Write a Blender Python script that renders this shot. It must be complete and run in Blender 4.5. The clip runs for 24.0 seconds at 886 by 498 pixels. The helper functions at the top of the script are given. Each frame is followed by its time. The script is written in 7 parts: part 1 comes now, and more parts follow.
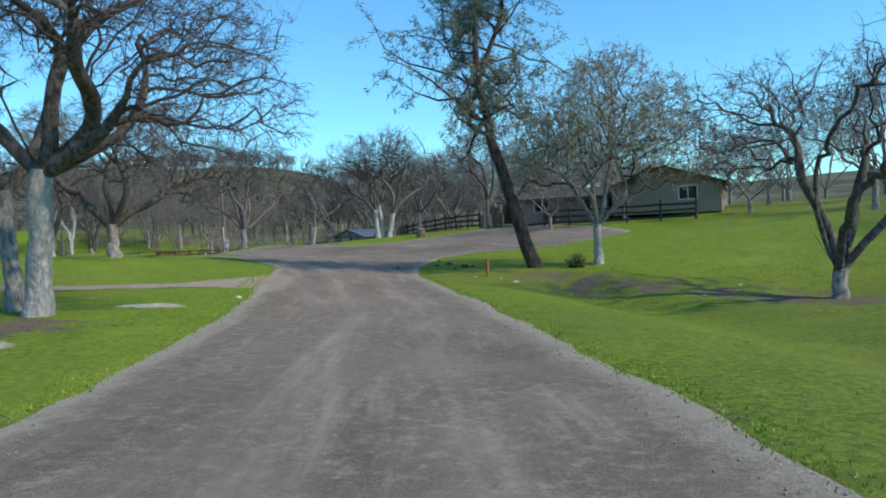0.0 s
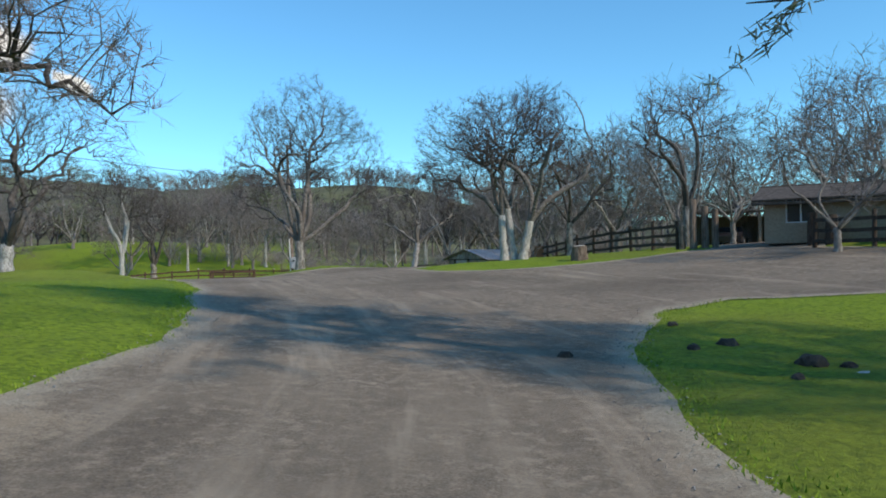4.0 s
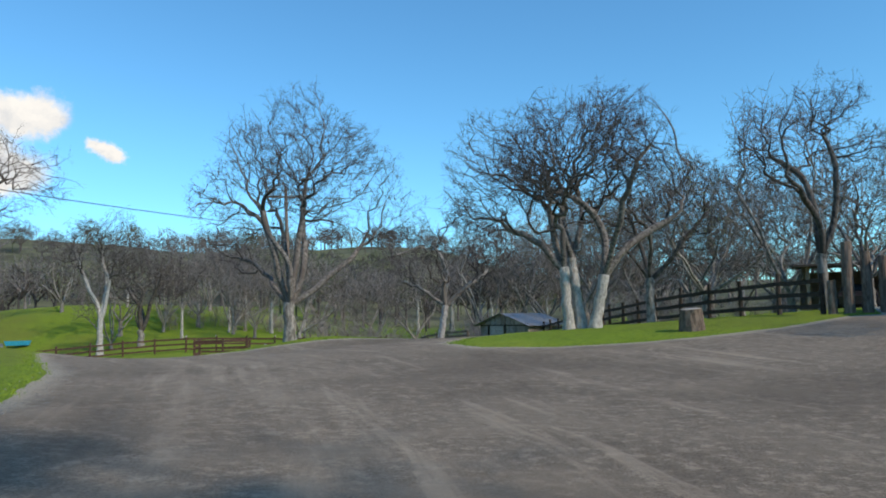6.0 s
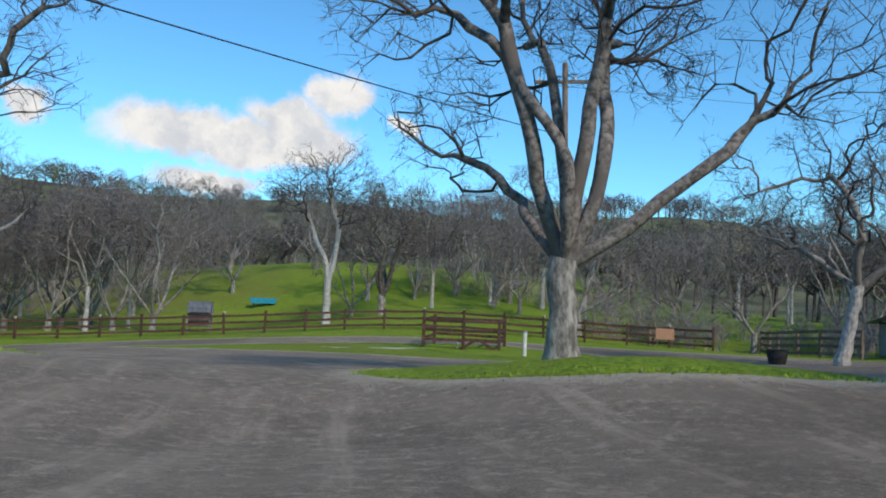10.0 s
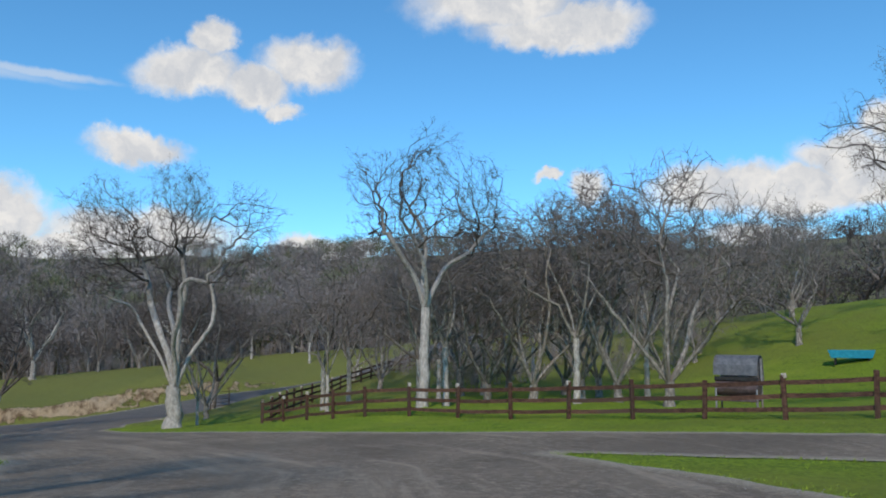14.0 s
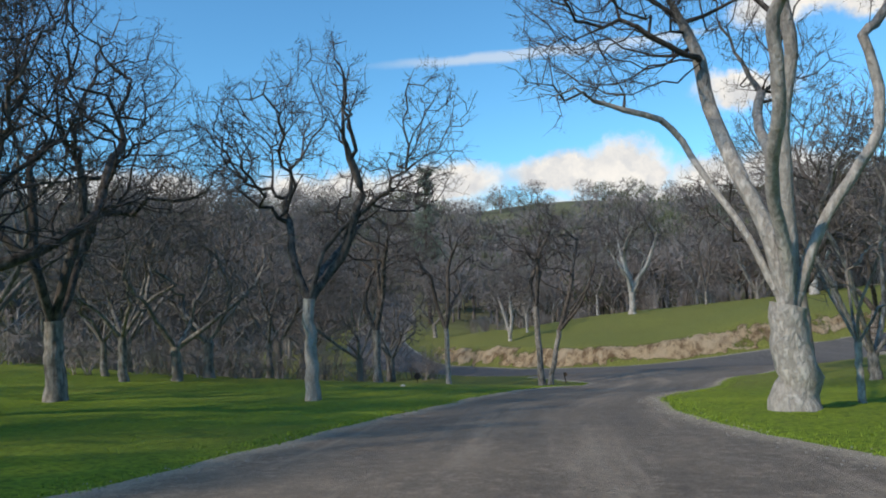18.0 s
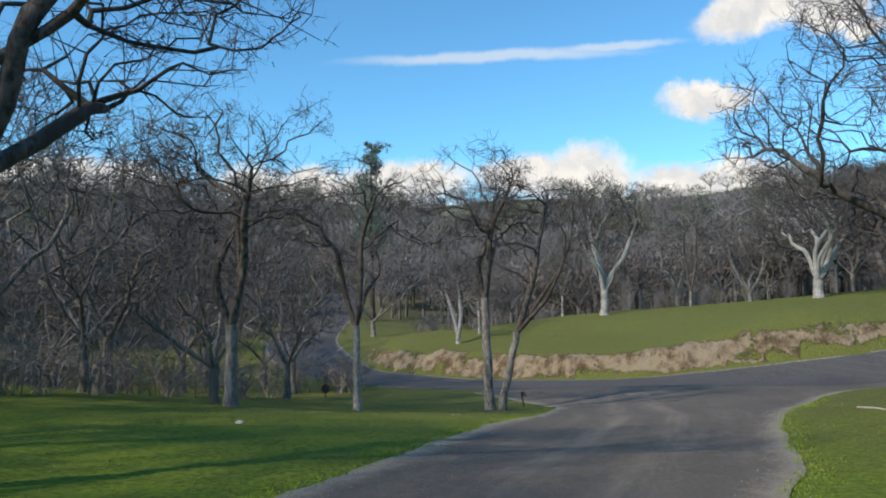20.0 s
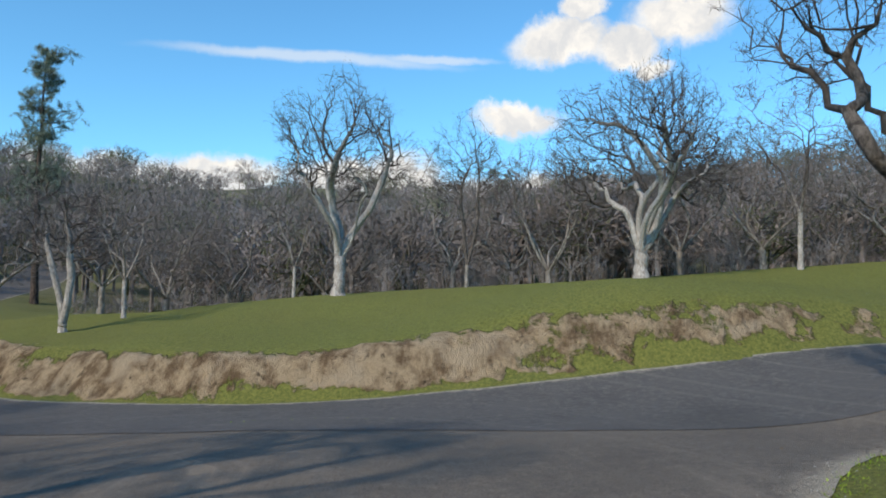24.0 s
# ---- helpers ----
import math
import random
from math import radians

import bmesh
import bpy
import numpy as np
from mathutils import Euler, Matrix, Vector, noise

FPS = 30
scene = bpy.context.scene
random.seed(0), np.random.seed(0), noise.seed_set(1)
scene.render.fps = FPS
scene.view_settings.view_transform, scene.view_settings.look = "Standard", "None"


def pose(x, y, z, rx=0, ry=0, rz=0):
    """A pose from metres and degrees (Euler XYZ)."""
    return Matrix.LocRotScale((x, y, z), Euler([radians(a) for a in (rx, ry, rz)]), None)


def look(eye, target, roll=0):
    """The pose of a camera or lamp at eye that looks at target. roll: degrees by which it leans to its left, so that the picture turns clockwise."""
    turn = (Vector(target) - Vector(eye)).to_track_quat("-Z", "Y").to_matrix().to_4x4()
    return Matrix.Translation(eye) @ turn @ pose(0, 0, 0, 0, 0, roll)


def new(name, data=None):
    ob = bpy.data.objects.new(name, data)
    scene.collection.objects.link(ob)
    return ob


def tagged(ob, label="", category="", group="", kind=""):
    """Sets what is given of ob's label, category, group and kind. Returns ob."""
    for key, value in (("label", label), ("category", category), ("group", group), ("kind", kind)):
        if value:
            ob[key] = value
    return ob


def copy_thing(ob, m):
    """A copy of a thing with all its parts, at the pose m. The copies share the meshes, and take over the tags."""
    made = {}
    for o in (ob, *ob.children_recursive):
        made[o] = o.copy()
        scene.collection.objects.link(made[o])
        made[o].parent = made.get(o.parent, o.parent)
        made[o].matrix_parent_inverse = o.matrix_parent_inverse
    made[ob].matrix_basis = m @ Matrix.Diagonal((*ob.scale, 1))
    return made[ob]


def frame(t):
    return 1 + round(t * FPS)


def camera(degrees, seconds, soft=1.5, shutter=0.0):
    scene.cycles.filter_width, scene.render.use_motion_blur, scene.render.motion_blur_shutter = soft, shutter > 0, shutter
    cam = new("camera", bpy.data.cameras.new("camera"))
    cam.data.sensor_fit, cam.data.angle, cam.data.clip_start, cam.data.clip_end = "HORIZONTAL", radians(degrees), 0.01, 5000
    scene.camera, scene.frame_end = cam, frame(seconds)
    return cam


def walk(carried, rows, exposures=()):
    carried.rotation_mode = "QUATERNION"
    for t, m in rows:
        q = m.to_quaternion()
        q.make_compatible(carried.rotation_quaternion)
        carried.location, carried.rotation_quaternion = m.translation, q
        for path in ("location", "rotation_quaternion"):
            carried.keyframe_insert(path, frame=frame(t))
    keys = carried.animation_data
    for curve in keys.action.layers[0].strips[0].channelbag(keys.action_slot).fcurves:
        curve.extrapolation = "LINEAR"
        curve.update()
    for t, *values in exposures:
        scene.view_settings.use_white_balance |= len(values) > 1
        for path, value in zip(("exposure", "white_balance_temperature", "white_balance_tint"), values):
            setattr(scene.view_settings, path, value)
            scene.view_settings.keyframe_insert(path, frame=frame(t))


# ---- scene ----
cam = camera(61.2, 24.0, soft=1.9)
PATH = [
    (0, (-1.618, 1.436, 2.832), (-1.537, 3.433, 2.765), -2.7),
    (0.5, (-1.556, 4.397, 2.701), (-1.458, 6.393, 2.618), -2.4),
    (1, (-1.483, 7.432, 2.549), (-1.384, 9.428, 2.46), -2.1),
    (1.5, (-1.54, 10.578, 2.407), (-1.457, 12.575, 2.325), -2.0),
    (2, (-1.532, 13.961, 2.32), (-1.515, 15.96, 2.257), -2.4),
    (2.5, (-1.552, 17.56, 2.094), (-1.622, 19.559, 2.068), -2.2),
    (3, (-1.667, 21.046, 1.903), (-1.84, 23.039, 1.901), -1.2),
    (3.5, (-2.169, 24.221, 2.145), (-2.39, 26.209, 2.15), -1.0),
    (5.5, (-4.363, 36.417, 2.341), (-4.685, 38.388, 2.459), -0.8),
    (6, (-4.921, 38.855, 2.388), (-5.233, 40.822, 2.57), -1.0),
    (6.5, (-5.65, 41.622, 2.268), (-5.971, 43.585, 2.471), -1.2),
    (7, (-6.329, 44.195, 2.412), (-6.878, 46.109, 2.605), -0.3),
    (7.5, (-7.168, 46.652, 2.539), (-7.789, 48.546, 2.71), 0.6),
    (8, (-8.01, 49.047, 2.636), (-8.717, 50.913, 2.774), 2.2),
    (8.5, (-8.979, 51.607, 2.698), (-9.746, 53.452, 2.793), 1.2),
    (9, (-10.069, 54.072, 2.758), (-10.982, 55.849, 2.844), 1.7),
    (9.5, (-11.166, 56.341, 2.677), (-12.147, 58.081, 2.771), 2.3),
    (11.5, (-17.04, 65.287, 2.486), (-18.186, 66.919, 2.618), -0.0),
    (12, (-19.443, 67.665, 2.507), (-20.825, 69.104, 2.64), -0.6),
    (12.5, (-21.528, 69.613, 2.365), (-23.046, 70.908, 2.501), -0.2),
    (13, (-23.643, 71.596, 2.172), (-25.34, 72.644, 2.326), 2.0),
    (13.5, (-25.939, 73.385, 1.947), (-27.747, 74.214, 2.151), 0.5),
    (14, (-28.239, 74.322, 1.68), (-30.118, 74.971, 1.905), -0.1),
    (14.5, (-31.129, 75.778, 1.282), (-33.078, 76.153, 1.522), 0.6),
    (15, (-33.953, 76.725, 1.225), (-35.932, 76.899, 1.456), -1.1),
    (15.5, (-36.807, 77.279, 0.975), (-38.797, 77.187, 1.153), 0.1),
    (16, (-39.876, 77.473, 0.761), (-41.838, 77.131, 0.935), 0.1),
    (16.5, (-42.957, 77.277, 0.511), (-44.875, 76.733, 0.668), -0.7),
    (17, (-46.235, 76.659, 0.245), (-48.097, 75.943, 0.387), -1.3),
    (17.5, (-49.503, 75.8, -0.011), (-51.317, 74.966, 0.11), -1.7),
    (19.5, (-62.661, 70.803, -1.215), (-64.43, 69.876, -1.111), -3.7),
    (20, (-65.425, 70.552, -1.138), (-67.258, 69.758, -1.034), -1.0),
    (20.5, (-68.607, 69.924, -1.478), (-70.537, 69.402, -1.417), -7.3),
    (21, (-71.569, 69.438, -1.767), (-73.534, 69.067, -1.795), -9.3),
    (21.5, (-74.652, 69.136, -2.142), (-76.629, 68.832, -2.168), -4.9),
    (22, (-77.651, 68.746, -2.561), (-79.633, 68.477, -2.599), -4.1),
    (22.5, (-80.652, 68.562, -2.933), (-82.638, 68.33, -2.959), -0.9),
    (23, (-83.78, 68.495, -3.303), (-85.776, 68.371, -3.319), -0.5),
    (23.5, (-86.917, 68.432, -3.519), (-88.917, 68.435, -3.498), 0.1),
    (24, (-90.428, 69.833, -3.482), (-92.4, 69.518, -3.366), 1.1),
]
walk(cam, [(t, look(eye, target, roll)) for t, eye, target, roll in PATH],
     exposures=[(0, 0.2, 6900, 10), (3.5, 0.12, 7100, 10), (8, 0.02, 6900, 10), (12, -0.2, 6700, 10), (13, -0.28, 6700, 10), (14.5, -0.12, 6700, 10), (17.5, 0.0, 7000, 10), (20, 0.07, 7100, 10), (22, 0.13, 7100, 10), (24, 0.13, 7100, 10)])

# ---- world, sun, exposure ----
SUN_EL, SUN_AZ = radians(38), radians(118)      # azimuth clockwise from +y
sun_dir = Vector((math.sin(SUN_AZ) * math.cos(SUN_EL), math.cos(SUN_AZ) * math.cos(SUN_EL), math.sin(SUN_EL)))


def node(nt, kind, **sets):
    n = nt.nodes.new(kind)
    for k, v in sets.items():
        if k.startswith("in_"):
            key = k[3:]
            n.inputs[int(key) if key.isdigit() else key.replace("_", " ")].default_value = v
        else:
            setattr(n, k, v)
    return n


def maths(nt, op, a, b=None, clamp=False):
    n = node(nt, "ShaderNodeMath", operation=op, use_clamp=clamp)
    for i, v in enumerate((a, b)):
        if v is None:
            continue
        if isinstance(v, (int, float)):
            n.inputs[i].default_value = v
        else:
            nt.links.new(v, n.inputs[i])
    return n.outputs[0]


def mixed(nt, fac, a, b):
    n = node(nt, "ShaderNodeMix", data_type="RGBA")
    for i, v in ((0, fac), (6, a), (7, b)):
        if isinstance(v, (int, float)):
            n.inputs[i].default_value = v
        elif isinstance(v, tuple):
            n.inputs[i].default_value = (*v, 1.0)
        else:
            nt.links.new(v, n.inputs[i])
    return n.outputs[2]


def between(nt, v, lo, hi, to0=0.0, to1=1.0, smooth=True):
    n = node(nt, "ShaderNodeMapRange", interpolation_type="SMOOTHSTEP" if smooth else "LINEAR")
    nt.links.new(v, n.inputs[0])
    for i, q in ((1, lo), (2, hi), (3, to0), (4, to1)):
        n.inputs[i].default_value = q
    return n.outputs[0]


def sky_dir(yaw, el):
    y, e = radians(yaw), radians(el)
    return (-math.sin(y) * math.cos(e), math.cos(y) * math.cos(e), math.sin(e))


# cumulus banks: yaw to the left of +y, elevation, half width, half height in degrees
CLOUDS = [
    (40.5, 10.2, 4.6, 2.2), (38.6, 14.0, 3.0, 1.9), (33.6, 12.0, 1.6, 0.9), (50.0, 10.3, 6.4, 2.2), (48.0, 7.0, 5.0, 1.2),
    (60.0, 10.5, 1.8, 1.7), (62.6, 12.0, 1.1, 0.6), (62.0, 22.4, 7.0, 1.9), (66.6, 25.0, 8.0, 3.4), (60.0, 22.6, 6.0, 2.0),
    (90.0, 18.8, 4.8, 2.2), (81.3, 20.0, 4.4, 2.6), (88.5, 21.2, 2.0, 1.8), (85.2, 18.2, 3.2, 1.9), (83.6, 16.6, 1.6, 1.1), (93.6, 13.1, 4.0, 1.5),
    (101.5, 7.8, 4.0, 2.9), (93.0, 7.2, 8.5, 2.2), (80.0, 6.4, 6.0, 1.4), (116.5, 8.0, 7.4, 2.4), (106.5, 8.3, 6.0, 2.2),
    (102.5, 8.6, 3.0, 2.6), (98.0, 5.6, 15.0, 2.0), (124.0, 5.8, 15.0, 2.2), (42.0, 11.8, 4.2, 2.3), (45.5, 9.8, 6.0, 2.1), (125.0, 7.5, 8.0, 2.2), (140.0, 7.5, 10.0, 2.2), (-150.0, 9.0, 16.0, 2.5),
]
STREAKS = [(109.5, 17.3, 13.5, 0.62), (100.0, 17.5, 6.0, 0.45)]


def make_world():
    w = bpy.data.worlds.new("sky")
    scene.world = w
    w.use_nodes = True
    nt = w.node_tree
    nt.nodes.clear()
    sky = node(nt, "ShaderNodeTexSky", sky_type="NISHITA", sun_disc=False, sun_elevation=SUN_EL, sun_rotation=SUN_AZ,
               altitude=200.0, air_density=1.0, dust_density=0.35, ozone_density=2.2)
    at = node(nt, "ShaderNodeTexCoord").outputs["Generated"]
    warp = node(nt, "ShaderNodeTexNoise", in_Scale=13.0, in_Detail=8.0, in_Roughness=0.66)
    nt.links.new(at, warp.inputs["Vector"])
    off = node(nt, "ShaderNodeVectorMath", operation="MULTIPLY_ADD")
    nt.links.new(warp.outputs["Color"], off.inputs[0])
    off.inputs[1].default_value, off.inputs[2].default_value = (0.075,) * 3, (-0.0375,) * 3
    moved = node(nt, "ShaderNodeVectorMath", operation="ADD")
    nt.links.new(at, moved.inputs[0])
    nt.links.new(off.outputs[0], moved.inputs[1])

    def cover(rows, source):
        best = None
        for yaw, el, wide, high in rows:
            m = node(nt, "ShaderNodeMapping", vector_type="TEXTURE")
            nt.links.new(source, m.inputs[0])
            m.inputs[1].default_value = sky_dir(yaw, el)
            m.inputs[2].default_value = (radians(el), 0, radians(yaw))
            m.inputs[3].default_value = (radians(wide), 0.6, radians(high))
            ln = node(nt, "ShaderNodeVectorMath", operation="LENGTH")
            nt.links.new(m.outputs[0], ln.inputs[0])
            best = ln.outputs["Value"] if best is None else maths(nt, "MINIMUM", best, ln.outputs["Value"])
        return best

    puff = between(nt, cover(CLOUDS, moved.outputs[0]), 1.0, 0.5)
    thin_off = node(nt, "ShaderNodeVectorMath", operation="MULTIPLY_ADD")
    nt.links.new(off.outputs[0], thin_off.inputs[0])
    thin_off.inputs[1].default_value = (0.25,) * 3
    nt.links.new(at, thin_off.inputs[2])
    streak = maths(nt, "MULTIPLY", between(nt, cover(STREAKS, thin_off.outputs[0]), 1.0, 0.3), 0.55)
    # bright billows, greyer undersides
    billow = node(nt, "ShaderNodeTexNoise", in_Scale=26.0, in_Detail=5.0, in_Roughness=0.55)
    nt.links.new(moved.outputs[0], billow.inputs["Vector"])
    shade = between(nt, billow.outputs[0], 0.3, 0.7)
    cloud = mixed(nt, shade, (4.6, 4.9, 5.4), (6.6, 6.6, 6.6))
    tint = node(nt, "ShaderNodeMix", data_type="RGBA", blend_type="MULTIPLY")
    tint.inputs[0].default_value = 1.0
    nt.links.new(sky.outputs[0], tint.inputs[6])
    tint.inputs[7].default_value = (0.57, 1.17, 1.46, 1.0)
    col = mixed(nt, puff, tint.outputs[2], cloud)
    col = mixed(nt, streak, col, (5.6, 6.0, 6.5))
    bg = node(nt, "ShaderNodeBackground", in_Strength=SKY)
    nt.links.new(col, bg.inputs[0])
    nt.links.new(bg.outputs[0], node(nt, "ShaderNodeOutputWorld").inputs[0])


SKY = 0.142
make_world()
sun = new("sun", bpy.data.lights.new("sun", "SUN"))
sun.data.energy, sun.data.angle, sun.data.color = 3.2, radians(1.8), (1.0, 0.9, 0.77)
sun.matrix_world = look(sun_dir * 100, (0, 0, 0))

# ---- materials ----


def material(name, rough=0.85, metal=0.0, spec=0.3):
    m = bpy.data.materials.new(name)
    m.use_nodes = True
    b = m.node_tree.nodes["Principled BSDF"]
    b.inputs["Roughness"].default_value, b.inputs["Metallic"].default_value = rough, metal
    b.inputs["Specular IOR Level"].default_value = spec
    return m, m.node_tree, b


def coords(nt, scale=(1, 1, 1), local=False):
    c = node(nt, "ShaderNodeTexCoord").outputs["Object"] if local else node(nt, "ShaderNodeNewGeometry").outputs["Position"]
    m = node(nt, "ShaderNodeMapping")
    nt.links.new(c, m.inputs[0])
    m.inputs[3].default_value = scale
    return m.outputs[0]


def grain(nt, at, scale, detail=4.0, rough=0.6):
    n = node(nt, "ShaderNodeTexNoise", in_Scale=scale, in_Detail=detail, in_Roughness=rough)
    nt.links.new(at, n.inputs["Vector"])
    return n.outputs[0]


def bump(nt, b, height, strength, dist):
    n = node(nt, "ShaderNodeBump", in_Strength=strength, in_Distance=dist)
    nt.links.new(height, n.inputs["Height"])
    nt.links.new(n.outputs[0], b.inputs["Normal"])


def two_scale(name, dark, light, third, big, fine, rough=0.85, metal=0.0, stretch=(1, 1, 1), relief=0.4, depth=0.02, local=False, vary=0.0, spec=0.3):
    """A surface in three tones: fine grain between dark and light, large stains towards a third tone."""
    m, nt, b = material(name, rough, metal, spec)
    at = coords(nt, stretch, local)
    f = grain(nt, at, fine, 5.0, 0.65)
    col = mixed(nt, between(nt, f, 0.32, 0.68), dark, light)
    col = mixed(nt, between(nt, grain(nt, at, big, 3.0), 0.48, 0.68), col, third)
    if vary:
        r = node(nt, "ShaderNodeObjectInfo").outputs["Random"]
        hsv = node(nt, "ShaderNodeHueSaturation")
        nt.links.new(between(nt, r, 0, 1, 1 - vary, 1 + vary, False), hsv.inputs["Value"])
        nt.links.new(col, hsv.inputs["Color"])
        col = hsv.outputs[0]
    nt.links.new(col, b.inputs["Base Color"])
    bump(nt, b, f, relief, depth)
    return m


def ground_material():
    m, nt, b = material("meadow_ground", 0.95, spec=0.15)
    at = coords(nt)
    blades = grain(nt, at, 9.0, 6.0, 0.75)
    patch = grain(nt, at, 0.22, 4.0)
    broad = grain(nt, at, 0.045, 3.0)
    col = mixed(nt, between(nt, blades, 0.3, 0.7), (0.07, 0.124, 0.012), (0.255, 0.35, 0.03))
    col = mixed(nt, between(nt, patch, 0.5, 0.72, 0, 0.5), col, (0.29, 0.34, 0.042))
    col = mixed(nt, between(nt, broad, 0.46, 0.62, 0, 0.55), col, (0.16, 0.17, 0.035))
    col = mixed(nt, between(nt, grain(nt, at, 1.3, 6.0, 0.75), 0.5, 0.72, 0, 0.6), col, (0.055, 0.1, 0.014))
    col = mixed(nt, between(nt, grain(nt, at, 2.6, 6.0, 0.8), 0.56, 0.7, 0, 0.5), col, (0.3, 0.3, 0.075))
    place = node(nt, "ShaderNodeSeparateXYZ")
    nt.links.new(at, place.inputs[0])
    low = between(nt, maths(nt, "ADD", place.outputs[0], maths(nt, "MULTIPLY", patch, 30.0)), -46.0, -84.0, 0, 0.8)
    col = mixed(nt, low, col, mixed(nt, between(nt, blades, 0.3, 0.7), (0.08, 0.088, 0.028), (0.215, 0.2, 0.07)))
    # bare soil and leaf litter where the ground is worn, and shade painted on the lawn with it
    soil = node(nt, "ShaderNodeAttribute", attribute_name="litter").outputs["Fac"]
    worn = between(nt, maths(nt, "ADD", soil, maths(nt, "MULTIPLY", maths(nt, "SUBTRACT", grain(nt, at, 0.9, 5.0), 0.5), 0.9)), 0.42, 0.62)
    leaf = grain(nt, at, 14.0, 5.0, 0.75)
    litter = mixed(nt, between(nt, leaf, 0.35, 0.65), (0.085, 0.068, 0.044), (0.23, 0.18, 0.12))
    col = mixed(nt, worn, col, litter)
    cut = node(nt, "ShaderNodeAttribute", attribute_name="cut").outputs["Fac"]
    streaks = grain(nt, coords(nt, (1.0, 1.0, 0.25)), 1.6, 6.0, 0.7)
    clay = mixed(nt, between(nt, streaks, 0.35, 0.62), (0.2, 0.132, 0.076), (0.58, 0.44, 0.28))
    # darkness of cracks put into the clay colour by noise
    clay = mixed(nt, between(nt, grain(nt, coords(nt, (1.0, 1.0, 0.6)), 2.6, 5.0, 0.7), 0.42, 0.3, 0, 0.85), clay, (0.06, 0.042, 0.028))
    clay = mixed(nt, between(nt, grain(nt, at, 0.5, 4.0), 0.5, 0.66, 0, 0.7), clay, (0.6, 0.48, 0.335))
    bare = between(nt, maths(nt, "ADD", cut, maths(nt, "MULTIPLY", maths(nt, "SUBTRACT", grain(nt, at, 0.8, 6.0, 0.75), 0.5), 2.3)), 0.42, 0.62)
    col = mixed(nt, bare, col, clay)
    dry = node(nt, "ShaderNodeAttribute", attribute_name="sand").outputs["Fac"]
    dry = between(nt, maths(nt, "ADD", dry, maths(nt, "MULTIPLY", maths(nt, "SUBTRACT", grain(nt, at, 2.4, 6.0, 0.75), 0.5), 1.5)), 0.4, 0.6)
    col = mixed(nt, dry, col, mixed(nt, between(nt, blades, 0.3, 0.7), (0.36, 0.31, 0.23), (0.64, 0.58, 0.48)))
    far = node(nt, "ShaderNodeAttribute", attribute_name="hill").outputs["Fac"]
    scrub = mixed(nt, between(nt, grain(nt, at, 0.05, 6.0, 0.7), 0.4, 0.6), (0.07, 0.07, 0.045), (0.145, 0.145, 0.08))
    col = mixed(nt, far, col, scrub)
    nt.links.new(col, b.inputs["Base Color"])
    crumble = maths(nt, "MULTIPLY", maths(nt, "MULTIPLY", grain(nt, coords(nt, (1.0, 1.0, 0.35)), 3.4, 7.0, 0.8), bare), 9.0)
    bump(nt, b, maths(nt, "ADD", maths(nt, "ADD", blades, maths(nt, "MULTIPLY", streaks, 0.6)), crumble), 0.8, 0.08)
    return m


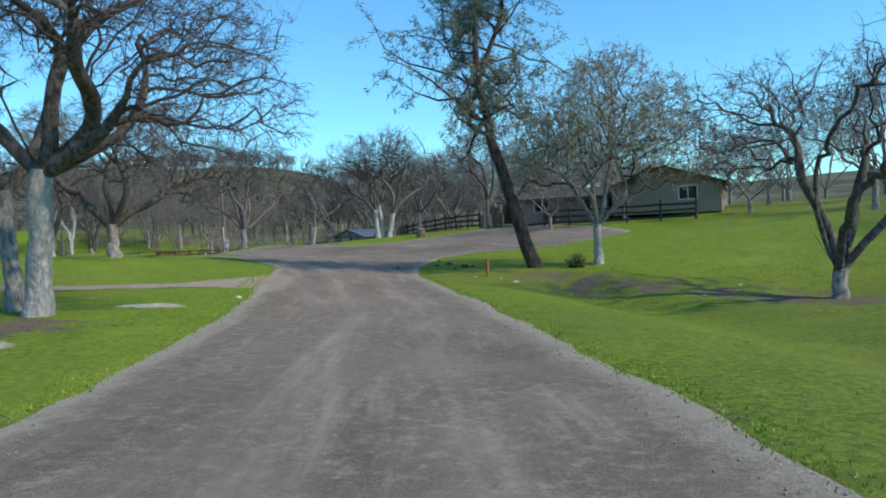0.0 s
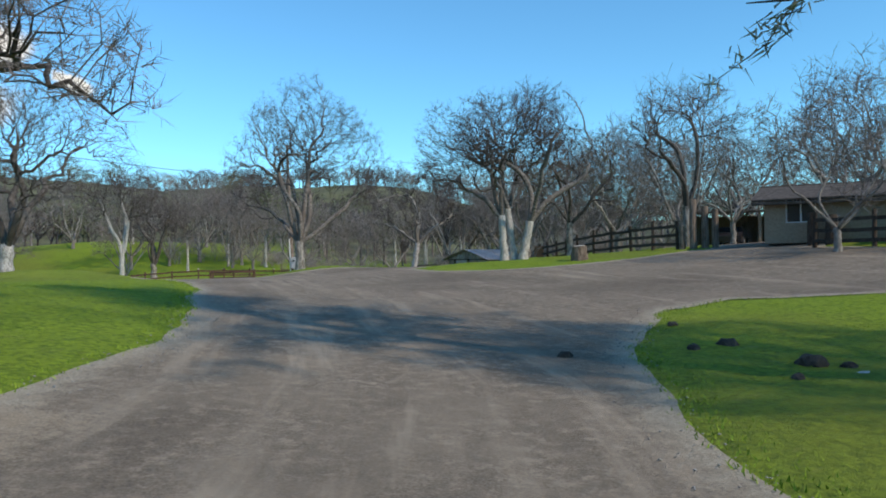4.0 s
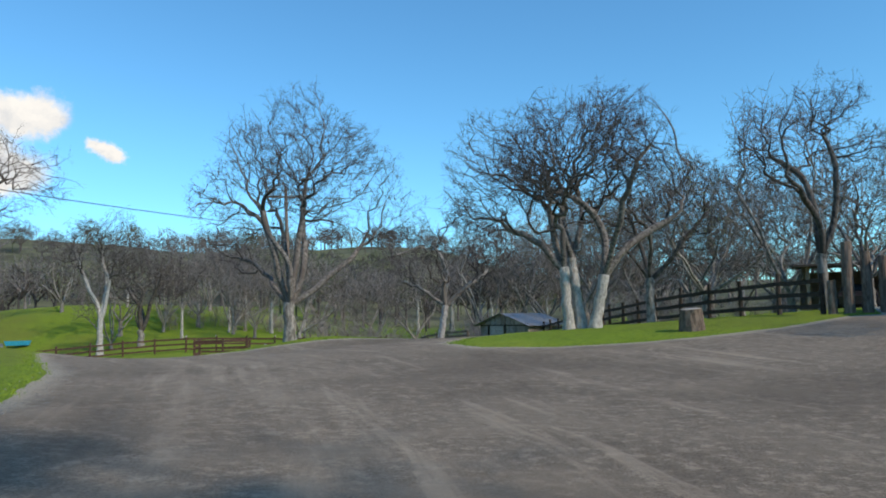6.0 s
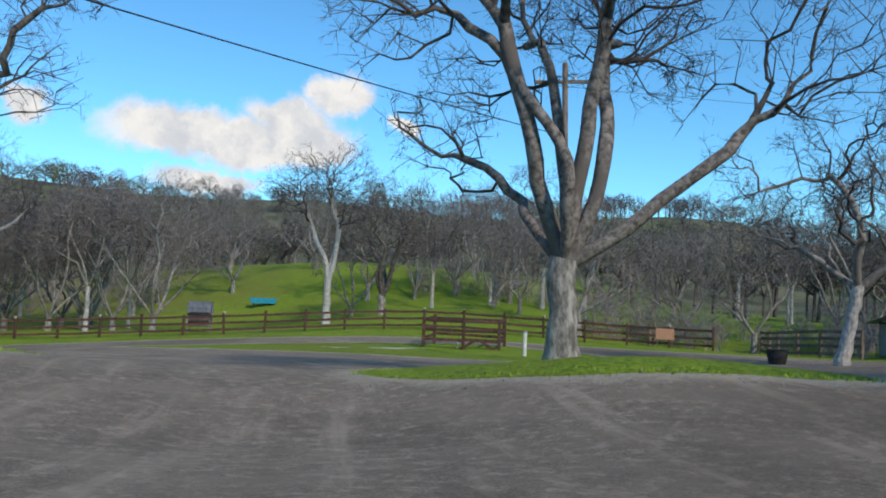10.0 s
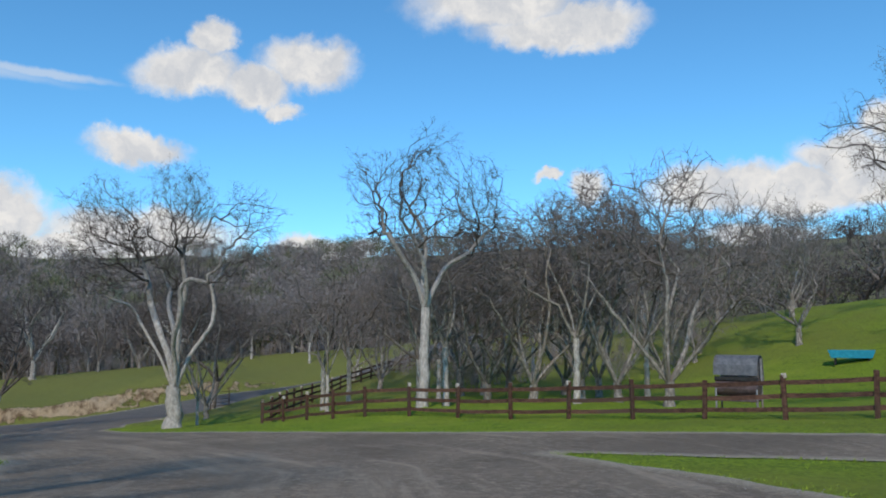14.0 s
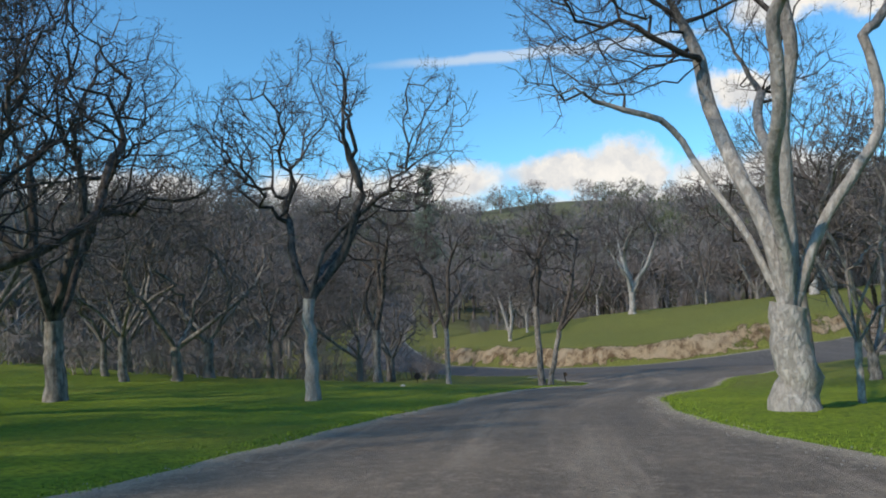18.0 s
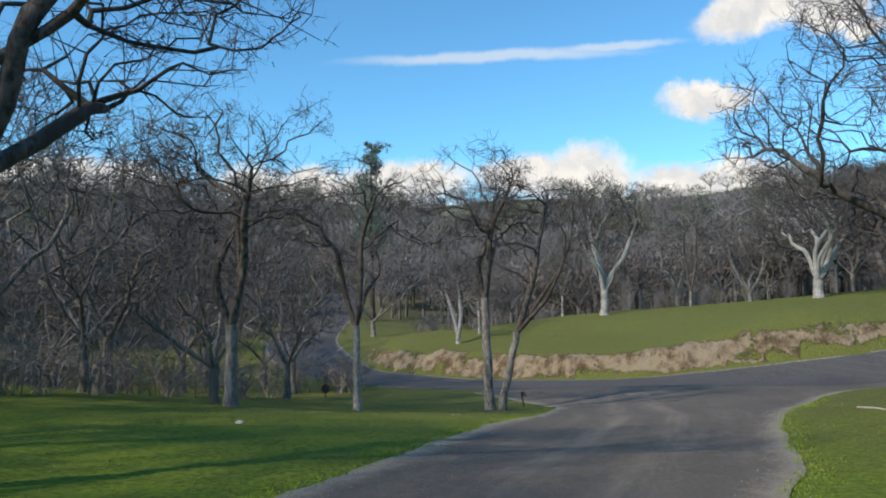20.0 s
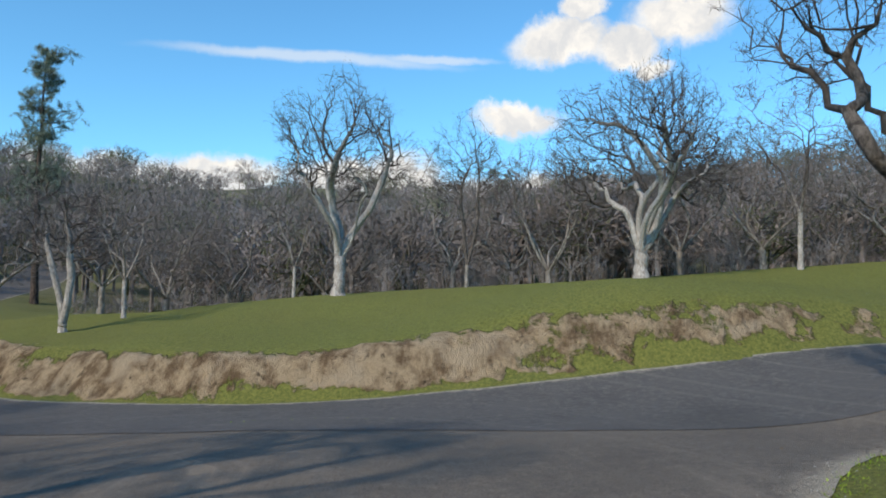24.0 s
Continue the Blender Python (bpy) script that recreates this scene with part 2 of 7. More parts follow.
def road_material(name, dark, light, dust, worn, verge, verge_width, lower_shade=False):
    m, nt, b = material(name, 0.92, spec=0.2)
    at = coords(nt)
    chips = grain(nt, at, 38.0, 5.0, 0.8)
    pebble = grain(nt, at, 5.0, 6.0, 0.8)
    blotch = grain(nt, at, 0.55, 6.0, 0.7)
    smear = grain(nt, node(nt, "ShaderNodeAttribute", attribute_name="lane").outputs["Vector"], 1.5, 4.0, 0.68)
    col = mixed(nt, between(nt, chips, 0.34, 0.66), dark, light)
    col = mixed(nt, between(nt, pebble, 0.48, 0.66, 0, 0.65), col, dust)
    col = mixed(nt, between(nt, pebble, 0.46, 0.3, 0, 0.6), col, dark)
    col = mixed(nt, between(nt, blotch, 0.44, 0.62, 0, 0.6), col, worn)
    col = mixed(nt, between(nt, blotch, 0.46, 0.34, 0, 0.4), col, dark)
    col = mixed(nt, between(nt, smear, 0.53, 0.68, 0, 0.45), col, dust)
    col = mixed(nt, between(nt, grain(nt, at, 0.12, 4.0), 0.48, 0.66, 0, 0.5), col, dark)
    if lower_shade:
        # darker tone on the lower lane, mostly shade put into the colour
        place = node(nt, "ShaderNodeSeparateXYZ")
        nt.links.new(at, place.inputs[0])
        tone = mixed(nt, between(nt, chips, 0.34, 0.66), (0.07, 0.066, 0.062), (0.17, 0.158, 0.146))
        col = mixed(nt, between(nt, maths(nt, "ADD", place.outputs[0], maths(nt, "MULTIPLY", blotch, 14.0)), -48.0, -62.0, 0, 0.6), col, tone)
    # worn wheel tracks show paler dust, the rim loose tan gravel
    wheel = node(nt, "ShaderNodeAttribute", attribute_name="wheel").outputs["Fac"]
    col = mixed(nt, maths(nt, "MULTIPLY", wheel, between(nt, smear, 0.36, 0.6, 0.05, 0.36)), col, dust)
    # tan dirt carried out of the side track
    spill = node(nt, "ShaderNodeAttribute", attribute_name="spill").outputs["Fac"]
    spill = between(nt, maths(nt, "ADD", spill, maths(nt, "MULTIPLY", maths(nt, "SUBTRACT", pebble, 0.5), 1.2)), 0.35, 0.85, 0, 0.8)
    col = mixed(nt, spill, col, mixed(nt, between(nt, chips, 0.34, 0.66), (0.26, 0.2, 0.14), (0.46, 0.375, 0.28)))
    edge = node(nt, "ShaderNodeAttribute", attribute_name="edge").outputs["Fac"]
    ragged = maths(nt, "ADD", edge, maths(nt, "MULTIPLY", maths(nt, "SUBTRACT", grain(nt, at, 3.2, 6.0, 0.8), 0.5), 1.1))
    rim = between(nt, ragged, -verge_width, -0.02, 0, 0.85)
    col = mixed(nt, rim, col, mixed(nt, between(nt, chips, 0.38, 0.62), tuple(q * 0.55 for q in verge), verge))
    nt.links.new(col, b.inputs["Base Color"])
    bump(nt, b, maths(nt, "ADD", chips, maths(nt, "MULTIPLY", pebble, 1.6)), 0.7, 0.035)
    return m


M_GROUND = ground_material()
M_GRAVEL = road_material("worn_chipseal", (0.106, 0.083, 0.063), (0.28, 0.228, 0.176), (0.45, 0.368, 0.282), (0.245, 0.198, 0.15), (0.5, 0.435, 0.34), 0.68, True)
M_ASPHALT = road_material("grey_asphalt", (0.07, 0.068, 0.068), (0.14, 0.135, 0.132), (0.2, 0.185, 0.17), (0.115, 0.11, 0.107), (0.46, 0.42, 0.35), 0.3)
M_DIRT = road_material("tan_dirt", (0.26, 0.2, 0.14), (0.44, 0.36, 0.27), (0.5, 0.43, 0.34), (0.38, 0.31, 0.23), (0.3, 0.25, 0.15), 0.3)
M_PALE = two_scale("pale_oak_bark", (0.22, 0.2, 0.185), (0.56, 0.53, 0.5), (0.34, 0.31, 0.285), 1.3, 11.0, 0.95, stretch=(1, 1, 0.45), relief=0.9, depth=0.05)


def climbing_bark(name, low, low_dark, high, high_dark, z0, z1):
    """Chalky bark at the foot, dark bark in the crown."""
    m, nt, b = material(name, 0.95)
    at = coords(nt, (1, 1, 0.5), True)
    f = between(nt, grain(nt, at, 9.0, 5.0, 0.7), 0.34, 0.66)
    lo, hi = mixed(nt, f, low_dark, low), mixed(nt, f, high_dark, high)
    sep = node(nt, "ShaderNodeSeparateXYZ")
    nt.links.new(node(nt, "ShaderNodeTexCoord").outputs["Object"], sep.inputs[0])
    z = maths(nt, "ADD", sep.outputs[2], maths(nt, "MULTIPLY", maths(nt, "SUBTRACT", grain(nt, at, 1.6, 5.0, 0.7), 0.5), 4.0))
    nt.links.new(mixed(nt, between(nt, z, z0, z1), lo, hi), b.inputs["Base Color"])
    bump(nt, b, f, 0.9, 0.04)
    return m


M_CLIMB = climbing_bark("chalky_to_dark_bark", (0.56, 0.53, 0.495), (0.31, 0.285, 0.26), (0.14, 0.12, 0.108), (0.033, 0.029, 0.026), 2.6, 6.6)
M_CLIMB_HIGH = climbing_bark("chalky_bark_far_up", (0.58, 0.55, 0.515), (0.33, 0.305, 0.28), (0.16, 0.14, 0.125), (0.04, 0.035, 0.031), 5.0, 10.5)
M_BARK = two_scale("oak_limb_bark", (0.035, 0.03, 0.027), (0.17, 0.148, 0.132), (0.07, 0.06, 0.052), 0.8, 8.0, 0.95, stretch=(1, 1, 0.5), relief=0.9, depth=0.04)
M_BOUGH = two_scale("greyish_bough_bark", (0.06, 0.051, 0.046), (0.27, 0.24, 0.22), (0.12, 0.102, 0.092), 0.8, 8.0, 0.95, relief=0.6, depth=0.03)
M_GREY = two_scale("grey_oak_bark", (0.1, 0.09, 0.08), (0.38, 0.35, 0.32), (0.18, 0.16, 0.14), 0.9, 8.0, 0.95, stretch=(1, 1, 0.4), relief=0.9, depth=0.04)
M_BRANCH = two_scale("dark_branch_bark", (0.03, 0.025, 0.023), (0.115, 0.098, 0.088), (0.055, 0.047, 0.042), 0.8, 8.0, 0.95, relief=0.6, depth=0.03)
M_TWIG = two_scale("bare_twigs", (0.18, 0.156, 0.15), (0.36, 0.318, 0.305), (0.25, 0.217, 0.21), 0.25, 2.0, 0.95, relief=0.0)
M_TWIG_DARK = two_scale("dark_twigs", (0.055, 0.047, 0.045), (0.14, 0.12, 0.115), (0.085, 0.073, 0.07), 0.25, 2.0, 0.95, relief=0.0)
M_TWIG_MID = two_scale("brown_grey_twigs", (0.1, 0.087, 0.084), (0.235, 0.206, 0.199), (0.155, 0.135, 0.13), 0.25, 2.0, 0.95, relief=0.0)
M_TWIG_GREY = two_scale("grey_far_twigs", (0.11, 0.098, 0.093), (0.25, 0.222, 0.212), (0.17, 0.15, 0.142), 0.05, 2.0, 0.95, relief=0.0)
M_OLIVE = two_scale("dull_olive_foliage", (0.07, 0.08, 0.042), (0.17, 0.182, 0.1), (0.12, 0.125, 0.075), 0.05, 2.0, 0.95, relief=0.0)
M_BUD = two_scale("olive_buds", (0.15, 0.155, 0.075), (0.35, 0.34, 0.18), (0.25, 0.225, 0.13), 0.5, 5.0, 0.9, relief=0.0)
M_PINE = two_scale("pine_bark", (0.025, 0.02, 0.018), (0.12, 0.09, 0.075), (0.06, 0.048, 0.042), 0.8, 6.0, 0.95, stretch=(1, 1, 0.3), relief=1.0, depth=0.08)
M_NEEDLE = two_scale("pine_needles", (0.1, 0.13, 0.1), (0.26, 0.3, 0.225), (0.165, 0.2, 0.14), 0.4, 3.0, 0.8, relief=0.0)
M_FENCE = two_scale("redbrown_stained_timber", (0.045, 0.022, 0.016), (0.125, 0.066, 0.047), (0.075, 0.047, 0.037), 0.8, 10.0, 0.9, stretch=(0.5, 0.5, 1), relief=0.6, depth=0.01, vary=0.2)
M_OLDWOOD = two_scale("weathered_timber", (0.09, 0.065, 0.05), (0.25, 0.19, 0.15), (0.15, 0.12, 0.1), 0.8, 10.0, 0.92, stretch=(1, 1, 0.3), relief=0.6, depth=0.01, vary=0.2)
M_SILVERWOOD = two_scale("silvered_boards", (0.17, 0.155, 0.14), (0.42, 0.39, 0.36), (0.27, 0.235, 0.2), 0.8, 10.0, 0.92, stretch=(1, 1, 0.3), relief=0.6, depth=0.01, vary=0.25)
M_DARKWOOD = two_scale("dark_timber", (0.03, 0.022, 0.018), (0.09, 0.065, 0.05), (0.055, 0.045, 0.04), 0.8, 10.0, 0.9, stretch=(1, 1, 0.4), relief=0.6, depth=0.01, vary=0.2)
M_POST = two_scale("pale_post_top", (0.3, 0.27, 0.23), (0.55, 0.5, 0.45), (0.4, 0.36, 0.31), 1.5, 12.0, 0.9)
M_WHITE = two_scale("white_paint", (0.62, 0.62, 0.6), (0.76, 0.76, 0.74), (0.55, 0.54, 0.5), 2.0, 14.0, 0.6)
M_METAL = two_scale("galvanised_sheet", (0.3, 0.31, 0.33), (0.5, 0.51, 0.53), (0.36, 0.3, 0.26), 0.7, 6.0, 0.5, 0.6)
M_GREYSTEEL = two_scale("grey_painted_steel", (0.2, 0.21, 0.24), (0.33, 0.34, 0.37), (0.22, 0.18, 0.17), 0.8, 6.0, 0.55, 0.2)
M_BROWNSTEEL = two_scale("brown_painted_steel", (0.07, 0.05, 0.055), (0.15, 0.11, 0.115), (0.1, 0.07, 0.06), 0.8, 6.0, 0.6, 0.2)
M_BLUE = two_scale("blue_plastic", (0.01, 0.22, 0.36), (0.03, 0.33, 0.5), (0.02, 0.26, 0.42), 0.9, 6.0, 0.45)
M_BLACK = two_scale("black_rubber", (0.012, 0.012, 0.013), (0.04, 0.04, 0.042), (0.025, 0.024, 0.023), 1.0, 8.0, 0.7)
M_STUCCO = two_scale("tan_siding", (0.25, 0.185, 0.13), (0.38, 0.29, 0.21), (0.3, 0.23, 0.165), 0.6, 12.0, 0.9)
M_SHINGLE = two_scale("brown_shingles", (0.05, 0.043, 0.038), (0.12, 0.1, 0.088), (0.08, 0.068, 0.06), 0.6, 5.0, 0.9)
M_ROCK = two_scale("pale_rock", (0.38, 0.36, 0.33), (0.66, 0.64, 0.6), (0.48, 0.45, 0.41), 2.0, 9.0, 0.9, relief=0.8)
M_CLOD = two_scale("dark_clod", (0.03, 0.024, 0.02), (0.08, 0.065, 0.055), (0.05, 0.042, 0.036), 2.0, 9.0, 0.95, relief=0.8)
M_LEAF = two_scale("fallen_leaves", (0.075, 0.055, 0.036), (0.23, 0.17, 0.11), (0.14, 0.105, 0.07), 0.5, 7.0, 0.9, relief=0.0)
M_SIGN = two_scale("salmon_board", (0.42, 0.2, 0.12), (0.52, 0.28, 0.18), (0.46, 0.25, 0.17), 1.0, 8.0, 0.8)
M_REDWOOD = two_scale("orange_redwood", (0.2, 0.085, 0.04), (0.34, 0.16, 0.08), (0.26, 0.12, 0.065), 1.0, 10.0, 0.85, stretch=(1, 1, 0.3))


def grass_blades_material():
    m, nt, b = material("grass_blades", 0.8, spec=0.2)
    r = node(nt, "ShaderNodeNewGeometry").outputs["Random Per Island"]
    col = mixed(nt, r, (0.105, 0.19, 0.016), (0.28, 0.385, 0.042))
    col = mixed(nt, between(nt, grain(nt, coords(nt), 0.3, 3.0), 0.5, 0.7, 0, 0.45), col, (0.22, 0.25, 0.045))
    nt.links.new(col, b.inputs["Base Color"])
    return m


M_BLADE = grass_blades_material()

# ---- the lie of the land ----
GX0, GY0, GSTEP = -160.0, -30.0, 20.0
LEVELS = np.array([
    (-5.9, -5.2, -4.2, -2.6, -1, 0.4, 1.7, 2.4, 2.5, 2.3, 2.5),
    (-6.4, -6.1, -5.2, -3.6, -1.7, 0.1, 1.2, 1.7, 1.9, 1.5, 1.9),
    (-7, -7.1, -6.4, -4.2, -2.1, -0.5, 1.2, 1.2, 0.9, 0.4, 1.8),
    (-7.1, -7.7, -7.3, -6.8, -3.2, -1, 1.4, 1.8, 0.5, 0.9, 2.6),
    (-7.4, -4.5, -5.2, -6.6, -4.1, -2.2, 1.4, 1.5, 1, 2.2, 3.1),
    (-4.7, -2.8, -3.8, -6.1, -4.1, -2.4, -0.5, 0.9, 2, 3.1, 3.5),
    (-3.7, -1.1, -3.9, -2.6, -2.7, -1.8, -0.7, -0.2, 1.4, 2.5, 3.4),
    (-3.6, -0.1, 1.3, -0.8, -1.6, -1.4, 0.6, -1.1, 0.8, 2.3, 3.5),
    (-1.6, 0.7, 1.3, 2.9, 4.3, 4.7, 1.2, 0.4, 1.8, 2.7, 4),
])
# local rises and hollows: x, y, height, radius
KNOLLS = [(-105.3, 77.2, -0.75, 5.0), (-101.5, 66.0, 0.35, 7.0), (-17.6, 65.0, -0.4, 3.2), (-15.4, 70.0, 0.42, 3.4), (-20.5, 101.5, 0.5, 7.5), (-90.0, 69.5, 0.3, 6.0), (-27.6, 62.6, 0.85, 4.4),
          (7.0, 27.0, -0.3, 4.0), (12.0, 23.5, -0.3, 4.5), (12.8, 26.0, -0.5, 5.0), (-121, 47.4, -0.5, 6.0), (-70.3, 79.2, -0.35, 3.5),
          (-61.4, 84.8, 0.35, 3.0), (-16.5, 38.0, 0.35, 6.0), (-105.3, 77.4, -0.3, 4.0), (-83.5, 68.5, -0.3, 5.0), (-91.8, 54.8, -0.3, 3.0),
          (-112, 59, -0.91, 7), (-112, 73, -1.40, 8), (-118, 42, -1.27, 8), (-107, 50, -0.45, 8), (-151, 17, 1.68, 14), (-138, 24, 1.83, 12), (-103, 66, -0.01, 6),
          (-126, 29, 0.55, 11), (-119, 62, -1.41, 7), (-119, 53, -0.56, 6), (-105, 77, 0.55, 6), (-116, 83, -0.37, 8), (-122, 71, 0.31, 8), (-165, 9, 0.89, 16), (-111, 66, -0.32, 6), (-113, 51, -0.68, 6)]
LOT = [(-1.4, 31), (-1.3, 39.6), (0, 45), (2, 47.3), (7, 47), (13, 50), (12.5, 56), (10.2, 61.5), (5, 66.6), (1.5, 63.5),
       (-1.1, 62), (-5, 60.7), (-7.5, 61.5), (-8.8, 64), (-8.5, 68), (-6, 73), (-5.5, 80), (-8, 90), (-10, 97), (-14, 99.5), (-20, 98.5),
       (-25, 98.4), (-31, 97), (-37, 94), (-42.5, 90.6), (-48, 86.3), (-52.9, 81.6), (-57.9, 78.1), (-65.7, 73.3), (-69, 71.8),
       (-73.5, 70.6), (-79, 71), (-87, 70.7), (-93, 71.2), (-98.7, 72.3), (-104, 75.2), (-109, 79), (-110, 76), (-109, 66), (-107, 56), (-104, 55.4), (-96, 62.3),
       (-90.9, 62.9), (-84.5, 63.4), (-76.4, 64.8), (-69.7, 65.6), (-64.2, 66.4), (-55, 68.4), (-47.8, 70.6), (-38, 70.5),
       (-30, 69), (-26.4, 67.4), (-24.4, 64.9), (-23, 62.5), (-21.4, 60.4), (-15.5, 53), (-12.8, 48.5), (-11.2, 44.6), (-9.8, 42), (-8, 37), (-7.6, 31)]
ISLAND = [(-44, 82.4), (-37, 83.2), (-30.4, 84.1), (-26, 83.6), (-20.5, 82.4), (-16.4, 82.2), (-16.2, 84.5), (-20, 88), (-24, 93), (-29.5, 95), (-34, 91.6), (-40, 86)]
APPROACH = [(-2.3, -60), (-2.3, 9), (-2.65, 16), (-3.1, 23), (-4.5, 33)]
ASPHALT = [(-190, -4), (-165, 9), (-151, 17), (-138, 23), (-126, 29), (-118, 36.5), (-113.2, 43.5), (-110, 50.5), (-109, 58), (-109.5, 66), (-111, 73),
           (-114, 81), (-117, 91), (-117.5, 100), (-119, 112), (-126, 128)]
ROAD_HALF = 3.4


def rounded(line, times=2):
    """Cuts the corners of a line."""
    for _ in range(times):
        out = [line[0]]
        for (x0, y0), (x1, y1) in zip(line, line[1:]):
            out += [(0.75 * x0 + 0.25 * x1, 0.75 * y0 + 0.25 * y1), (0.25 * x0 + 0.75 * x1, 0.25 * y0 + 0.75 * y1)]
        line = out + [line[-1]]
    return line


ASPHALT = rounded(ASPHALT)
GATE_DRIVE = [(5, 58), (8, 65), (11, 74), (14, 90)]
TRACK = [(-7.3, 29.6), (-9.2, 28.1), (-12.9, 25.7), (-22, 23.6), (-36, 23)]
WEDGE = [(-6.7, 26.6), (-7.0, 27.6), (-9.4, 27.2), (-10.1, 28.7), (-8.8, 31.2), (-7.9, 33.4), (-7.1, 33.0), (-6.7, 30.0)]


def seg_dist(x, y, line):
    best = np.full(np.shape(x), 1e9)
    for (x0, y0), (x1, y1) in zip(line, line[1:]):
        dx, dy = x1 - x0, y1 - y0
        u = np.clip(((x - x0) * dx + (y - y0) * dy) / (dx * dx + dy * dy), 0, 1)
        best = np.minimum(best, np.hypot(x - x0 - u * dx, y - y0 - u * dy))
    return best


def poly_dist(x, y, ring):
    """Signed distance, negative inside."""
    inside = np.zeros(np.shape(x), bool)
    for (x0, y0), (x1, y1) in zip(ring, ring[1:] + ring[:1]):
        cross = ((y0 > y) != (y1 > y))
        with np.errstate(divide="ignore", invalid="ignore"):
            at = (x1 - x0) * (y - y0) / (y1 - y0 if y1 != y0 else 1e-9) + x0
        inside ^= cross & (x < at)
    d = seg_dist(x, y, ring + ring[:1])
    return np.where(inside, -d, d)


def wobble(x, y, k, seed=0.0):
    return (np.sin(x * k + 1.3 * seed) * np.cos(y * k * 1.17 + seed) + 0.5 * np.sin(x * k * 2.3 + y * k * 1.9 + 2.1 * seed)
            + 0.3 * np.sin(y * k * 4.1 - x * k * 3.3 + seed)) / 1.8


def lot_d(x, y):
    d = np.minimum(poly_dist(x, y, LOT), seg_dist(x, y, APPROACH) - 3.35)
    d = np.minimum(d, seg_dist(x, y, GATE_DRIVE) - 2.6)
    oak = (np.hypot((x + 16.6) / 4.4, (y - 71.2) / 2.9) - 1) * 2.9
    d = np.maximum(d, -np.minimum(poly_dist(x, y, ISLAND), oak))
    return d + 0.12 * wobble(x, y, 0.8, 1.0) + 0.06 * wobble(x, y, 3.1, 2.0)


def asphalt_d(x, y):
    return seg_dist(x, y, ASPHALT) - ROAD_HALF + 0.06 * wobble(x, y, 1.5, 3.0)


def track_d(x, y):
    return np.minimum(seg_dist(x, y, TRACK) - 0.75, poly_dist(x, y, WEDGE)) + 0.16 * wobble(x, y, 1.3, 4.0)


def step(lo, hi, v):
    u = np.clip((v - lo) / (hi - lo), 0, 1)
    return u * u * (3 - 2 * u)


def cubic(u):
    return (-0.5 * u + u * u - 0.5 * u**3, 1 - 2.5 * u * u + 1.5 * u**3, 0.5 * u + 2 * u * u - 1.5 * u**3, -0.5 * u * u + 0.5 * u**3)


def patches_d(x, y):
    """Bare sandy spots: centre, half length, half width, bearing of the long side."""
    d = np.full(np.shape(x), 9.0)
    for px, py, rx, ry, turn in ((-31.8, 88.2, 1.3, 0.5, 34), (-34.2, 86.8, 0.7, 0.3, 30), (-8.6, 21.2, 0.9, 0.5, 0), (-9.6, 14.6, 1.0, 0.7, 20)):
        c, n = math.cos(radians(turn)), math.sin(radians(turn))
        u, v = (x - px) * c + (y - py) * n, (y - py) * c - (x - px) * n
        d = np.minimum(d, (np.hypot(u / rx, v / ry) - 1) * min(rx, ry))
    return d + 0.12 * wobble(x, y, 2.0, 23.0)


def west_of_road(x, y):
    """How far a place lies beyond the western edge of the asphalt, under the cut bank."""
    d = seg_dist(x, y, ASPHALT) - ROAD_HALF
    side = np.interp(y, [p[1] for p in ASPHALT], [p[0] for p in ASPHALT])
    return np.where(x < side, d, -1.0)


def bank_face(x, y):
    return step(34, 44, y) * (1 - 0.75 * step(72, 90, y)) * (1 - step(96, 104, y))


def hill_share(x, y):
    r = np.hypot(x + 60, y - 75)
    yaw = np.degrees(np.arctan2(-(x + 60), y - 75))
    facing = np.clip(step(-35, 20, yaw) * (1 - step(150, 179, yaw)), 0.3, 1)
    return r, facing


def land(x, y):
    """Height of the ground, before small unevenness."""
    x, y = np.asarray(x, float), np.asarray(y, float)
    ny, nx = LEVELS.shape
    fx, fy = np.clip((x - GX0) / GSTEP, 0, nx - 1.0001), np.clip((y - GY0) / GSTEP, 0, ny - 1.0001)
    i, j = fx.astype(int), fy.astype(int)
    cx, cy = cubic(fx - i), cubic(fy - j)
    z = np.zeros(np.shape(x))
    for a in range(4):
        for b in range(4):
            z = z + cx[a] * cy[b] * LEVELS[np.clip(j + b - 1, 0, ny - 1), np.clip(i + a - 1, 0, nx - 1)]
    for kx, ky, h, r in KNOLLS:
        z = z + h * np.exp(-((x - kx) ** 2 + (y - ky) ** 2) / (r * r))
    z = z - 0.55 * np.exp(-(seg_dist(x, y, [(4.4, 30.5), (5.6, 24), (6.2, 16), (6.7, 6), (7.6, -12)]) / 2.1) ** 2)
    w = west_of_road(x, y)
    z = z + 1.35 * bank_face(x, y) * step(0.3, 2.0, w + 0.3 * wobble(x, y, 0.37, 5.0)) * (1 - step(3, 14, w))
    r, facing = hill_share(x, y)
    z = z + facing * (38 * step(95, 330, r) + 22 * step(300, 700, r)) * (1 + 0.22 * wobble(x, y, 0.013, 6.0))
    return z


def ground_z(x, y):
    return float(land(np.array([x]), np.array([y]))[0])


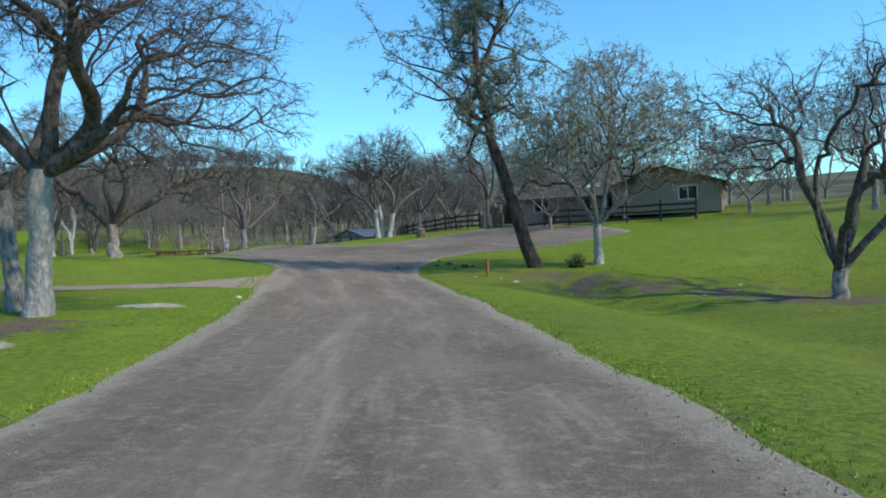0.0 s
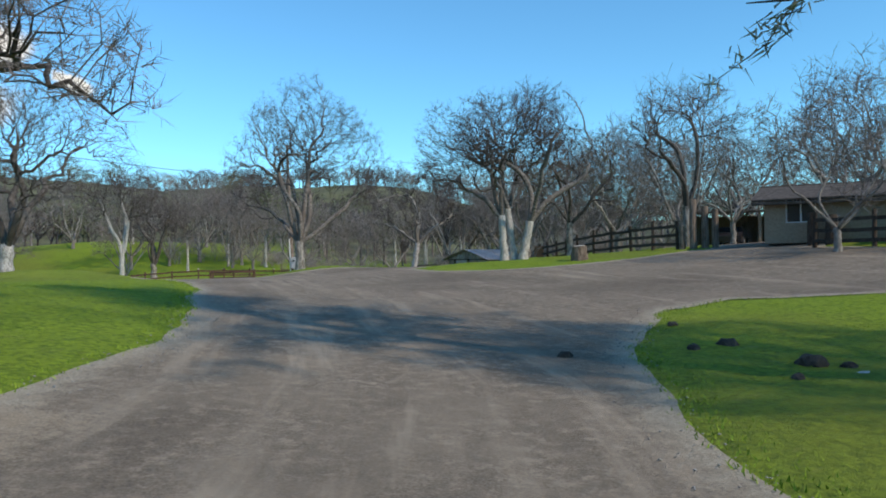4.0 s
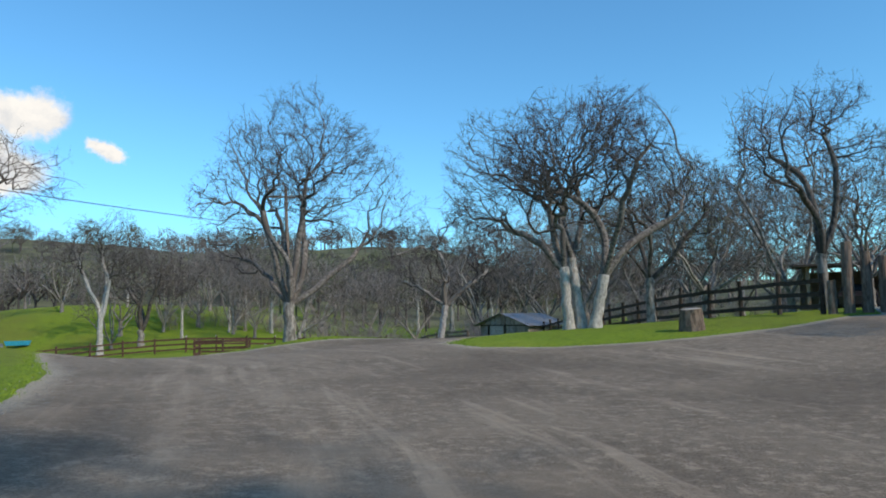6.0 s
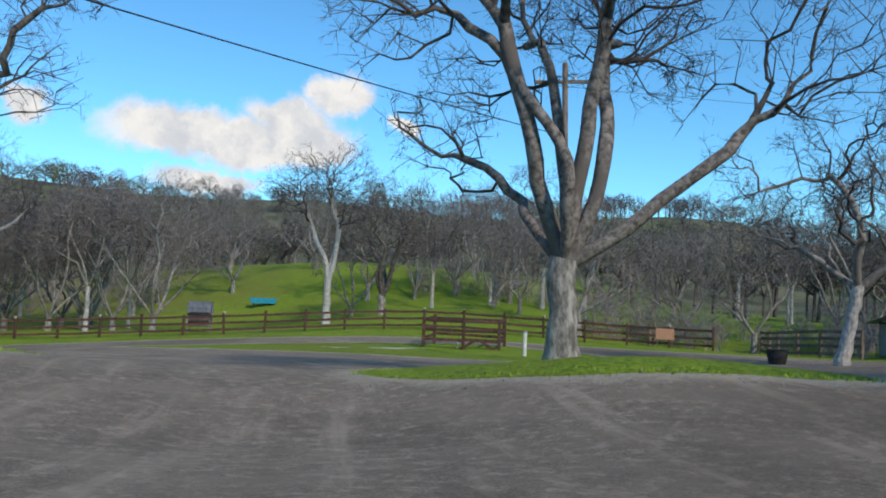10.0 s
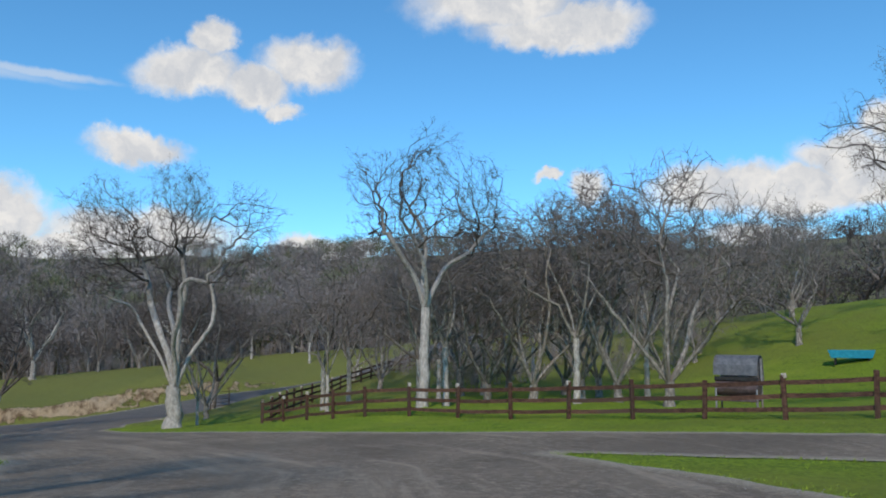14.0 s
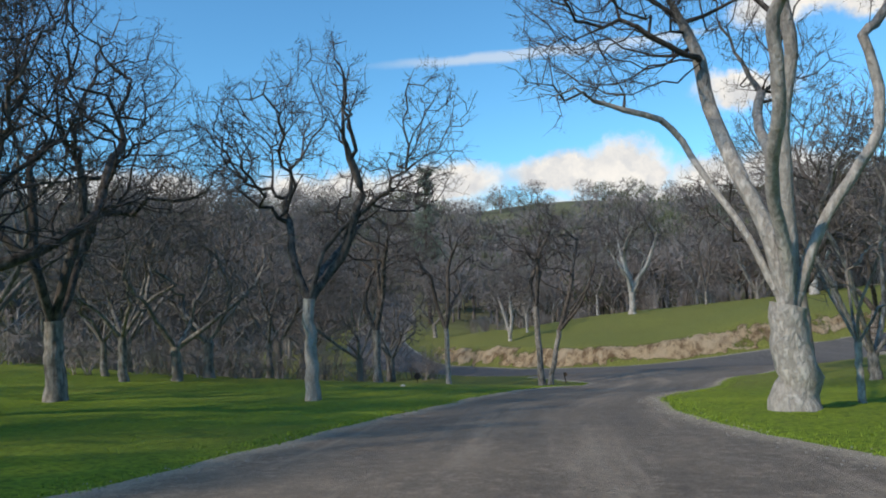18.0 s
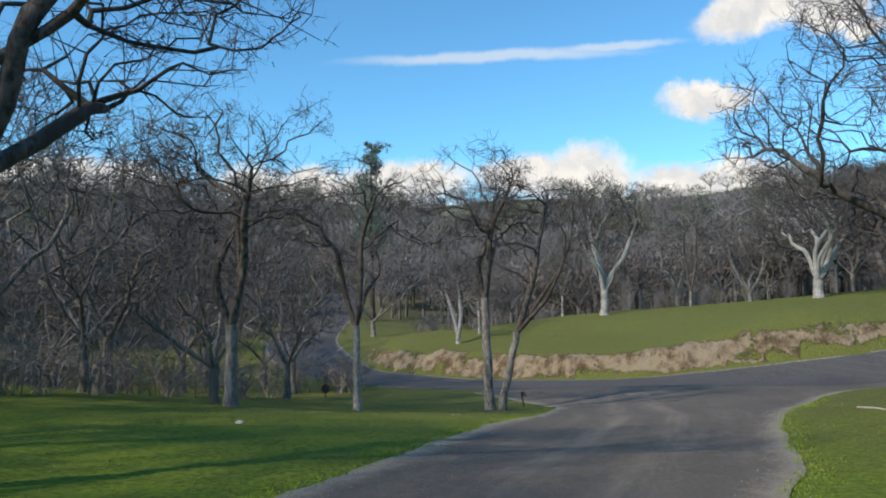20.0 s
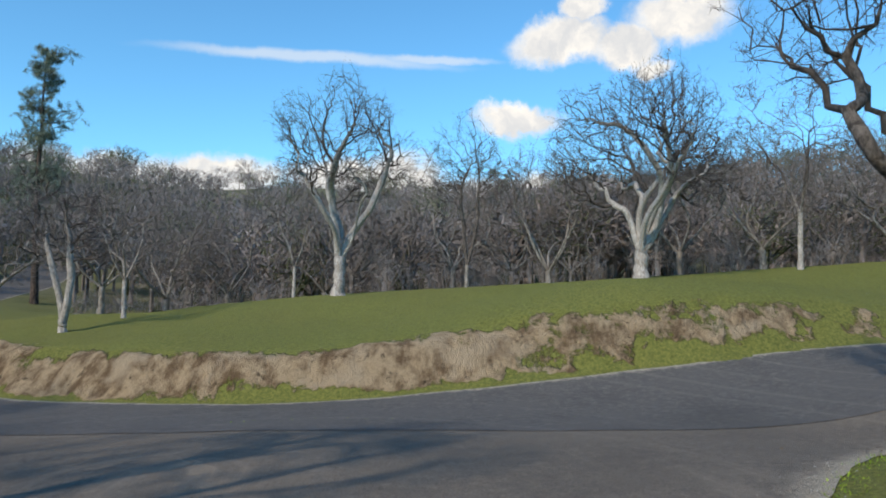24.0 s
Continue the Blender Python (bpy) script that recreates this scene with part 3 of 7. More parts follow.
def link(name, verts, faces, mat, smooth=False):
    me = bpy.data.meshes.new(name)
    verts = np.asarray(verts, np.float32)
    me.vertices.add(len(verts))
    me.vertices.foreach_set("co", verts.ravel())
    sizes = np.array([len(f) for f in faces], np.int32) if isinstance(faces, list) else np.full(len(faces), faces.shape[1], np.int32)
    loops = np.fromiter((v for f in faces for v in f), np.int32) if isinstance(faces, list) else faces.astype(np.int32).ravel()
    me.loops.add(len(loops))
    me.loops.foreach_set("vertex_index", loops)
    me.polygons.add(len(sizes))
    me.polygons.foreach_set("loop_start", np.concatenate(([0], np.cumsum(sizes)[:-1])).astype(np.int32))
    if smooth:
        me.polygons.foreach_set("use_smooth", np.ones(len(sizes), bool))
    me.update(calc_edges=True)
    me.validate()
    me.materials.append(mat)
    return me


def spaced(lo, hi, step_in, far_lo, far_hi):
    core = list(np.arange(lo, hi + 1e-6, step_in))
    out, s = [], step_in
    p = lo
    while p > far_lo:
        s *= 1.14
        p -= s
        out.append(p)
    tail, s, p = [], step_in, hi
    while p < far_hi:
        s *= 1.14
        p += s
        tail.append(p)
    return out[::-1] + core + tail


def make_ground():
    xs = np.array(sorted(set(np.round(spaced(-165, 45, 1.0, -1600, 1600), 3)) | set(np.round(np.arange(-114.5, 17, 0.5), 3))))
    ys = np.array(sorted(set(np.round(spaced(-30, 135, 1.0, -1600, 1600), 3)) | set(np.round(np.arange(0.5, 100, 0.5), 3))))
    X, Y = np.meshgrid(xs, ys)
    x, y = X.ravel(), Y.ravel()
    z = land(x, y)
    road = np.minimum(np.minimum(lot_d(x, y), asphalt_d(x, y)), track_d(x, y))
    off = step(0.0, 1.2, road)
    w = west_of_road(x, y)
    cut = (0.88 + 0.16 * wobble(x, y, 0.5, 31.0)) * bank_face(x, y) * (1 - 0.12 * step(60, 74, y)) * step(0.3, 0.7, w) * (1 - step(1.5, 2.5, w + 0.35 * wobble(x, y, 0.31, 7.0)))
    z = z + off * (0.05 * wobble(x, y, 0.8, 8.0) + 0.03 * wobble(x, y, 2.1, 9.0)) + np.interp(road, [-0.8, -0.05, 0.5, 1.2], [-0.09, 0.0, 0.05, 0.06])
    z = z + cut * np.array([(0.3 * noise.fractal(Vector((a * 0.8, b * 1.3, 3.0)), 0.7, 2.4, 5) + 0.16 * noise.noise(Vector((a * 1.9, b * 2.3, 7.0)))) if c > 0.02 else 0.0 for a, b, c in zip(x, y, cut)])
    # real litter in the hollow, spread wider to paint the lawn's shade
    litter = 0.56 * np.exp(-(seg_dist(x, y, [(3.4, 32.8), (6.5, 30.3), (10, 27.0), (13, 23.6)]) / 3.2) ** 2)
    litter += 0.7 * np.exp(-(np.hypot((x + 10.4), (y - 17.0)) / 3.0) ** 2)
    litter += 0.6 * np.exp(-(np.hypot((x + 94.2), (y - 60.3)) / 1.8) ** 2) + 0.5 * np.exp(-(np.hypot(x + 103, y - 77.5) / 2.6) ** 2)
    r, facing = hill_share(x, y)
    woods = step(40, 62, seg_dist(x, y, [(-20, 40), (-40, 90), (-100, 68)]))
    litter += 0.45 * woods * step(0.45, 0.9, 0.5 + 0.5 * wobble(x, y, 0.06, 11.0))
    hill = step(78, 125, r)
    sand = 0.8 * (1 - step(-0.4, 0.5, patches_d(x, y)))
    nx, ny = len(xs), len(ys)
    idx = np.arange(nx * ny).reshape(ny, nx)
    faces = np.stack([idx[:-1, :-1], idx[:-1, 1:], idx[1:, 1:], idx[1:, :-1]], -1).reshape(-1, 4)
    me = link("ground", np.stack([x, y, z], -1), faces, M_GROUND, True)
    for name, data in (("litter", litter), ("cut", cut), ("hill", hill), ("sand", sand)):
        me.attributes.new(name, "FLOAT", "POINT").data.foreach_set("value", data.astype(np.float32))
    tagged(new("ground", me), "rolling spring meadow with green grass, leaf litter and a bare clay bank", "ground", kind="structure")


DRIVEN = [(-2.3, -60), (-2.0, 0), (-2.2, 20), (-4.5, 36), (-8, 46), (-13, 56), (-21, 66), (-31, 74), (-43, 76.5), (-56, 73), (-70, 68.5), (-90, 67), (-101, 64)]


def lane_coords(x, y):
    """Distance along the driven way, distance from it."""
    best, along, run = np.full(np.shape(x), 1e9), np.zeros(np.shape(x)), 0.0
    for (x0, y0), (x1, y1) in zip(DRIVEN, DRIVEN[1:]):
        dx, dy = x1 - x0, y1 - y0
        ln = math.hypot(dx, dy)
        u = np.clip(((x - x0) * dx + (y - y0) * dy) / ln**2, 0, 1)
        across = ((x - x0) * dy - (y - y0) * dx) / ln
        d = np.hypot(x - x0 - u * dx, y - y0 - u * dy)
        near = d < np.abs(best)
        best, along = np.where(near, np.where(across < 0, -d, d), best), np.where(near, run + u * ln, along)
        run += ln
    return np.stack([best, along * 0.09, np.zeros(np.shape(x))], -1)


def wheel_share(x, y):
    """Two worn wheel tracks along the way that cars take."""
    d = seg_dist(x, y, DRIVEN)
    return np.exp(-((d - 0.85) / 0.42) ** 2) + 0.35 * np.exp(-((d - 2.3) / 0.4) ** 2)


def make_sheet(name, dist, box, cell, lift, mat, label, category):
    """A draped sheet where dist is negative, clipped along its ragged edge."""
    x0, x1, y0, y1 = box
    xs, ys = np.arange(x0, x1 + cell, cell), np.arange(y0, y1 + cell, cell)
    X, Y = np.meshgrid(xs, ys)
    D = dist(X, Y)
    nx = len(xs)
    verts, faces, seen = [], [], {}

    def grid_v(j, i):
        k = j * nx + i
        if k not in seen:
            seen[k] = len(verts)
            verts.append((xs[i], ys[j]))
        return seen[k]

    def edge_v(a, b):
        k = (min(a, b), max(a, b))
        if k not in seen:
            (ja, ia), (jb, ib) = a, b
            u = D[ja, ia] / (D[ja, ia] - D[jb, ib])
            seen[k] = len(verts)
            verts.append((xs[ia] + u * (xs[ib] - xs[ia]), ys[ja] + u * (ys[jb] - ys[ja])))
        return seen[k]

    inside = D < 0
    some = inside[:-1, :-1] | inside[:-1, 1:] | inside[1:, 1:] | inside[1:, :-1]
    for j, i in zip(*np.nonzero(some)):
        ring = [(j, i), (j, i + 1), (j + 1, i + 1), (j + 1, i)]
        f = []
        for a, b in zip(ring, ring[1:] + ring[:1]):
            if inside[a]:
                f.append(grid_v(*a))
            if inside[a] != inside[b]:
                f.append(edge_v(a, b))
        if len(f) > 2:
            faces.append(f)
    v = np.array(verts)
    z = land(v[:, 0], v[:, 1]) + lift + 0.012 * wobble(v[:, 0], v[:, 1], 1.4, 12.0)
    me = link(name, np.c_[v, z], faces, mat, True)
    for word, data in (("edge", np.minimum(np.minimum(lot_d(v[:, 0], v[:, 1]), asphalt_d(v[:, 0], v[:, 1])), track_d(v[:, 0], v[:, 1]))), ("wheel", wheel_share(v[:, 0], v[:, 1])), ("spill", 1 - step(-0.3, 1.6, poly_dist(v[:, 0], v[:, 1], WEDGE)))):
        me.attributes.new(word, "FLOAT", "POINT").data.foreach_set("value", data.astype(np.float32))
    me.attributes.new("lane", "FLOAT_VECTOR", "POINT").data.foreach_set("vector", lane_coords(v[:, 0], v[:, 1]).astype(np.float32).ravel())
    return tagged(new(name, me), label, category, kind="structure")


make_ground()
make_sheet("road", lot_d, (-110, 16, -60, 100), 0.45, 0.02, M_GRAVEL, "worn grey-brown chip-seal lane widening into a gravel yard", "road")
make_sheet("asphalt_road", asphalt_d, (-195, -95, -10, 130), 0.45, 0.033, M_ASPHALT, "dark grey asphalt road under a cut bank", "road")
make_sheet("dirt_track", track_d, (-40, -5, 18, 36), 0.3, 0.014, M_DIRT, "pale tan dirt track across the grass", "track")


# ---- helpers for things ----


def part(name, bm, mat, parent=None, label=""):
    me = bpy.data.meshes.new(name)
    bm.to_mesh(me)
    bm.free()
    me.materials.append(mat)
    ob = new(name, me)
    if parent:
        ob.parent = parent
    return tagged(ob, label)


def child(name, me, parent, label="", m=None):
    ob = new(name, me)
    ob.parent = parent
    if m is not None:
        ob.matrix_basis = m
    return tagged(ob, label)


def thing(name, x, y, label, category, group="", turn=0.0, z=None):
    ob = new(name)
    ob.empty_display_size = 0.3
    ob.matrix_basis = pose(x, y, ground_z(x, y) if z is None else z, 0, 0, turn)
    return tagged(ob, label, category, group)


def add_box(bm, size, at=(0, 0, 0), turn=(0, 0, 0), bevel=0.0, rough=0.0, seed=0):
    r = random.Random(seed)
    got = bmesh.ops.create_cube(bm, size=1.0, matrix=pose(*at, *turn) @ Matrix.Diagonal((*size, 1)))
    if bevel:
        edges = list({e for v in got["verts"] for e in v.link_edges})
        bmesh.ops.bevel(bm, geom=edges, offset=bevel, segments=1, affect="EDGES", profile=0.5)
    if rough:
        for v in bm.verts:
            v.co += Vector((r.uniform(-rough, rough), r.uniform(-rough, rough), r.uniform(-rough, rough)))
    return bm


def box_bm(size, at=(0, 0, 0), turn=(0, 0, 0), bevel=0.01, rough=0.0, seed=0):
    return add_box(bmesh.new(), size, at, turn, bevel, rough, seed)


def log_bm(r0, r1, h, at=(0, 0, 0), turn=(0, 0, 0), sides=10, rough=0.01, seed=0, rings=4):
    bm, rnd, m = bmesh.new(), random.Random(seed), pose(*at, *turn)
    loops = []
    for k in range(rings + 1):
        u = k / rings
        rad = r0 + (r1 - r0) * u
        loops.append([bm.verts.new(m @ Vector((math.cos(2 * math.pi * i / sides) * rad * (1 + rnd.uniform(-1, 1) * rough / rad),
                                               math.sin(2 * math.pi * i / sides) * rad * (1 + rnd.uniform(-1, 1) * rough / rad), h * u))) for i in range(sides)])
    for a, b in zip(loops, loops[1:]):
        for i in range(sides):
            bm.faces.new((a[i], a[(i + 1) % sides], b[(i + 1) % sides], b[i]))
    bm.faces.new(loops[0][::-1])
    bm.faces.new(loops[-1])
    return bm


def mesh_of(name, bm, mat):
    me = bpy.data.meshes.new(name)
    bm.to_mesh(me)
    bm.free()
    me.materials.append(mat)
    return me


# ---- trees ----


def tubes(strands, sides):
    """Vertices and faces of tapered tubes round polylines, batched by their number of points."""
    vs, fs, base = [], [], 0
    by = {}
    for pts, rad in strands:
        by.setdefault(len(pts), []).append((pts, rad))
    ang = np.arange(sides) * 2 * math.pi / sides
    for n, group in by.items():
        P = np.array([g[0] for g in group])
        R = np.array([g[1] for g in group])
        T = np.empty_like(P)
        T[:, 1:-1] = P[:, 2:] - P[:, :-2]
        T[:, 0], T[:, -1] = P[:, 1] - P[:, 0], P[:, -1] - P[:, -2]
        T /= np.linalg.norm(T, axis=2, keepdims=True) + 1e-9
        ref = np.where(np.abs(T[:, :1, 2:3]) < 0.8, [[[0, 0, 1.0]]], [[[1.0, 0, 0]]])
        U = np.cross(T, np.broadcast_to(ref, T.shape))
        U /= np.linalg.norm(U, axis=2, keepdims=True) + 1e-9
        V = np.cross(T, U)
        ring = P[:, :, None] + R[:, :, None, None] * (np.cos(ang)[None, None, :, None] * U[:, :, None] + np.sin(ang)[None, None, :, None] * V[:, :, None])
        k = len(group)
        vs.append(ring.reshape(-1, 3))
        idx = base + np.arange(k * n * sides).reshape(k, n, sides)
        a, b = idx[:, :-1], idx[:, 1:]
        f = np.stack([a, np.roll(a, -1, 2), np.roll(b, -1, 2), b], -1).reshape(-1, 4)
        fs.append(f)
        base += k * n * sides
    return np.concatenate(vs), np.concatenate(fs)


def spikes(A, B, R):
    """Thin pointed blades from A to B: the last twigs."""
    T = B - A
    T /= np.linalg.norm(T, axis=1, keepdims=True) + 1e-9
    U = np.cross(T, np.where(np.abs(T[:, 2:3]) < 0.8, [[0, 0, 1.0]], [[1.0, 0, 0]]))
    U /= np.linalg.norm(U, axis=1, keepdims=True) + 1e-9
    V = np.cross(T, U)
    turn = np.arange(len(A)) * 2.4
    side = R[:, None] * (np.cos(turn)[:, None] * U + np.sin(turn)[:, None] * V)
    v = np.stack([A + side, A - side, B], 1).reshape(-1, 3)
    return v, np.arange(len(v)).reshape(-1, 3)


def halved(f):
    """Quads as triangles."""
    return f if f.shape[1] == 3 else np.concatenate([f[:, [0, 1, 2]], f[:, [0, 2, 3]]])


def unit(v):
    return v / (math.sqrt(v[0] * v[0] + v[1] * v[1] + v[2] * v[2]) + 1e-9)


def colonise(rng, lines, aims, step, reach, kill, wander, rise, core):
    """Lets a crown grow from its main limbs towards scattered aims, each aim drawing the nearest shoot. Returns places, parents and headings."""
    P, H = np.zeros((14000, 3)), np.zeros((14000, 3))
    up, n = [], 0
    for line in lines:
        for k, p in enumerate(line):
            P[n], H[n] = p, unit(line[max(k, 1)] - line[max(k, 1) - 1])
            up.append(n - 1 if k else -1)
            n += 1
    d, near, kids = np.full(len(aims), 1e9), np.zeros(len(aims), int), np.zeros(14000, int)
    fresh, far = np.arange(n), 9.0
    for _ in range(110):
        D = np.linalg.norm(aims[:, None] - P[None, fresh], axis=2)
        j = D.argmin(1)
        m = D[np.arange(len(aims)), j]
        closer = m < d
        d[closer], near[closer] = m[closer], fresh[j[closer]]
        keep = d > kill
        aims, d, near = aims[keep], d[keep], near[keep]
        act = (d < far) & (kids[near] < 3)
        far = max(reach, far * 0.8)
        if not act.any() or n > 13000:
            break
        at, back = np.unique(near[act], return_inverse=True)
        pull = np.zeros((len(at), 3))
        np.add.at(pull, back, (aims[act] - P[near[act]]) / d[act][:, None])
        pull /= np.linalg.norm(pull, axis=1, keepdims=True) + 1e-9
        out = P[at] - core
        out /= np.linalg.norm(out, axis=1, keepdims=True) + 1e-9
        way = pull + 0.3 * H[at] + 0.42 * out + rng.normal(size=pull.shape) * wander + (0, 0, rise)
        way /= np.linalg.norm(way, axis=1, keepdims=True) + 1e-9
        fresh = np.arange(n, n + len(at))
        P[fresh], H[fresh] = P[at] + way * step * rng.uniform(0.75, 1.25, (len(at), 1)), way
        kids[at] += 1
        up += at.tolist()
        n += len(at)
    return P[:n], up, H[:n]


def strands_of(P, up, girth, thin, fade):
    """Cuts a grown crown into strands from fork to tip; girth: the radius wanted at each limb's root."""
    n = len(P)
    tips = np.zeros(n, int)
    kids = [[] for _ in range(n)]
    for k in range(n - 1, -1, -1):
        tips[k] += 0 if kids[k] else 1
        if up[k] >= 0:
            tips[up[k]] += tips[k]
            kids[up[k]].append(k)
    power, R, age = np.zeros(n), np.zeros(n), np.ones(n)
    roots = [k for k in range(n) if up[k] < 0]
    for k, g in zip(roots, girth):
        power[k] = min(max(math.log(max(tips[k], 2)) / math.log(g / thin), 1.5), 3.4)
    for k in range(n):
        if up[k] >= 0:
            power[k], age[k] = power[up[k]], age[up[k]] * fade
        R[k] = max(thin, thin * tips[k] ** (1 / power[k]) * age[k])
    out, todo = [], [(k, k) for k in roots]
    while todo:
        base, k = todo.pop()
        line = [base, k] if base != k else [k]
        while kids[k]:
            heir = max(kids[k], key=lambda c: tips[c])
            todo += [(k, c) for c in kids[k] if c != heir]
            line.append(heir)
            k = heir
        if len(line) > 1:
            rad = R[line].copy()
            rad[0] = min(rad[0], rad[1] * 1.25) if base != line[1] and up[line[0]] >= 0 or base in line[1:] else rad[0]
            rad[-1] *= 0.6
            out.append((P[line], rad, base == line[0] and up[base] < 0 and line[1] == base + 1))
    return out, tips


def twig_spikes(rng, P, H, count, size, thick, droop):
    """Short forked twigs round the thin shoots, as pointed slivers."""
    pick = rng.integers(0, len(P), count)
    a = P[pick] + rng.normal(size=(count, 3)) * 0.03
    w = H[pick] * 0.75 + rng.normal(size=(count, 3)) * 0.75 + (0, 0, droop)
    w /= np.linalg.norm(w, axis=1, keepdims=True) + 1e-9
    long = size * rng.uniform(0.45, 1.3, (count, 1))
    b = a + w * long
    u = rng.uniform(0.25, 0.8, (2 * count, 1))
    a2 = np.repeat(a, 2, 0) * (1 - u) + np.repeat(b, 2, 0) * u
    w2 = np.repeat(w, 2, 0) + rng.normal(size=(2 * count, 3)) * 0.7
    w2 /= np.linalg.norm(w2, axis=1, keepdims=True) + 1e-9
    b2 = a2 + w2 * np.repeat(long, 2, 0) * rng.uniform(0.35, 0.75, (2 * count, 1))
    A, B = np.concatenate([a, a2]), np.concatenate([b, b2])
    r = np.concatenate([np.full(count, thick), np.full(2 * count, thick * 0.75)])
    return spikes(A, B, r), (A, B)


def joined(bits):
    v, f, base = [], [], 0
    for a, b in bits:
        v.append(a)
        f.append(halved(b) + base)
        base += len(a)
    return np.concatenate(v), np.concatenate(f)


def bud_cards(ends, rng, count, size):
    """Small leaf blades scattered along the outer twigs."""
    A, B = ends
    k = rng.integers(0, len(A), count)
    p = A[k] + (B[k] - A[k]) * rng.uniform(0.2, 1, (count, 1)) + rng.normal(size=(count, 3)) * 0.03
    a, b = rng.normal(size=(count, 3)), rng.normal(size=(count, 3))
    a *= size * rng.uniform(0.6, 1.3, (count, 1)) / np.linalg.norm(a, axis=1, keepdims=True)
    b *= size * 0.6 / np.linalg.norm(b, axis=1, keepdims=True)
    return np.stack([p, p + a + b, p + 2 * a, p + a - b], 1).reshape(-1, 3), np.arange(4 * count).reshape(-1, 4)


def crown_lobes(rng, top, trunk_h, high, wide, stems, low):
    """Clumps that make up a crown: centre and radius. Most sit at the rim of an egg over the trunk, one at each low limb's end."""
    mid, rx, rz = top + np.array([0, 0, (high - trunk_h) * (0.5 + low / 2)]), wide * 0.53, (high - trunk_h) * (0.5 - low / 2)
    lobes = []
    count = max(8, int(wide * 0.95))
    for k in range(count):
        t = math.acos(1 - 1.55 * (k + 0.5) / count)
        a = k * 2.4 + rng.uniform(-0.5, 0.5)
        d = np.array([math.cos(a) * math.sin(t), math.sin(a) * math.sin(t), math.cos(t)])
        r = rng.uniform(0.2, 0.36)
        lobes.append((mid + d * (1 - r) * rng.uniform(0.74, 1.06) * (rx, rx, rz), r * (rx + rz) / 2))
    for yaw, tilt, length, _ in stems:
        if tilt > 43:
            a, t = radians(yaw), radians(tilt)
            d = np.array([-math.sin(a) * math.sin(t), math.cos(a) * math.sin(t), math.cos(t)])
            lobes.append((top + d * wide * 0.36, wide * 0.13))
    return lobes, mid, np.array([rx, rx, rz])


def oak(x, y, label, trunk_r, trunk_h, stems, seed, lean=(0, 0), bark=None, twigs=None, limb_bark=None,
        crook=0.3, lift=0.085, twig=0.009, buds=0, group="bare oaks of the meadow", sink=0.15, z=None, name="oak_tree", fine=True, high=9.0, wide=9.0,
        density=1.0, low=0.12, lobes=None, droop=0.0, bud=0.042, veil=1.0):
    """stems: (yaw, tilt from upright, length, share of the trunk's radius) of each main limb; lobes: (yaw, way out, height, radius) of the crown's clumps."""
    rng = np.random.default_rng(seed)
    root = thing(name, x, y, label, "tree", group, z=z)
    bark, twigs = bark or M_GREY, twigs or (M_TWIG_DARK if fine else M_TWIG_MID)
    n = 9
    top = np.array([lean[0], lean[1], trunk_h])
    pts = [np.array([0, 0, -sink])]
    rad = [trunk_r * 1.32]
    for k in range(1, n + 1):
        u = k / n
        w = rng.normal(size=3) * trunk_r * 0.1
        w[2] = 0
        pts.append(top * u + (w if k < n else 0))
        rad.append(trunk_r * ((1.12 if k == 1 else 1.0) - 0.2 * u + 0.25 * max(0, u - 0.7)) * rng.uniform(0.97, 1.03))
    tv, tf = tubes([(np.array(pts), np.array(rad))], 14)
    # knotty girth, buttressed at the foot
    ang = np.arctan2(tv[:, 1], tv[:, 0])
    tv[:, :2] *= (1 + 0.07 * np.sin(ang * 5 + seed) * np.exp(-np.maximum(tv[:, 2:3].T[0], 0) / (trunk_r * 2.5)))[:, None]
    tv[:, :2] += rng.normal(size=(len(tv), 2)) * trunk_r * 0.028
    child("trunk", link("trunk", tv, tf, bark, True), root)
    if lobes:
        clumps = [(np.array([-math.sin(radians(a)) * o, math.cos(radians(a)) * o, h]), r) for a, o, h, r in lobes]
        mid, reach_out = np.array([lean[0], lean[1], (high + trunk_h) / 2]), np.array([wide / 2, wide / 2, (high - trunk_h) / 2])
    else:
        clumps, mid, reach_out = crown_lobes(rng, top, trunk_h, high, wide, stems, low)
    # gnarled main limbs
    step = 0.4 if fine else 0.62
    lines, girth = [], []
    for yaw, tilt, length, share in stems:
        a, t = radians(yaw), radians(tilt)
        d = np.array([-math.sin(a) * math.sin(t), math.cos(a) * math.sin(t), math.cos(t)])
        p = pts[-1] - unit(top) * trunk_r * 0.5
        size = unit(d * reach_out) @ reach_out
        long = max(1.6, min(length, 0.72 * (np.linalg.norm(mid - top) * d[2] + size)))
        line, bend = [p], np.zeros(3)
        for k in range(max(3, int(long / step))):
            bend = bend * 0.5 + rng.normal(size=3) * crook * 0.62
            d = unit(d + bend * 0.62 * min(1, k / 4) + np.array([0, 0, lift * 0.8]))
            p = p + d * step * rng.uniform(0.85, 1.15)
            line.append(p)
        lines.append(line)
        girth.append(trunk_r * share)
    # aims: denser towards the rim of each clump
    weight = np.array([c[1] ** 2.4 for c in clumps])
    many = int((230 if fine else 54) * density * sum(c[1] ** 2 for c in clumps) + (300 if fine else 90))
    pick = rng.choice(len(clumps), many, p=weight / weight.sum())
    q = rng.normal(size=(many, 3))
    q /= np.linalg.norm(q, axis=1, keepdims=True)
    aims = np.array([clumps[k][0] for k in pick]) + q * (np.array([clumps[k][1] for k in pick]) * rng.uniform(0.15, 1, many) ** 0.45)[:, None]
    aims = aims[aims[:, 2] > max(1.5 if fine else 2.6, trunk_h * 0.85)]
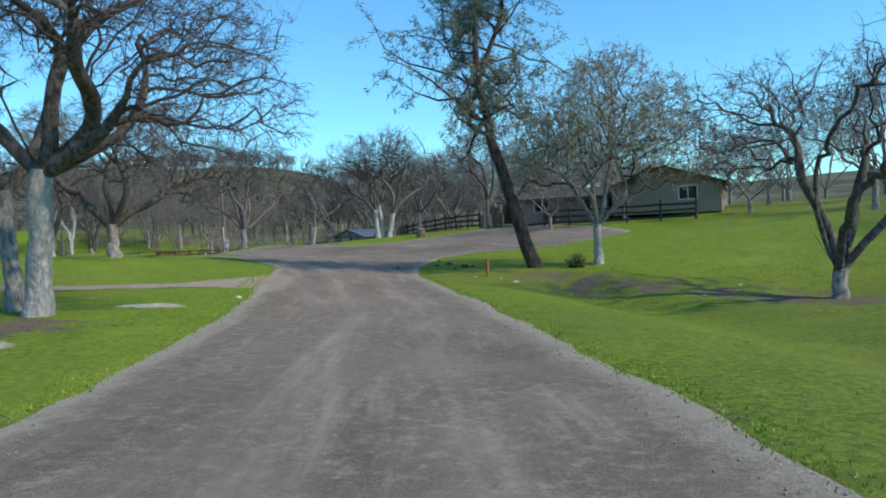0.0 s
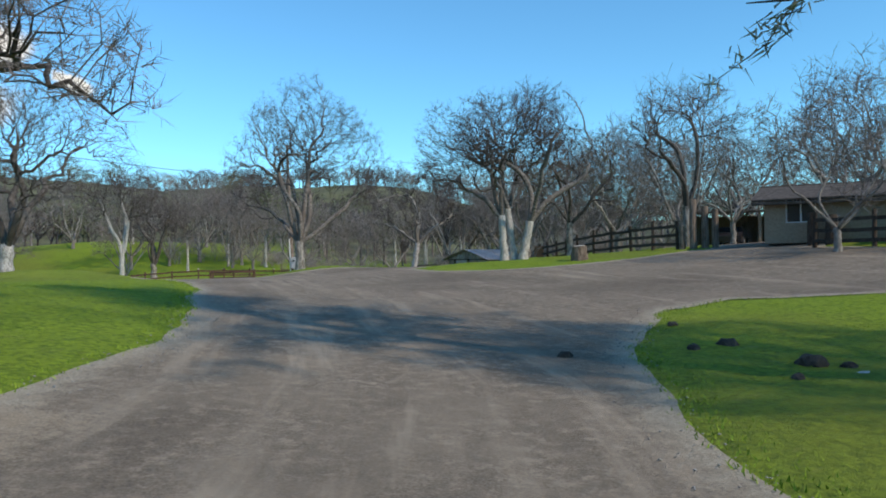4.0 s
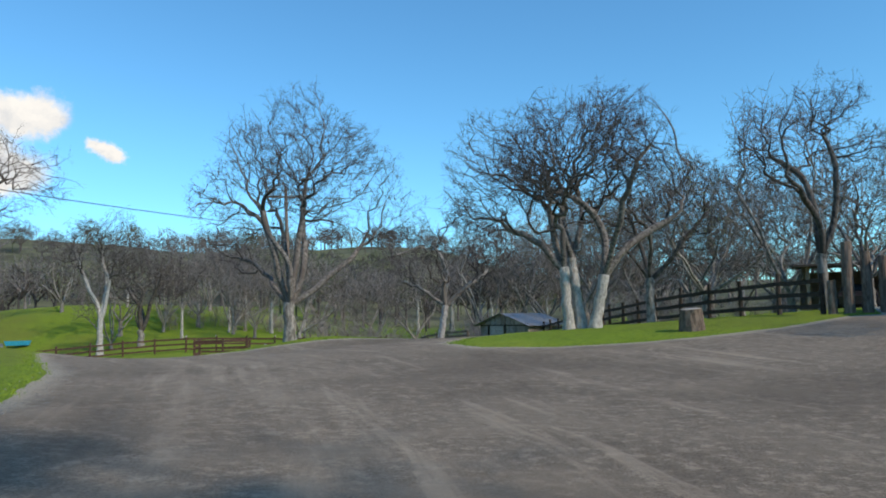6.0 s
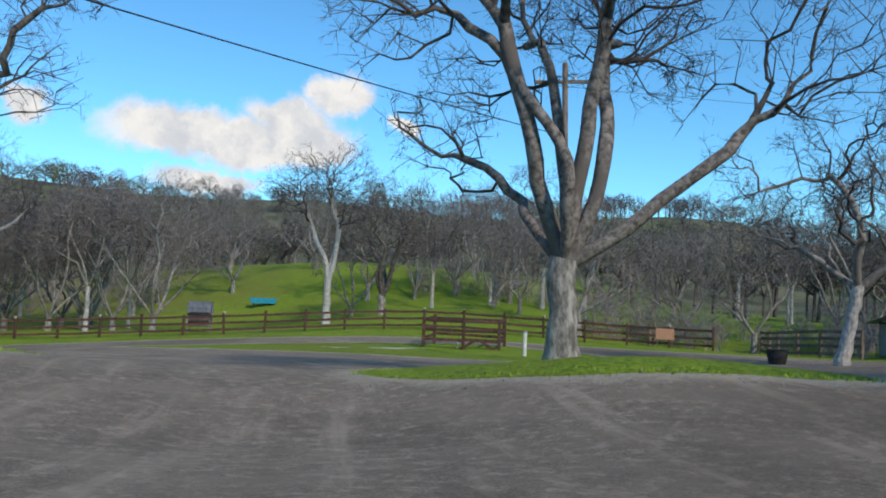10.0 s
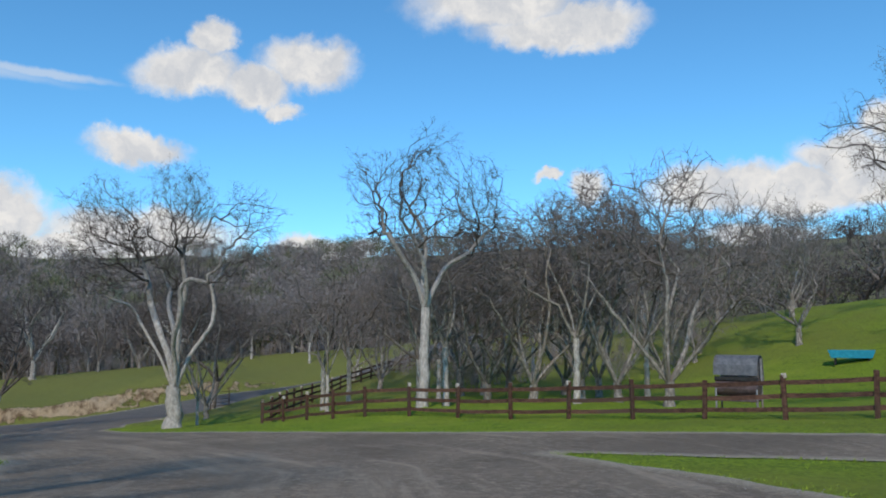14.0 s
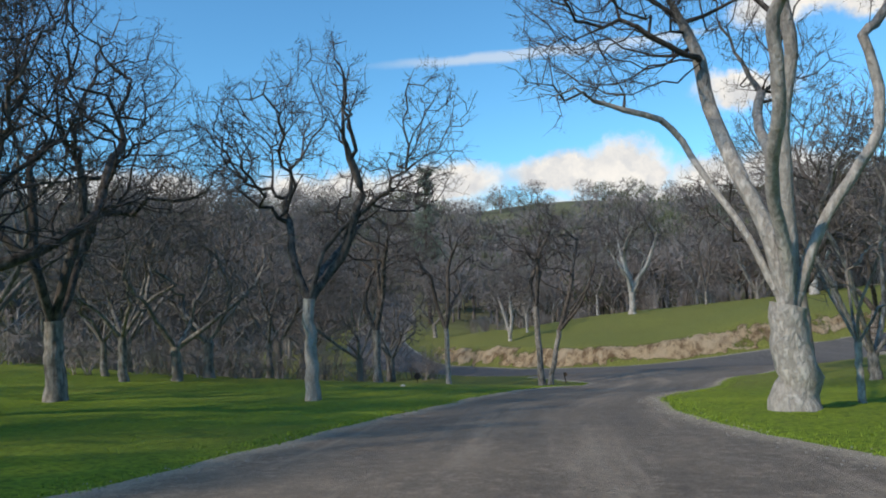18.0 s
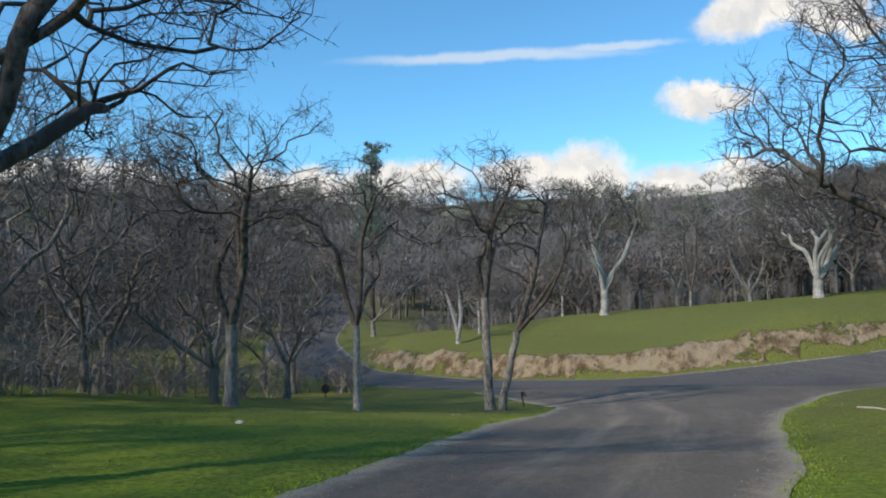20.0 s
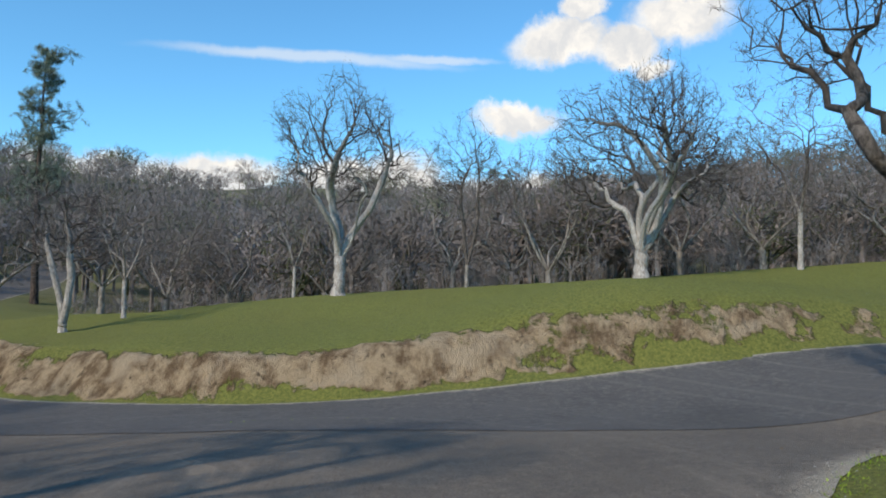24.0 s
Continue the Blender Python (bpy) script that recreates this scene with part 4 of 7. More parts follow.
    P, up, H = colonise(rng, lines, aims, step, 1.9 if fine else 3.0, step * 1.05, 0.5 + crook, 0.02 + lift * 0.5 - droop, top)
    got, tips = strands_of(P, up, girth, twig * 1.2, 0.99 if fine else 0.97)
    main = [(p, r) for p, r, first in got if first]
    boughs = [(p, r) for p, r, first in got if not first and r[0] >= (0.021 if fine else 0.034)]
    shoots = [(np.concatenate([p[:-1:2], p[-1:]]), np.append(r[:-1:2], r[-1])) for p, r, first in got if not first and r[0] < (0.021 if fine else 0.034)]
    for strand in main:
        lv, lf = tubes([strand], 9 if fine else 6)
        lv += rng.normal(size=lv.shape) * strand[1].mean() * 0.07
        child("limb", link("limb", lv, lf, limb_bark or (M_BARK if fine else M_GREY), True), root)
    if boughs:
        tagged(child("branching", link("branching", *joined([tubes(boughs, 5 if fine else 3)]), M_BRANCH if fine else M_BOUGH, True), root), "dark crooked branches", kind="stuff")
    thin = tips <= (3 if fine else 2)
    (sv, sf), ends = twig_spikes(rng, P[thin], H[thin], int(thin.sum() * (2.1 if fine else 3.0) * veil), 0.43 if fine else 0.9, twig * 0.85, 0.12 - droop * 2)
    bits = [(sv, sf)]
    if fine:
        # dense dark tufts here and there
        hubs = np.repeat(P[thin][rng.integers(0, thin.sum(), 64)], 14, 0)
        tuft, _ = twig_spikes(rng, hubs + rng.normal(size=hubs.shape) * 0.1, rng.normal(size=hubs.shape) * 0.4, len(hubs), 0.3, twig, 0.0)
        bits.append(tuft)
    bits += ([tubes(shoots, 3)] if shoots else [])
    child("crown", link("crown", *joined(bits), twigs), root, "fine bare twigs")
    if buds:
        child("foliage", link("foliage", *bud_cards(ends, rng, buds, bud), M_BUD), root, "olive-green spring buds")
    return root


def fan(seed, count, tilt, length, share=0.6, start=0.0):
    r = random.Random(seed)
    return [(start + 360 * k / count + r.uniform(-25, 25), tilt * r.uniform(0.6, 1.3), length * r.uniform(0.8, 1.15), share * r.uniform(0.8, 1.1)) for k in range(count)]


# the yard oak, the leaning clump and their neighbours
oak(-17.05, 71.1, "massive bare oak with a forked pale trunk on a grass island", 0.29, 1.85,
    [(66, 52, 4.6, 0.68), (118, 20, 5.4, 0.52), (-62, 8, 5.6, 0.5), (-66, 27, 5.0, 0.5), (-66, 60, 4.4, 0.46), (20, 24, 4.6, 0.38), (205, 28, 4.4, 0.38)], 11, high=11.2, wide=10, bark=M_GREY, limb_bark=M_BOUGH, crook=0.3, lift=0.04, twig=0.0085, density=1.35, veil=1.7,
    lobes=[(-65, 0.3, 10.4, 1.35), (115, 1.8, 8.9, 1.4), (115, 2.7, 7.1, 1.3), (62, 3.8, 5.2, 1.2), (66, 4.6, 4.9, 0.9), (-65, 2.3, 8.9, 1.6), (-65, 4.0, 7.6, 1.3), (-65, 4.4, 5.2, 1.1), (-65, 5.2, 6.1, 0.9),
           (-65, 1.0, 6.6, 1.4), (25, 2.8, 7.5, 1.6), (205, 3.0, 7.6, 1.6), (60, 2.6, 9.0, 1.3), (-110, 3.0, 8.4, 1.5), (120, 3.4, 6.2, 1.1), (-20, 3.0, 6.2, 1.3), (120, 0.5, 7.6, 1.3)])
oak(-4.7, 70.1, "bare oak with a curved pale trunk in a clump of three", 0.23, 2.6,
    [(95, 48, 5.0, 0.6), (70, 18, 6.0, 0.62), (180, 20, 5.0, 0.5)], 12, high=9.8, wide=12.0, lean=(-0.15, 0.1), bark=M_CLIMB_HIGH, limb_bark=M_BOUGH, density=1.25, crook=0.34, twig=0.0085, group="leaning oak clump")
oak(-4.2, 70.4, "upright bare oak with pale bark in a clump of three", 0.22, 3.0,
    [(60, 14, 6.0, 0.65), (-40, 22, 5.6, 0.6), (150, 30, 4.6, 0.5)], 13, high=10.2, wide=9, lean=(-0.3, 0.3), bark=M_CLIMB_HIGH, limb_bark=M_BOUGH, density=1.25, crook=0.34, twig=0.0085, group="leaning oak clump")
oak(-3.7, 70.0, "bare oak leaning out of a clump of three", 0.25, 2.2,
    [(-90, 40, 5.0, 0.62), (-60, 12, 6.4, 0.62), (-140, 36, 4.6, 0.5)], 14, high=9.8, wide=9.5, lean=(0.45, 0.0), bark=M_CLIMB_HIGH, limb_bark=M_BOUGH, density=1.25, crook=0.34, twig=0.0085, group="leaning oak clump")
oak(-13.3, 89.3, "bare oak with a slim pale trunk and drooping limbs", 0.24, 2.9,
    [(85, 50, 4.2, 0.62), (-85, 46, 4.6, 0.62), (20, 12, 5.0, 0.6), (170, 30, 4.0, 0.5)], 15, high=9.8, wide=11, lean=(0.5, 0.0), bark=M_PALE, limb_bark=M_GREY, crook=0.42, lift=-0.02, droop=0.06, density=1.3, twig=0.009)
oak(-45.6, 100.1, "tall bare oak with a chalky white trunk behind the rail fence", 0.28, 3.2,
    [(60, 14, 6.6, 0.65), (-60, 22, 6.4, 0.6), (150, 26, 5.2, 0.5), (-10, 10, 7.0, 0.55)], 16, high=13.2, wide=10, bark=M_CLIMB_HIGH, limb_bark=M_CLIMB_HIGH, crook=0.28, twig=0.009)
oak(-46.4, 108.0, "bare oak with several grey stems in the pasture", 0.34, 1.6,
    [(90, 28, 5.6, 0.6), (-80, 30, 5.8, 0.6), (0, 8, 6.4, 0.6), (180, 20, 5.6, 0.5)], 17, high=11, veil=0.65, wide=10, twig=0.0105, twigs=M_TWIG_DARK)
oak(-61.5, 84.8, "tall straight bare oak with a pale trunk behind the fence", 0.24, 4.6,
    [(170, 16, 6.2, 0.56), (-10, 22, 6.0, 0.5), (90, 30, 5.2, 0.42), (-100, 36, 4.8, 0.42)], 18, high=13.4, wide=10, lean=(-0.5, 0.3), bark=M_CLIMB_HIGH, limb_bark=M_CLIMB_HIGH, crook=0.26, twig=0.0085)
oak(-69.1, 74.0, "big bare oak with a chalky white trunk at the lane's bend", 0.42, 2.1,
    [(178, 24, 6.0, 0.34), (186, 10, 7.4, 0.42), (8, 7, 7.2, 0.36), (2, 24, 6.2, 0.34), (95, 16, 6.0, 0.32), (-85, 18, 5.8, 0.32)], 61, high=13.4, wide=12.5, bark=M_CLIMB_HIGH, limb_bark=M_CLIMB_HIGH, crook=0.23, twig=0.0085, low=0.2, density=1.2, veil=1.5)
oak(-70.7, 61.3, "slender bare oak with a Y-shaped pale trunk", 0.2, 3.0,
    [(190, 24, 4.2, 0.6), (60, 38, 5.2, 0.78), (100, 46, 5.0, 0.66), (8, 20, 3.8, 0.4)], 20, high=10.8, wide=11.0, bark=M_CLIMB_HIGH, limb_bark=M_BARK, crook=0.34, lift=0.02, twig=0.0095, density=1.6,
    lobes=[(95, 3.4, 6.6, 1.2), (96, 4.8, 6.4, 1.1), (62, 4.4, 7.0, 1.2), (40, 3.0, 6.4, 1.2), (112, 3.8, 5.8, 1.0), (78, 5.4, 7.2, 1.0), (0, 0.6, 9.0, 1.5), (190, 2.6, 7.8, 1.4), (-90, 2.6, 7.6, 1.3), (130, 2.6, 8.0, 1.2), (20, 3.8, 8.2, 1.2)])
oak(-91.9, 55.2, "slim bare oak with a pale trunk on the slope", 0.16, 3.6,
    [(180, 24, 4.8, 0.7), (-20, 14, 5.2, 0.7), (80, 24, 4.2, 0.55)], 21, high=10.8, wide=7.5, bark=M_PALE, twigs=M_TWIG_DARK, crook=0.32, twig=0.0085)
oak(-94.35, 60.0, "tall bare oak stem of a close pair at the road junction", 0.19, 4.6,
    [(175, 14, 5.4, 0.75), (20, 10, 5.6, 0.65), (90, 26, 3.6, 0.45)], 22, high=11.6, wide=6.5, veil=1.3, lean=(0.0, -0.15), bark=M_GREY, crook=0.24, twig=0.0085, twigs=M_TWIG_DARK, group="pair of oaks at the junction")
oak(-94.1, 60.55, "slanting bare oak stem of a close pair at the road junction", 0.16, 3.2,
    [(0, 24, 6.2, 0.8), (-12, 50, 5.0, 0.55), (12, 38, 5.0, 0.45)], 23, high=10, wide=7.5, veil=1.3, lean=(0.1, 0.75), bark=M_GREY, crook=0.22, twig=0.0085, twigs=M_TWIG_DARK, group="pair of oaks at the junction")
oak(-84.2, 55.2, "bare oak with dark forked stems on the slope", 0.2, 2.6,
    [(190, 26, 5.0, 0.65), (10, 16, 5.4, 0.65), (90, 20, 4.6, 0.55)], 24, high=10.5, wide=8, crook=0.28, twig=0.0085, twigs=M_TWIG_DARK)
oak(-105.3, 77.2, "bare oak with crooked grey trunk beside the asphalt road", 0.27, 3.1,
    [(170, 30, 4.6, 0.6), (10, 40, 5.2, 0.7), (100, 18, 5.0, 0.6), (-90, 40, 4.6, 0.5)], 25, high=11.0, wide=11.5, low=0.36, lean=(-0.1, 0.45), bark=M_BOUGH, veil=1.6, crook=0.36, lift=0.0, twig=0.0085, twigs=M_TWIG_DARK)
oak(-132.0, 57.2, "bare oak with two pale stems on the mound", 0.36, 2.2,
    [(175, 12, 7.4, 0.62), (165, 30, 6.4, 0.5), (10, 22, 7.0, 0.6), (-20, 40, 5.6, 0.45), (90, 20, 6.2, 0.45), (-90, 26, 6.0, 0.45)], 26, high=13.2, veil=0.65, wide=11, bark=M_PALE, limb_bark=M_CLIMB_HIGH, crook=0.27, twig=0.0105)
oak(-134.6, 74.3, "wide bare oak with fanned pale stems on the mound", 0.42, 1.7,
    [(175, 24, 6.8, 0.45), (185, 8, 7.2, 0.45), (5, 12, 7.2, 0.45), (0, 28, 6.8, 0.45), (10, 44, 6.0, 0.4), (170, 42, 6.0, 0.4), (90, 22, 6.6, 0.4), (-90, 24, 6.4, 0.4)], 27, high=12.0, veil=0.65, wide=15, bark=M_PALE, limb_bark=M_CLIMB_HIGH, crook=0.24, twig=0.0105)
oak(-134.9, 64.2, "thin bare double-stemmed oak on the mound", 0.13, 1.4,
    [(175, 8, 6.0, 0.8), (0, 16, 5.8, 0.75)], 28, high=11, veil=0.65, wide=5, bark=M_GREY, crook=0.2, twig=0.009)
oak(-121.4, 47.5, "small bare oak with two white stems by the bank", 0.2, 0.6,
    [(180, 10, 5.0, 0.85), (0, 12, 5.2, 0.85)], 29, high=7.5, veil=0.65, wide=5, bark=M_CLIMB, limb_bark=M_CLIMB, crook=0.2, twig=0.009)
oak(-85.6, 74.1, "broad bare oak with mottled grey trunk reaching over the lane's mouth", 0.25, 3.4,
    [(95, 60, 5.4, 0.56), (122, 48, 5.2, 0.5), (60, 34, 5.4, 0.5), (0, 36, 5.0, 0.42), (-80, 40, 5.0, 0.42), (190, 22, 5.2, 0.45)], 40, high=12.0, wide=13.5, lean=(-0.25, -0.15), bark=M_GREY, crook=0.36, lift=0.02, twig=0.0085, density=1.4, veil=1.4,
    lobes=[(85, 4.5, 5.2, 1.2), (100, 5.5, 5.2, 1.1), (110, 4.2, 5.8, 1.2), (70, 5.5, 5.4, 1.2), (125, 5.0, 6.5, 1.2), (95, 3.0, 6.8, 1.3), (60, 3.5, 6.5, 1.3), (0, 0.5, 10.6, 1.5), (20, 3.0, 8.5, 1.5), (-60, 3.2, 8.0, 1.5), (-120, 3.2, 8.0, 1.5),
           (170, 3.4, 7.5, 1.4), (140, 4.6, 7.4, 1.3), (-20, 4.0, 6.4, 1.3), (180, 1.5, 9.6, 1.4), (75, 2.4, 9.2, 1.5)])
# beside the approach lane
oak(-10.35, 19.0, "old bare oak with a pale leaning trunk beside the lane", 0.3, 3.4,
    [(-90, 50, 5.6, 0.66), (-120, 28, 5.6, 0.6), (100, 40, 5.0, 0.55), (-115, 68, 5.0, 0.5), (160, 30, 4.6, 0.5), (-95, 72, 4.8, 0.42)], 30, high=10.6, wide=11.5, density=2.2, veil=2.4, droop=0.05, lean=(0.5, -0.3),
    lobes=[(-90, 4.4, 6.2, 1.5), (-110, 3.5, 8.0, 1.7), (-75, 2.4, 9.3, 1.5), (-130, 3.6, 6.6, 1.6), (180, 3.0, 8.0, 1.8), (100, 3.5, 7.5, 1.7), (60, 2.4, 9.0, 1.5), (140, 3.0, 9.0, 1.6), (-90, 1.0, 10.0, 1.4), (-93, 5.3, 4.7, 1.2), (-60, 4.0, 6.4, 1.4), (-88, 3.6, 4.4, 1.2), (-120, 4.8, 5.0, 1.2), (0, 1.2, 8.0, 1.4), (-100, 2.6, 4.6, 1.2)], bark=M_CLIMB, limb_bark=M_BARK, crook=0.36, lift=0.02, twig=0.009)
oak(-11.3, 20.0, "bare oak with a dark leaning stem beside the lane", 0.22, 3.0,
    [(60, 36, 4.6, 0.62), (-60, 40, 4.6, 0.6), (180, 30, 4.0, 0.5)], 31, high=9, wide=8.5, lean=(-0.3, 0.3), bark=M_GREY, crook=0.36, twig=0.009, twigs=M_TWIG_DARK)
oak(-15.9, 37.9, "bare oak with a low spreading crown on the grass", 0.3, 1.6,
    [(-85, 50, 5.2, 0.6), (80, 46, 5.0, 0.6), (10, 20, 4.4, 0.5), (180, 44, 4.8, 0.5), (-120, 34, 4.8, 0.5)], 32, high=7.6, wide=13, density=2.6, veil=3.2, twigs=M_TWIG_MID, bark=M_GREY, crook=0.34, lift=0.0, twig=0.0095,
    lobes=[(-85, 1.4, 6.5, 1.2), (-85, 2.8, 6.0, 1.3), (-82, 4.1, 5.0, 1.2), (-88, 5.3, 4.0, 1.1), (-85, 6.3, 3.2, 0.9), (-85, 3.6, 3.4, 1.2), (-130, 3.2, 5.6, 1.3), (-40, 3.2, 5.4, 1.3), (180, 3.4, 5.4, 1.4), (140, 3.2, 5.6, 1.3), (90, 3.0, 6.0, 1.4), (90, 5.0, 4.4, 1.2), (20, 3.0, 5.6, 1.3), (-140, 4.6, 4.0, 1.1), (-70, 2.2, 4.6, 1.2)])
oak(-31.8, 65.2, "large bare oak overhanging the edge of the yard", 0.42, 2.4,
    [(-60, 40, 6.0, 0.55), (-10, 30, 6.2, 0.55), (120, 34, 5.6, 0.5), (-120, 44, 5.6, 0.5), (60, 20, 6.0, 0.5)], 33, high=11.5, wide=14, bark=M_PALE, crook=0.34, twig=0.0085)
oak(12.4, 25.5, "bare multi-stemmed oak on the lawn above a ditch", 0.27, 1.1,
    [(85, 38, 4.2, 0.6), (-60, 30, 4.2, 0.65), (20, 14, 4.4, 0.6), (-120, 42, 3.8, 0.5), (60, 26, 4.2, 0.5), (150, 34, 3.8, 0.5)], 64, high=9.0, wide=11, bark=M_GREY, crook=0.34, twig=0.009, twigs=M_TWIG_DARK)
oak(6.85, 35.3, "pale-trunked oak in olive bud on the lawn", 0.21, 1.9,
    [(80, 34, 4.0, 0.46), (-60, 30, 4.4, 0.5), (10, 10, 4.8, 0.5), (-100, 46, 4.2, 0.44), (150, 28, 4.0, 0.4)], 35, high=9.6, wide=10.5, bark=M_CLIMB, limb_bark=M_GREY, crook=0.36, twig=0.010, buds=50000, density=2.3, veil=1.5, twigs=M_TWIG, bud=0.034,
    lobes=[(67, 2.7, 5.2, 1.2), (67, 2.0, 7.0, 1.4), (-113, 1.0, 8.4, 1.5), (-113, 3.0, 7.0, 1.5), (-113, 4.0, 5.2, 1.3), (-113, 2.2, 5.0, 1.2), (67, 1.2, 5.6, 1.3), (-23, 2.6, 6.0, 1.5), (157, 2.6, 6.0, 1.5), (-23, 1.5, 8.0, 1.4),
           (157, 1.5, 7.8, 1.4), (-70, 3.4, 6.0, 1.3), (-160, 3.4, 6.0, 1.3), (110, 3.0, 6.0, 1.3), (20, 3.0, 6.0, 1.3), (-113, 3.6, 4.0, 1.0), (67, 3.6, 3.9, 0.8)])
oak(-62.5, 56.5, "bare dark-limbed oak at the edge of the lower wood", 0.38, 2.0,
    [(150, 30, 6.4, 0.5), (-10, 30, 6.6, 0.5), (60, 20, 7.4, 0.5), (-80, 36, 6.4, 0.48), (20, 55, 6.0, 0.4)], 36, high=13.5, wide=13, bark=M_GREY, crook=0.34, twig=0.009, twigs=M_TWIG_DARK)
oak(-67.5, 54.5, "second dark bare oak at the edge of the lower wood", 0.3, 2.4, fan(39, 5, 32, 6.4, 0.5), 39, high=12.5, veil=0.65, wide=11, crook=0.34, twig=0.009, twigs=M_TWIG_DARK)
oak(5.6, 71.5, "bare grey oak behind the gate posts", 0.22, 2.4, fan(37, 4, 30, 5.2), 37, high=10, veil=0.65, wide=8, crook=0.3, twig=0.009)
oak(-0.8, 75.8, "oak in olive bud behind the rail fence", 0.22, 2.2, fan(38, 4, 42, 4.4), 38, high=8.5, veil=0.65, wide=9, crook=0.34, twig=0.009, buds=2600)


def pine(x, y, label, height, lean_pts, trunk_r, seed, first=0.35, reach=3.6, whorls=26, tufts=7, z=None, leader=None):
    rng = np.random.default_rng(seed)
    root = thing("pine_tree", x, y, label, "tree", "grey pines", z=z)
    zs = np.linspace(0, 1, len(lean_pts))
    us = np.linspace(0, 1, 15)
    px = np.interp(us, zs, [p[0] for p in lean_pts]) + np.r_[0, rng.normal(size=14) * 0.05]
    py = np.interp(us, zs, [p[1] for p in lean_pts]) + np.r_[0, rng.normal(size=14) * 0.05]
    pts = np.stack([px, py, us * height - 0.1], -1)
    rad = trunk_r * (1 - 0.93 * us**1.1)
    rad[0] *= 1.2
    tv, tf = tubes([(pts, rad)], 12)
    tv[:, :2] += rng.normal(size=(len(tv), 2)) * trunk_r * 0.05
    child("trunk", link("trunk", tv, tf, M_PINE, True), root)
    lines = [pts]
    if leader:
        # a second leader parts from the stem above the middle
        v = np.linspace(0, 1, 8)
        k0 = np.array([np.interp(0.52, us, pts[:, i]) for i in range(3)])
        twin = k0 + np.stack([leader[0] * v**0.7, leader[1] * v**0.7, v * (height * 0.44)], -1) + np.r_[[[0, 0, 0]], rng.normal(size=(7, 3)) * 0.07]
        dv, df = tubes([(twin, np.linspace(trunk_r * 0.42, 0.02, 8))], 8)
        child("leader", link("leader", dv, df, M_PINE, True), root)
        lines.append(np.stack([np.interp(us, np.r_[0, 0.52 + 0.48 * v], np.r_[k0[i], twin[:, i]]) for i in range(3)], -1))
    limbs, sprays = [], []
    for k in range(whorls):
        u = first + (1 - first) * (k + rng.uniform(0, 1)) / whorls
        stem = lines[k % len(lines)] if u > 0.54 else pts
        at = np.array([np.interp(u, us, stem[:, i]) for i in range(3)])
        a = rng.uniform(0, 2 * math.pi)
        long = reach * (1.0 - 0.55 * ((u - first) / (1 - first)) ** 1.4) * rng.uniform(0.35, 1.2)
        d = unit(np.array([math.cos(a), math.sin(a), rng.uniform(-0.15, 0.7)]))
        line = [at]
        for s in range(5):
            d = unit(d + rng.normal(size=3) * 0.33 + np.array([0, 0, -0.07 if s < 2 else 0.14]))
            line.append(line[-1] + d * long / 5)
        r0 = max(0.02, np.interp(u, us, rad) * 0.42)
        limbs.append((np.array(line), np.linspace(r0, 0.012, 6)))
        for s in range(tufts):
            i = rng.integers(2, 6)
            q = line[i - 1] + (line[i] - line[i - 1]) * rng.uniform(0, 1)
            e = unit(rng.normal(size=3) + np.array([0, 0, 0.35]))
            mid = q + e * long * rng.uniform(0.1, 0.22)
            end = mid + unit(e + rng.normal(size=3) * 0.4) * long * rng.uniform(0.1, 0.22)
            limbs.append((np.array([q, mid, end]), np.array([0.016, 0.011, 0.006])))
            for c in (mid, end, (mid + end) / 2):
                sprays.append((c, e))
    lv, lf = [], []
    base = 0
    for n_, group in ((6, [l for l in limbs if len(l[0]) == 6]), (3, [l for l in limbs if len(l[0]) == 3])):
        v, f = tubes(group, 6 if n_ == 6 else 3)
        lv.append(v)
        lf.append(f + base)
        base += len(v)
    child("bough_frame", link("bough_frame", np.concatenate(lv), np.concatenate(lf), M_PINE), root, "dark drooping branches")
    nv = []
    for c, e in sprays:
        for k in range(13):
            w = unit(e * 0.5 + rng.normal(size=3) * 0.8)
            s = unit(np.cross(w, rng.normal(size=3))) * 0.022
            p = c + rng.normal(size=3) * 0.09
            nv += [p + s, p - s, p + w * rng.uniform(0.18, 0.38)]
    nv = np.array(nv)
    child("crown", link("crown", nv, np.arange(len(nv)).reshape(-1, 3), M_NEEDLE), root, "sparse grey-green needles")
    return root


pine(4.1, 36.0, "tall leaning grey pine with a dark furrowed trunk", 17.0, [(0, 0), (-0.9, 0), (-1.7, 0.1), (-2.3, 0.2), (-2.3, 0.3), (-1.9, 0.4), (-1.4, 0.4)], 0.33, 41, 0.37, 6.0, 62, 11, leader=(2.1, 0.5))
pine(-150.0, 24.0, "tall green pine above the wood", 23.0, [(0, 0), (0.3, 0), (0.2, 0.2)], 0.34, 42, 0.36, 4.2, 60, 11)
pine(-178.0, 62.0, "grey pine standing above the far wood", 16.0, [(0, 0), (-0.3, 0.2), (-0.2, 0.2)], 0.3, 43, 0.4, 3.0, 30, 6)

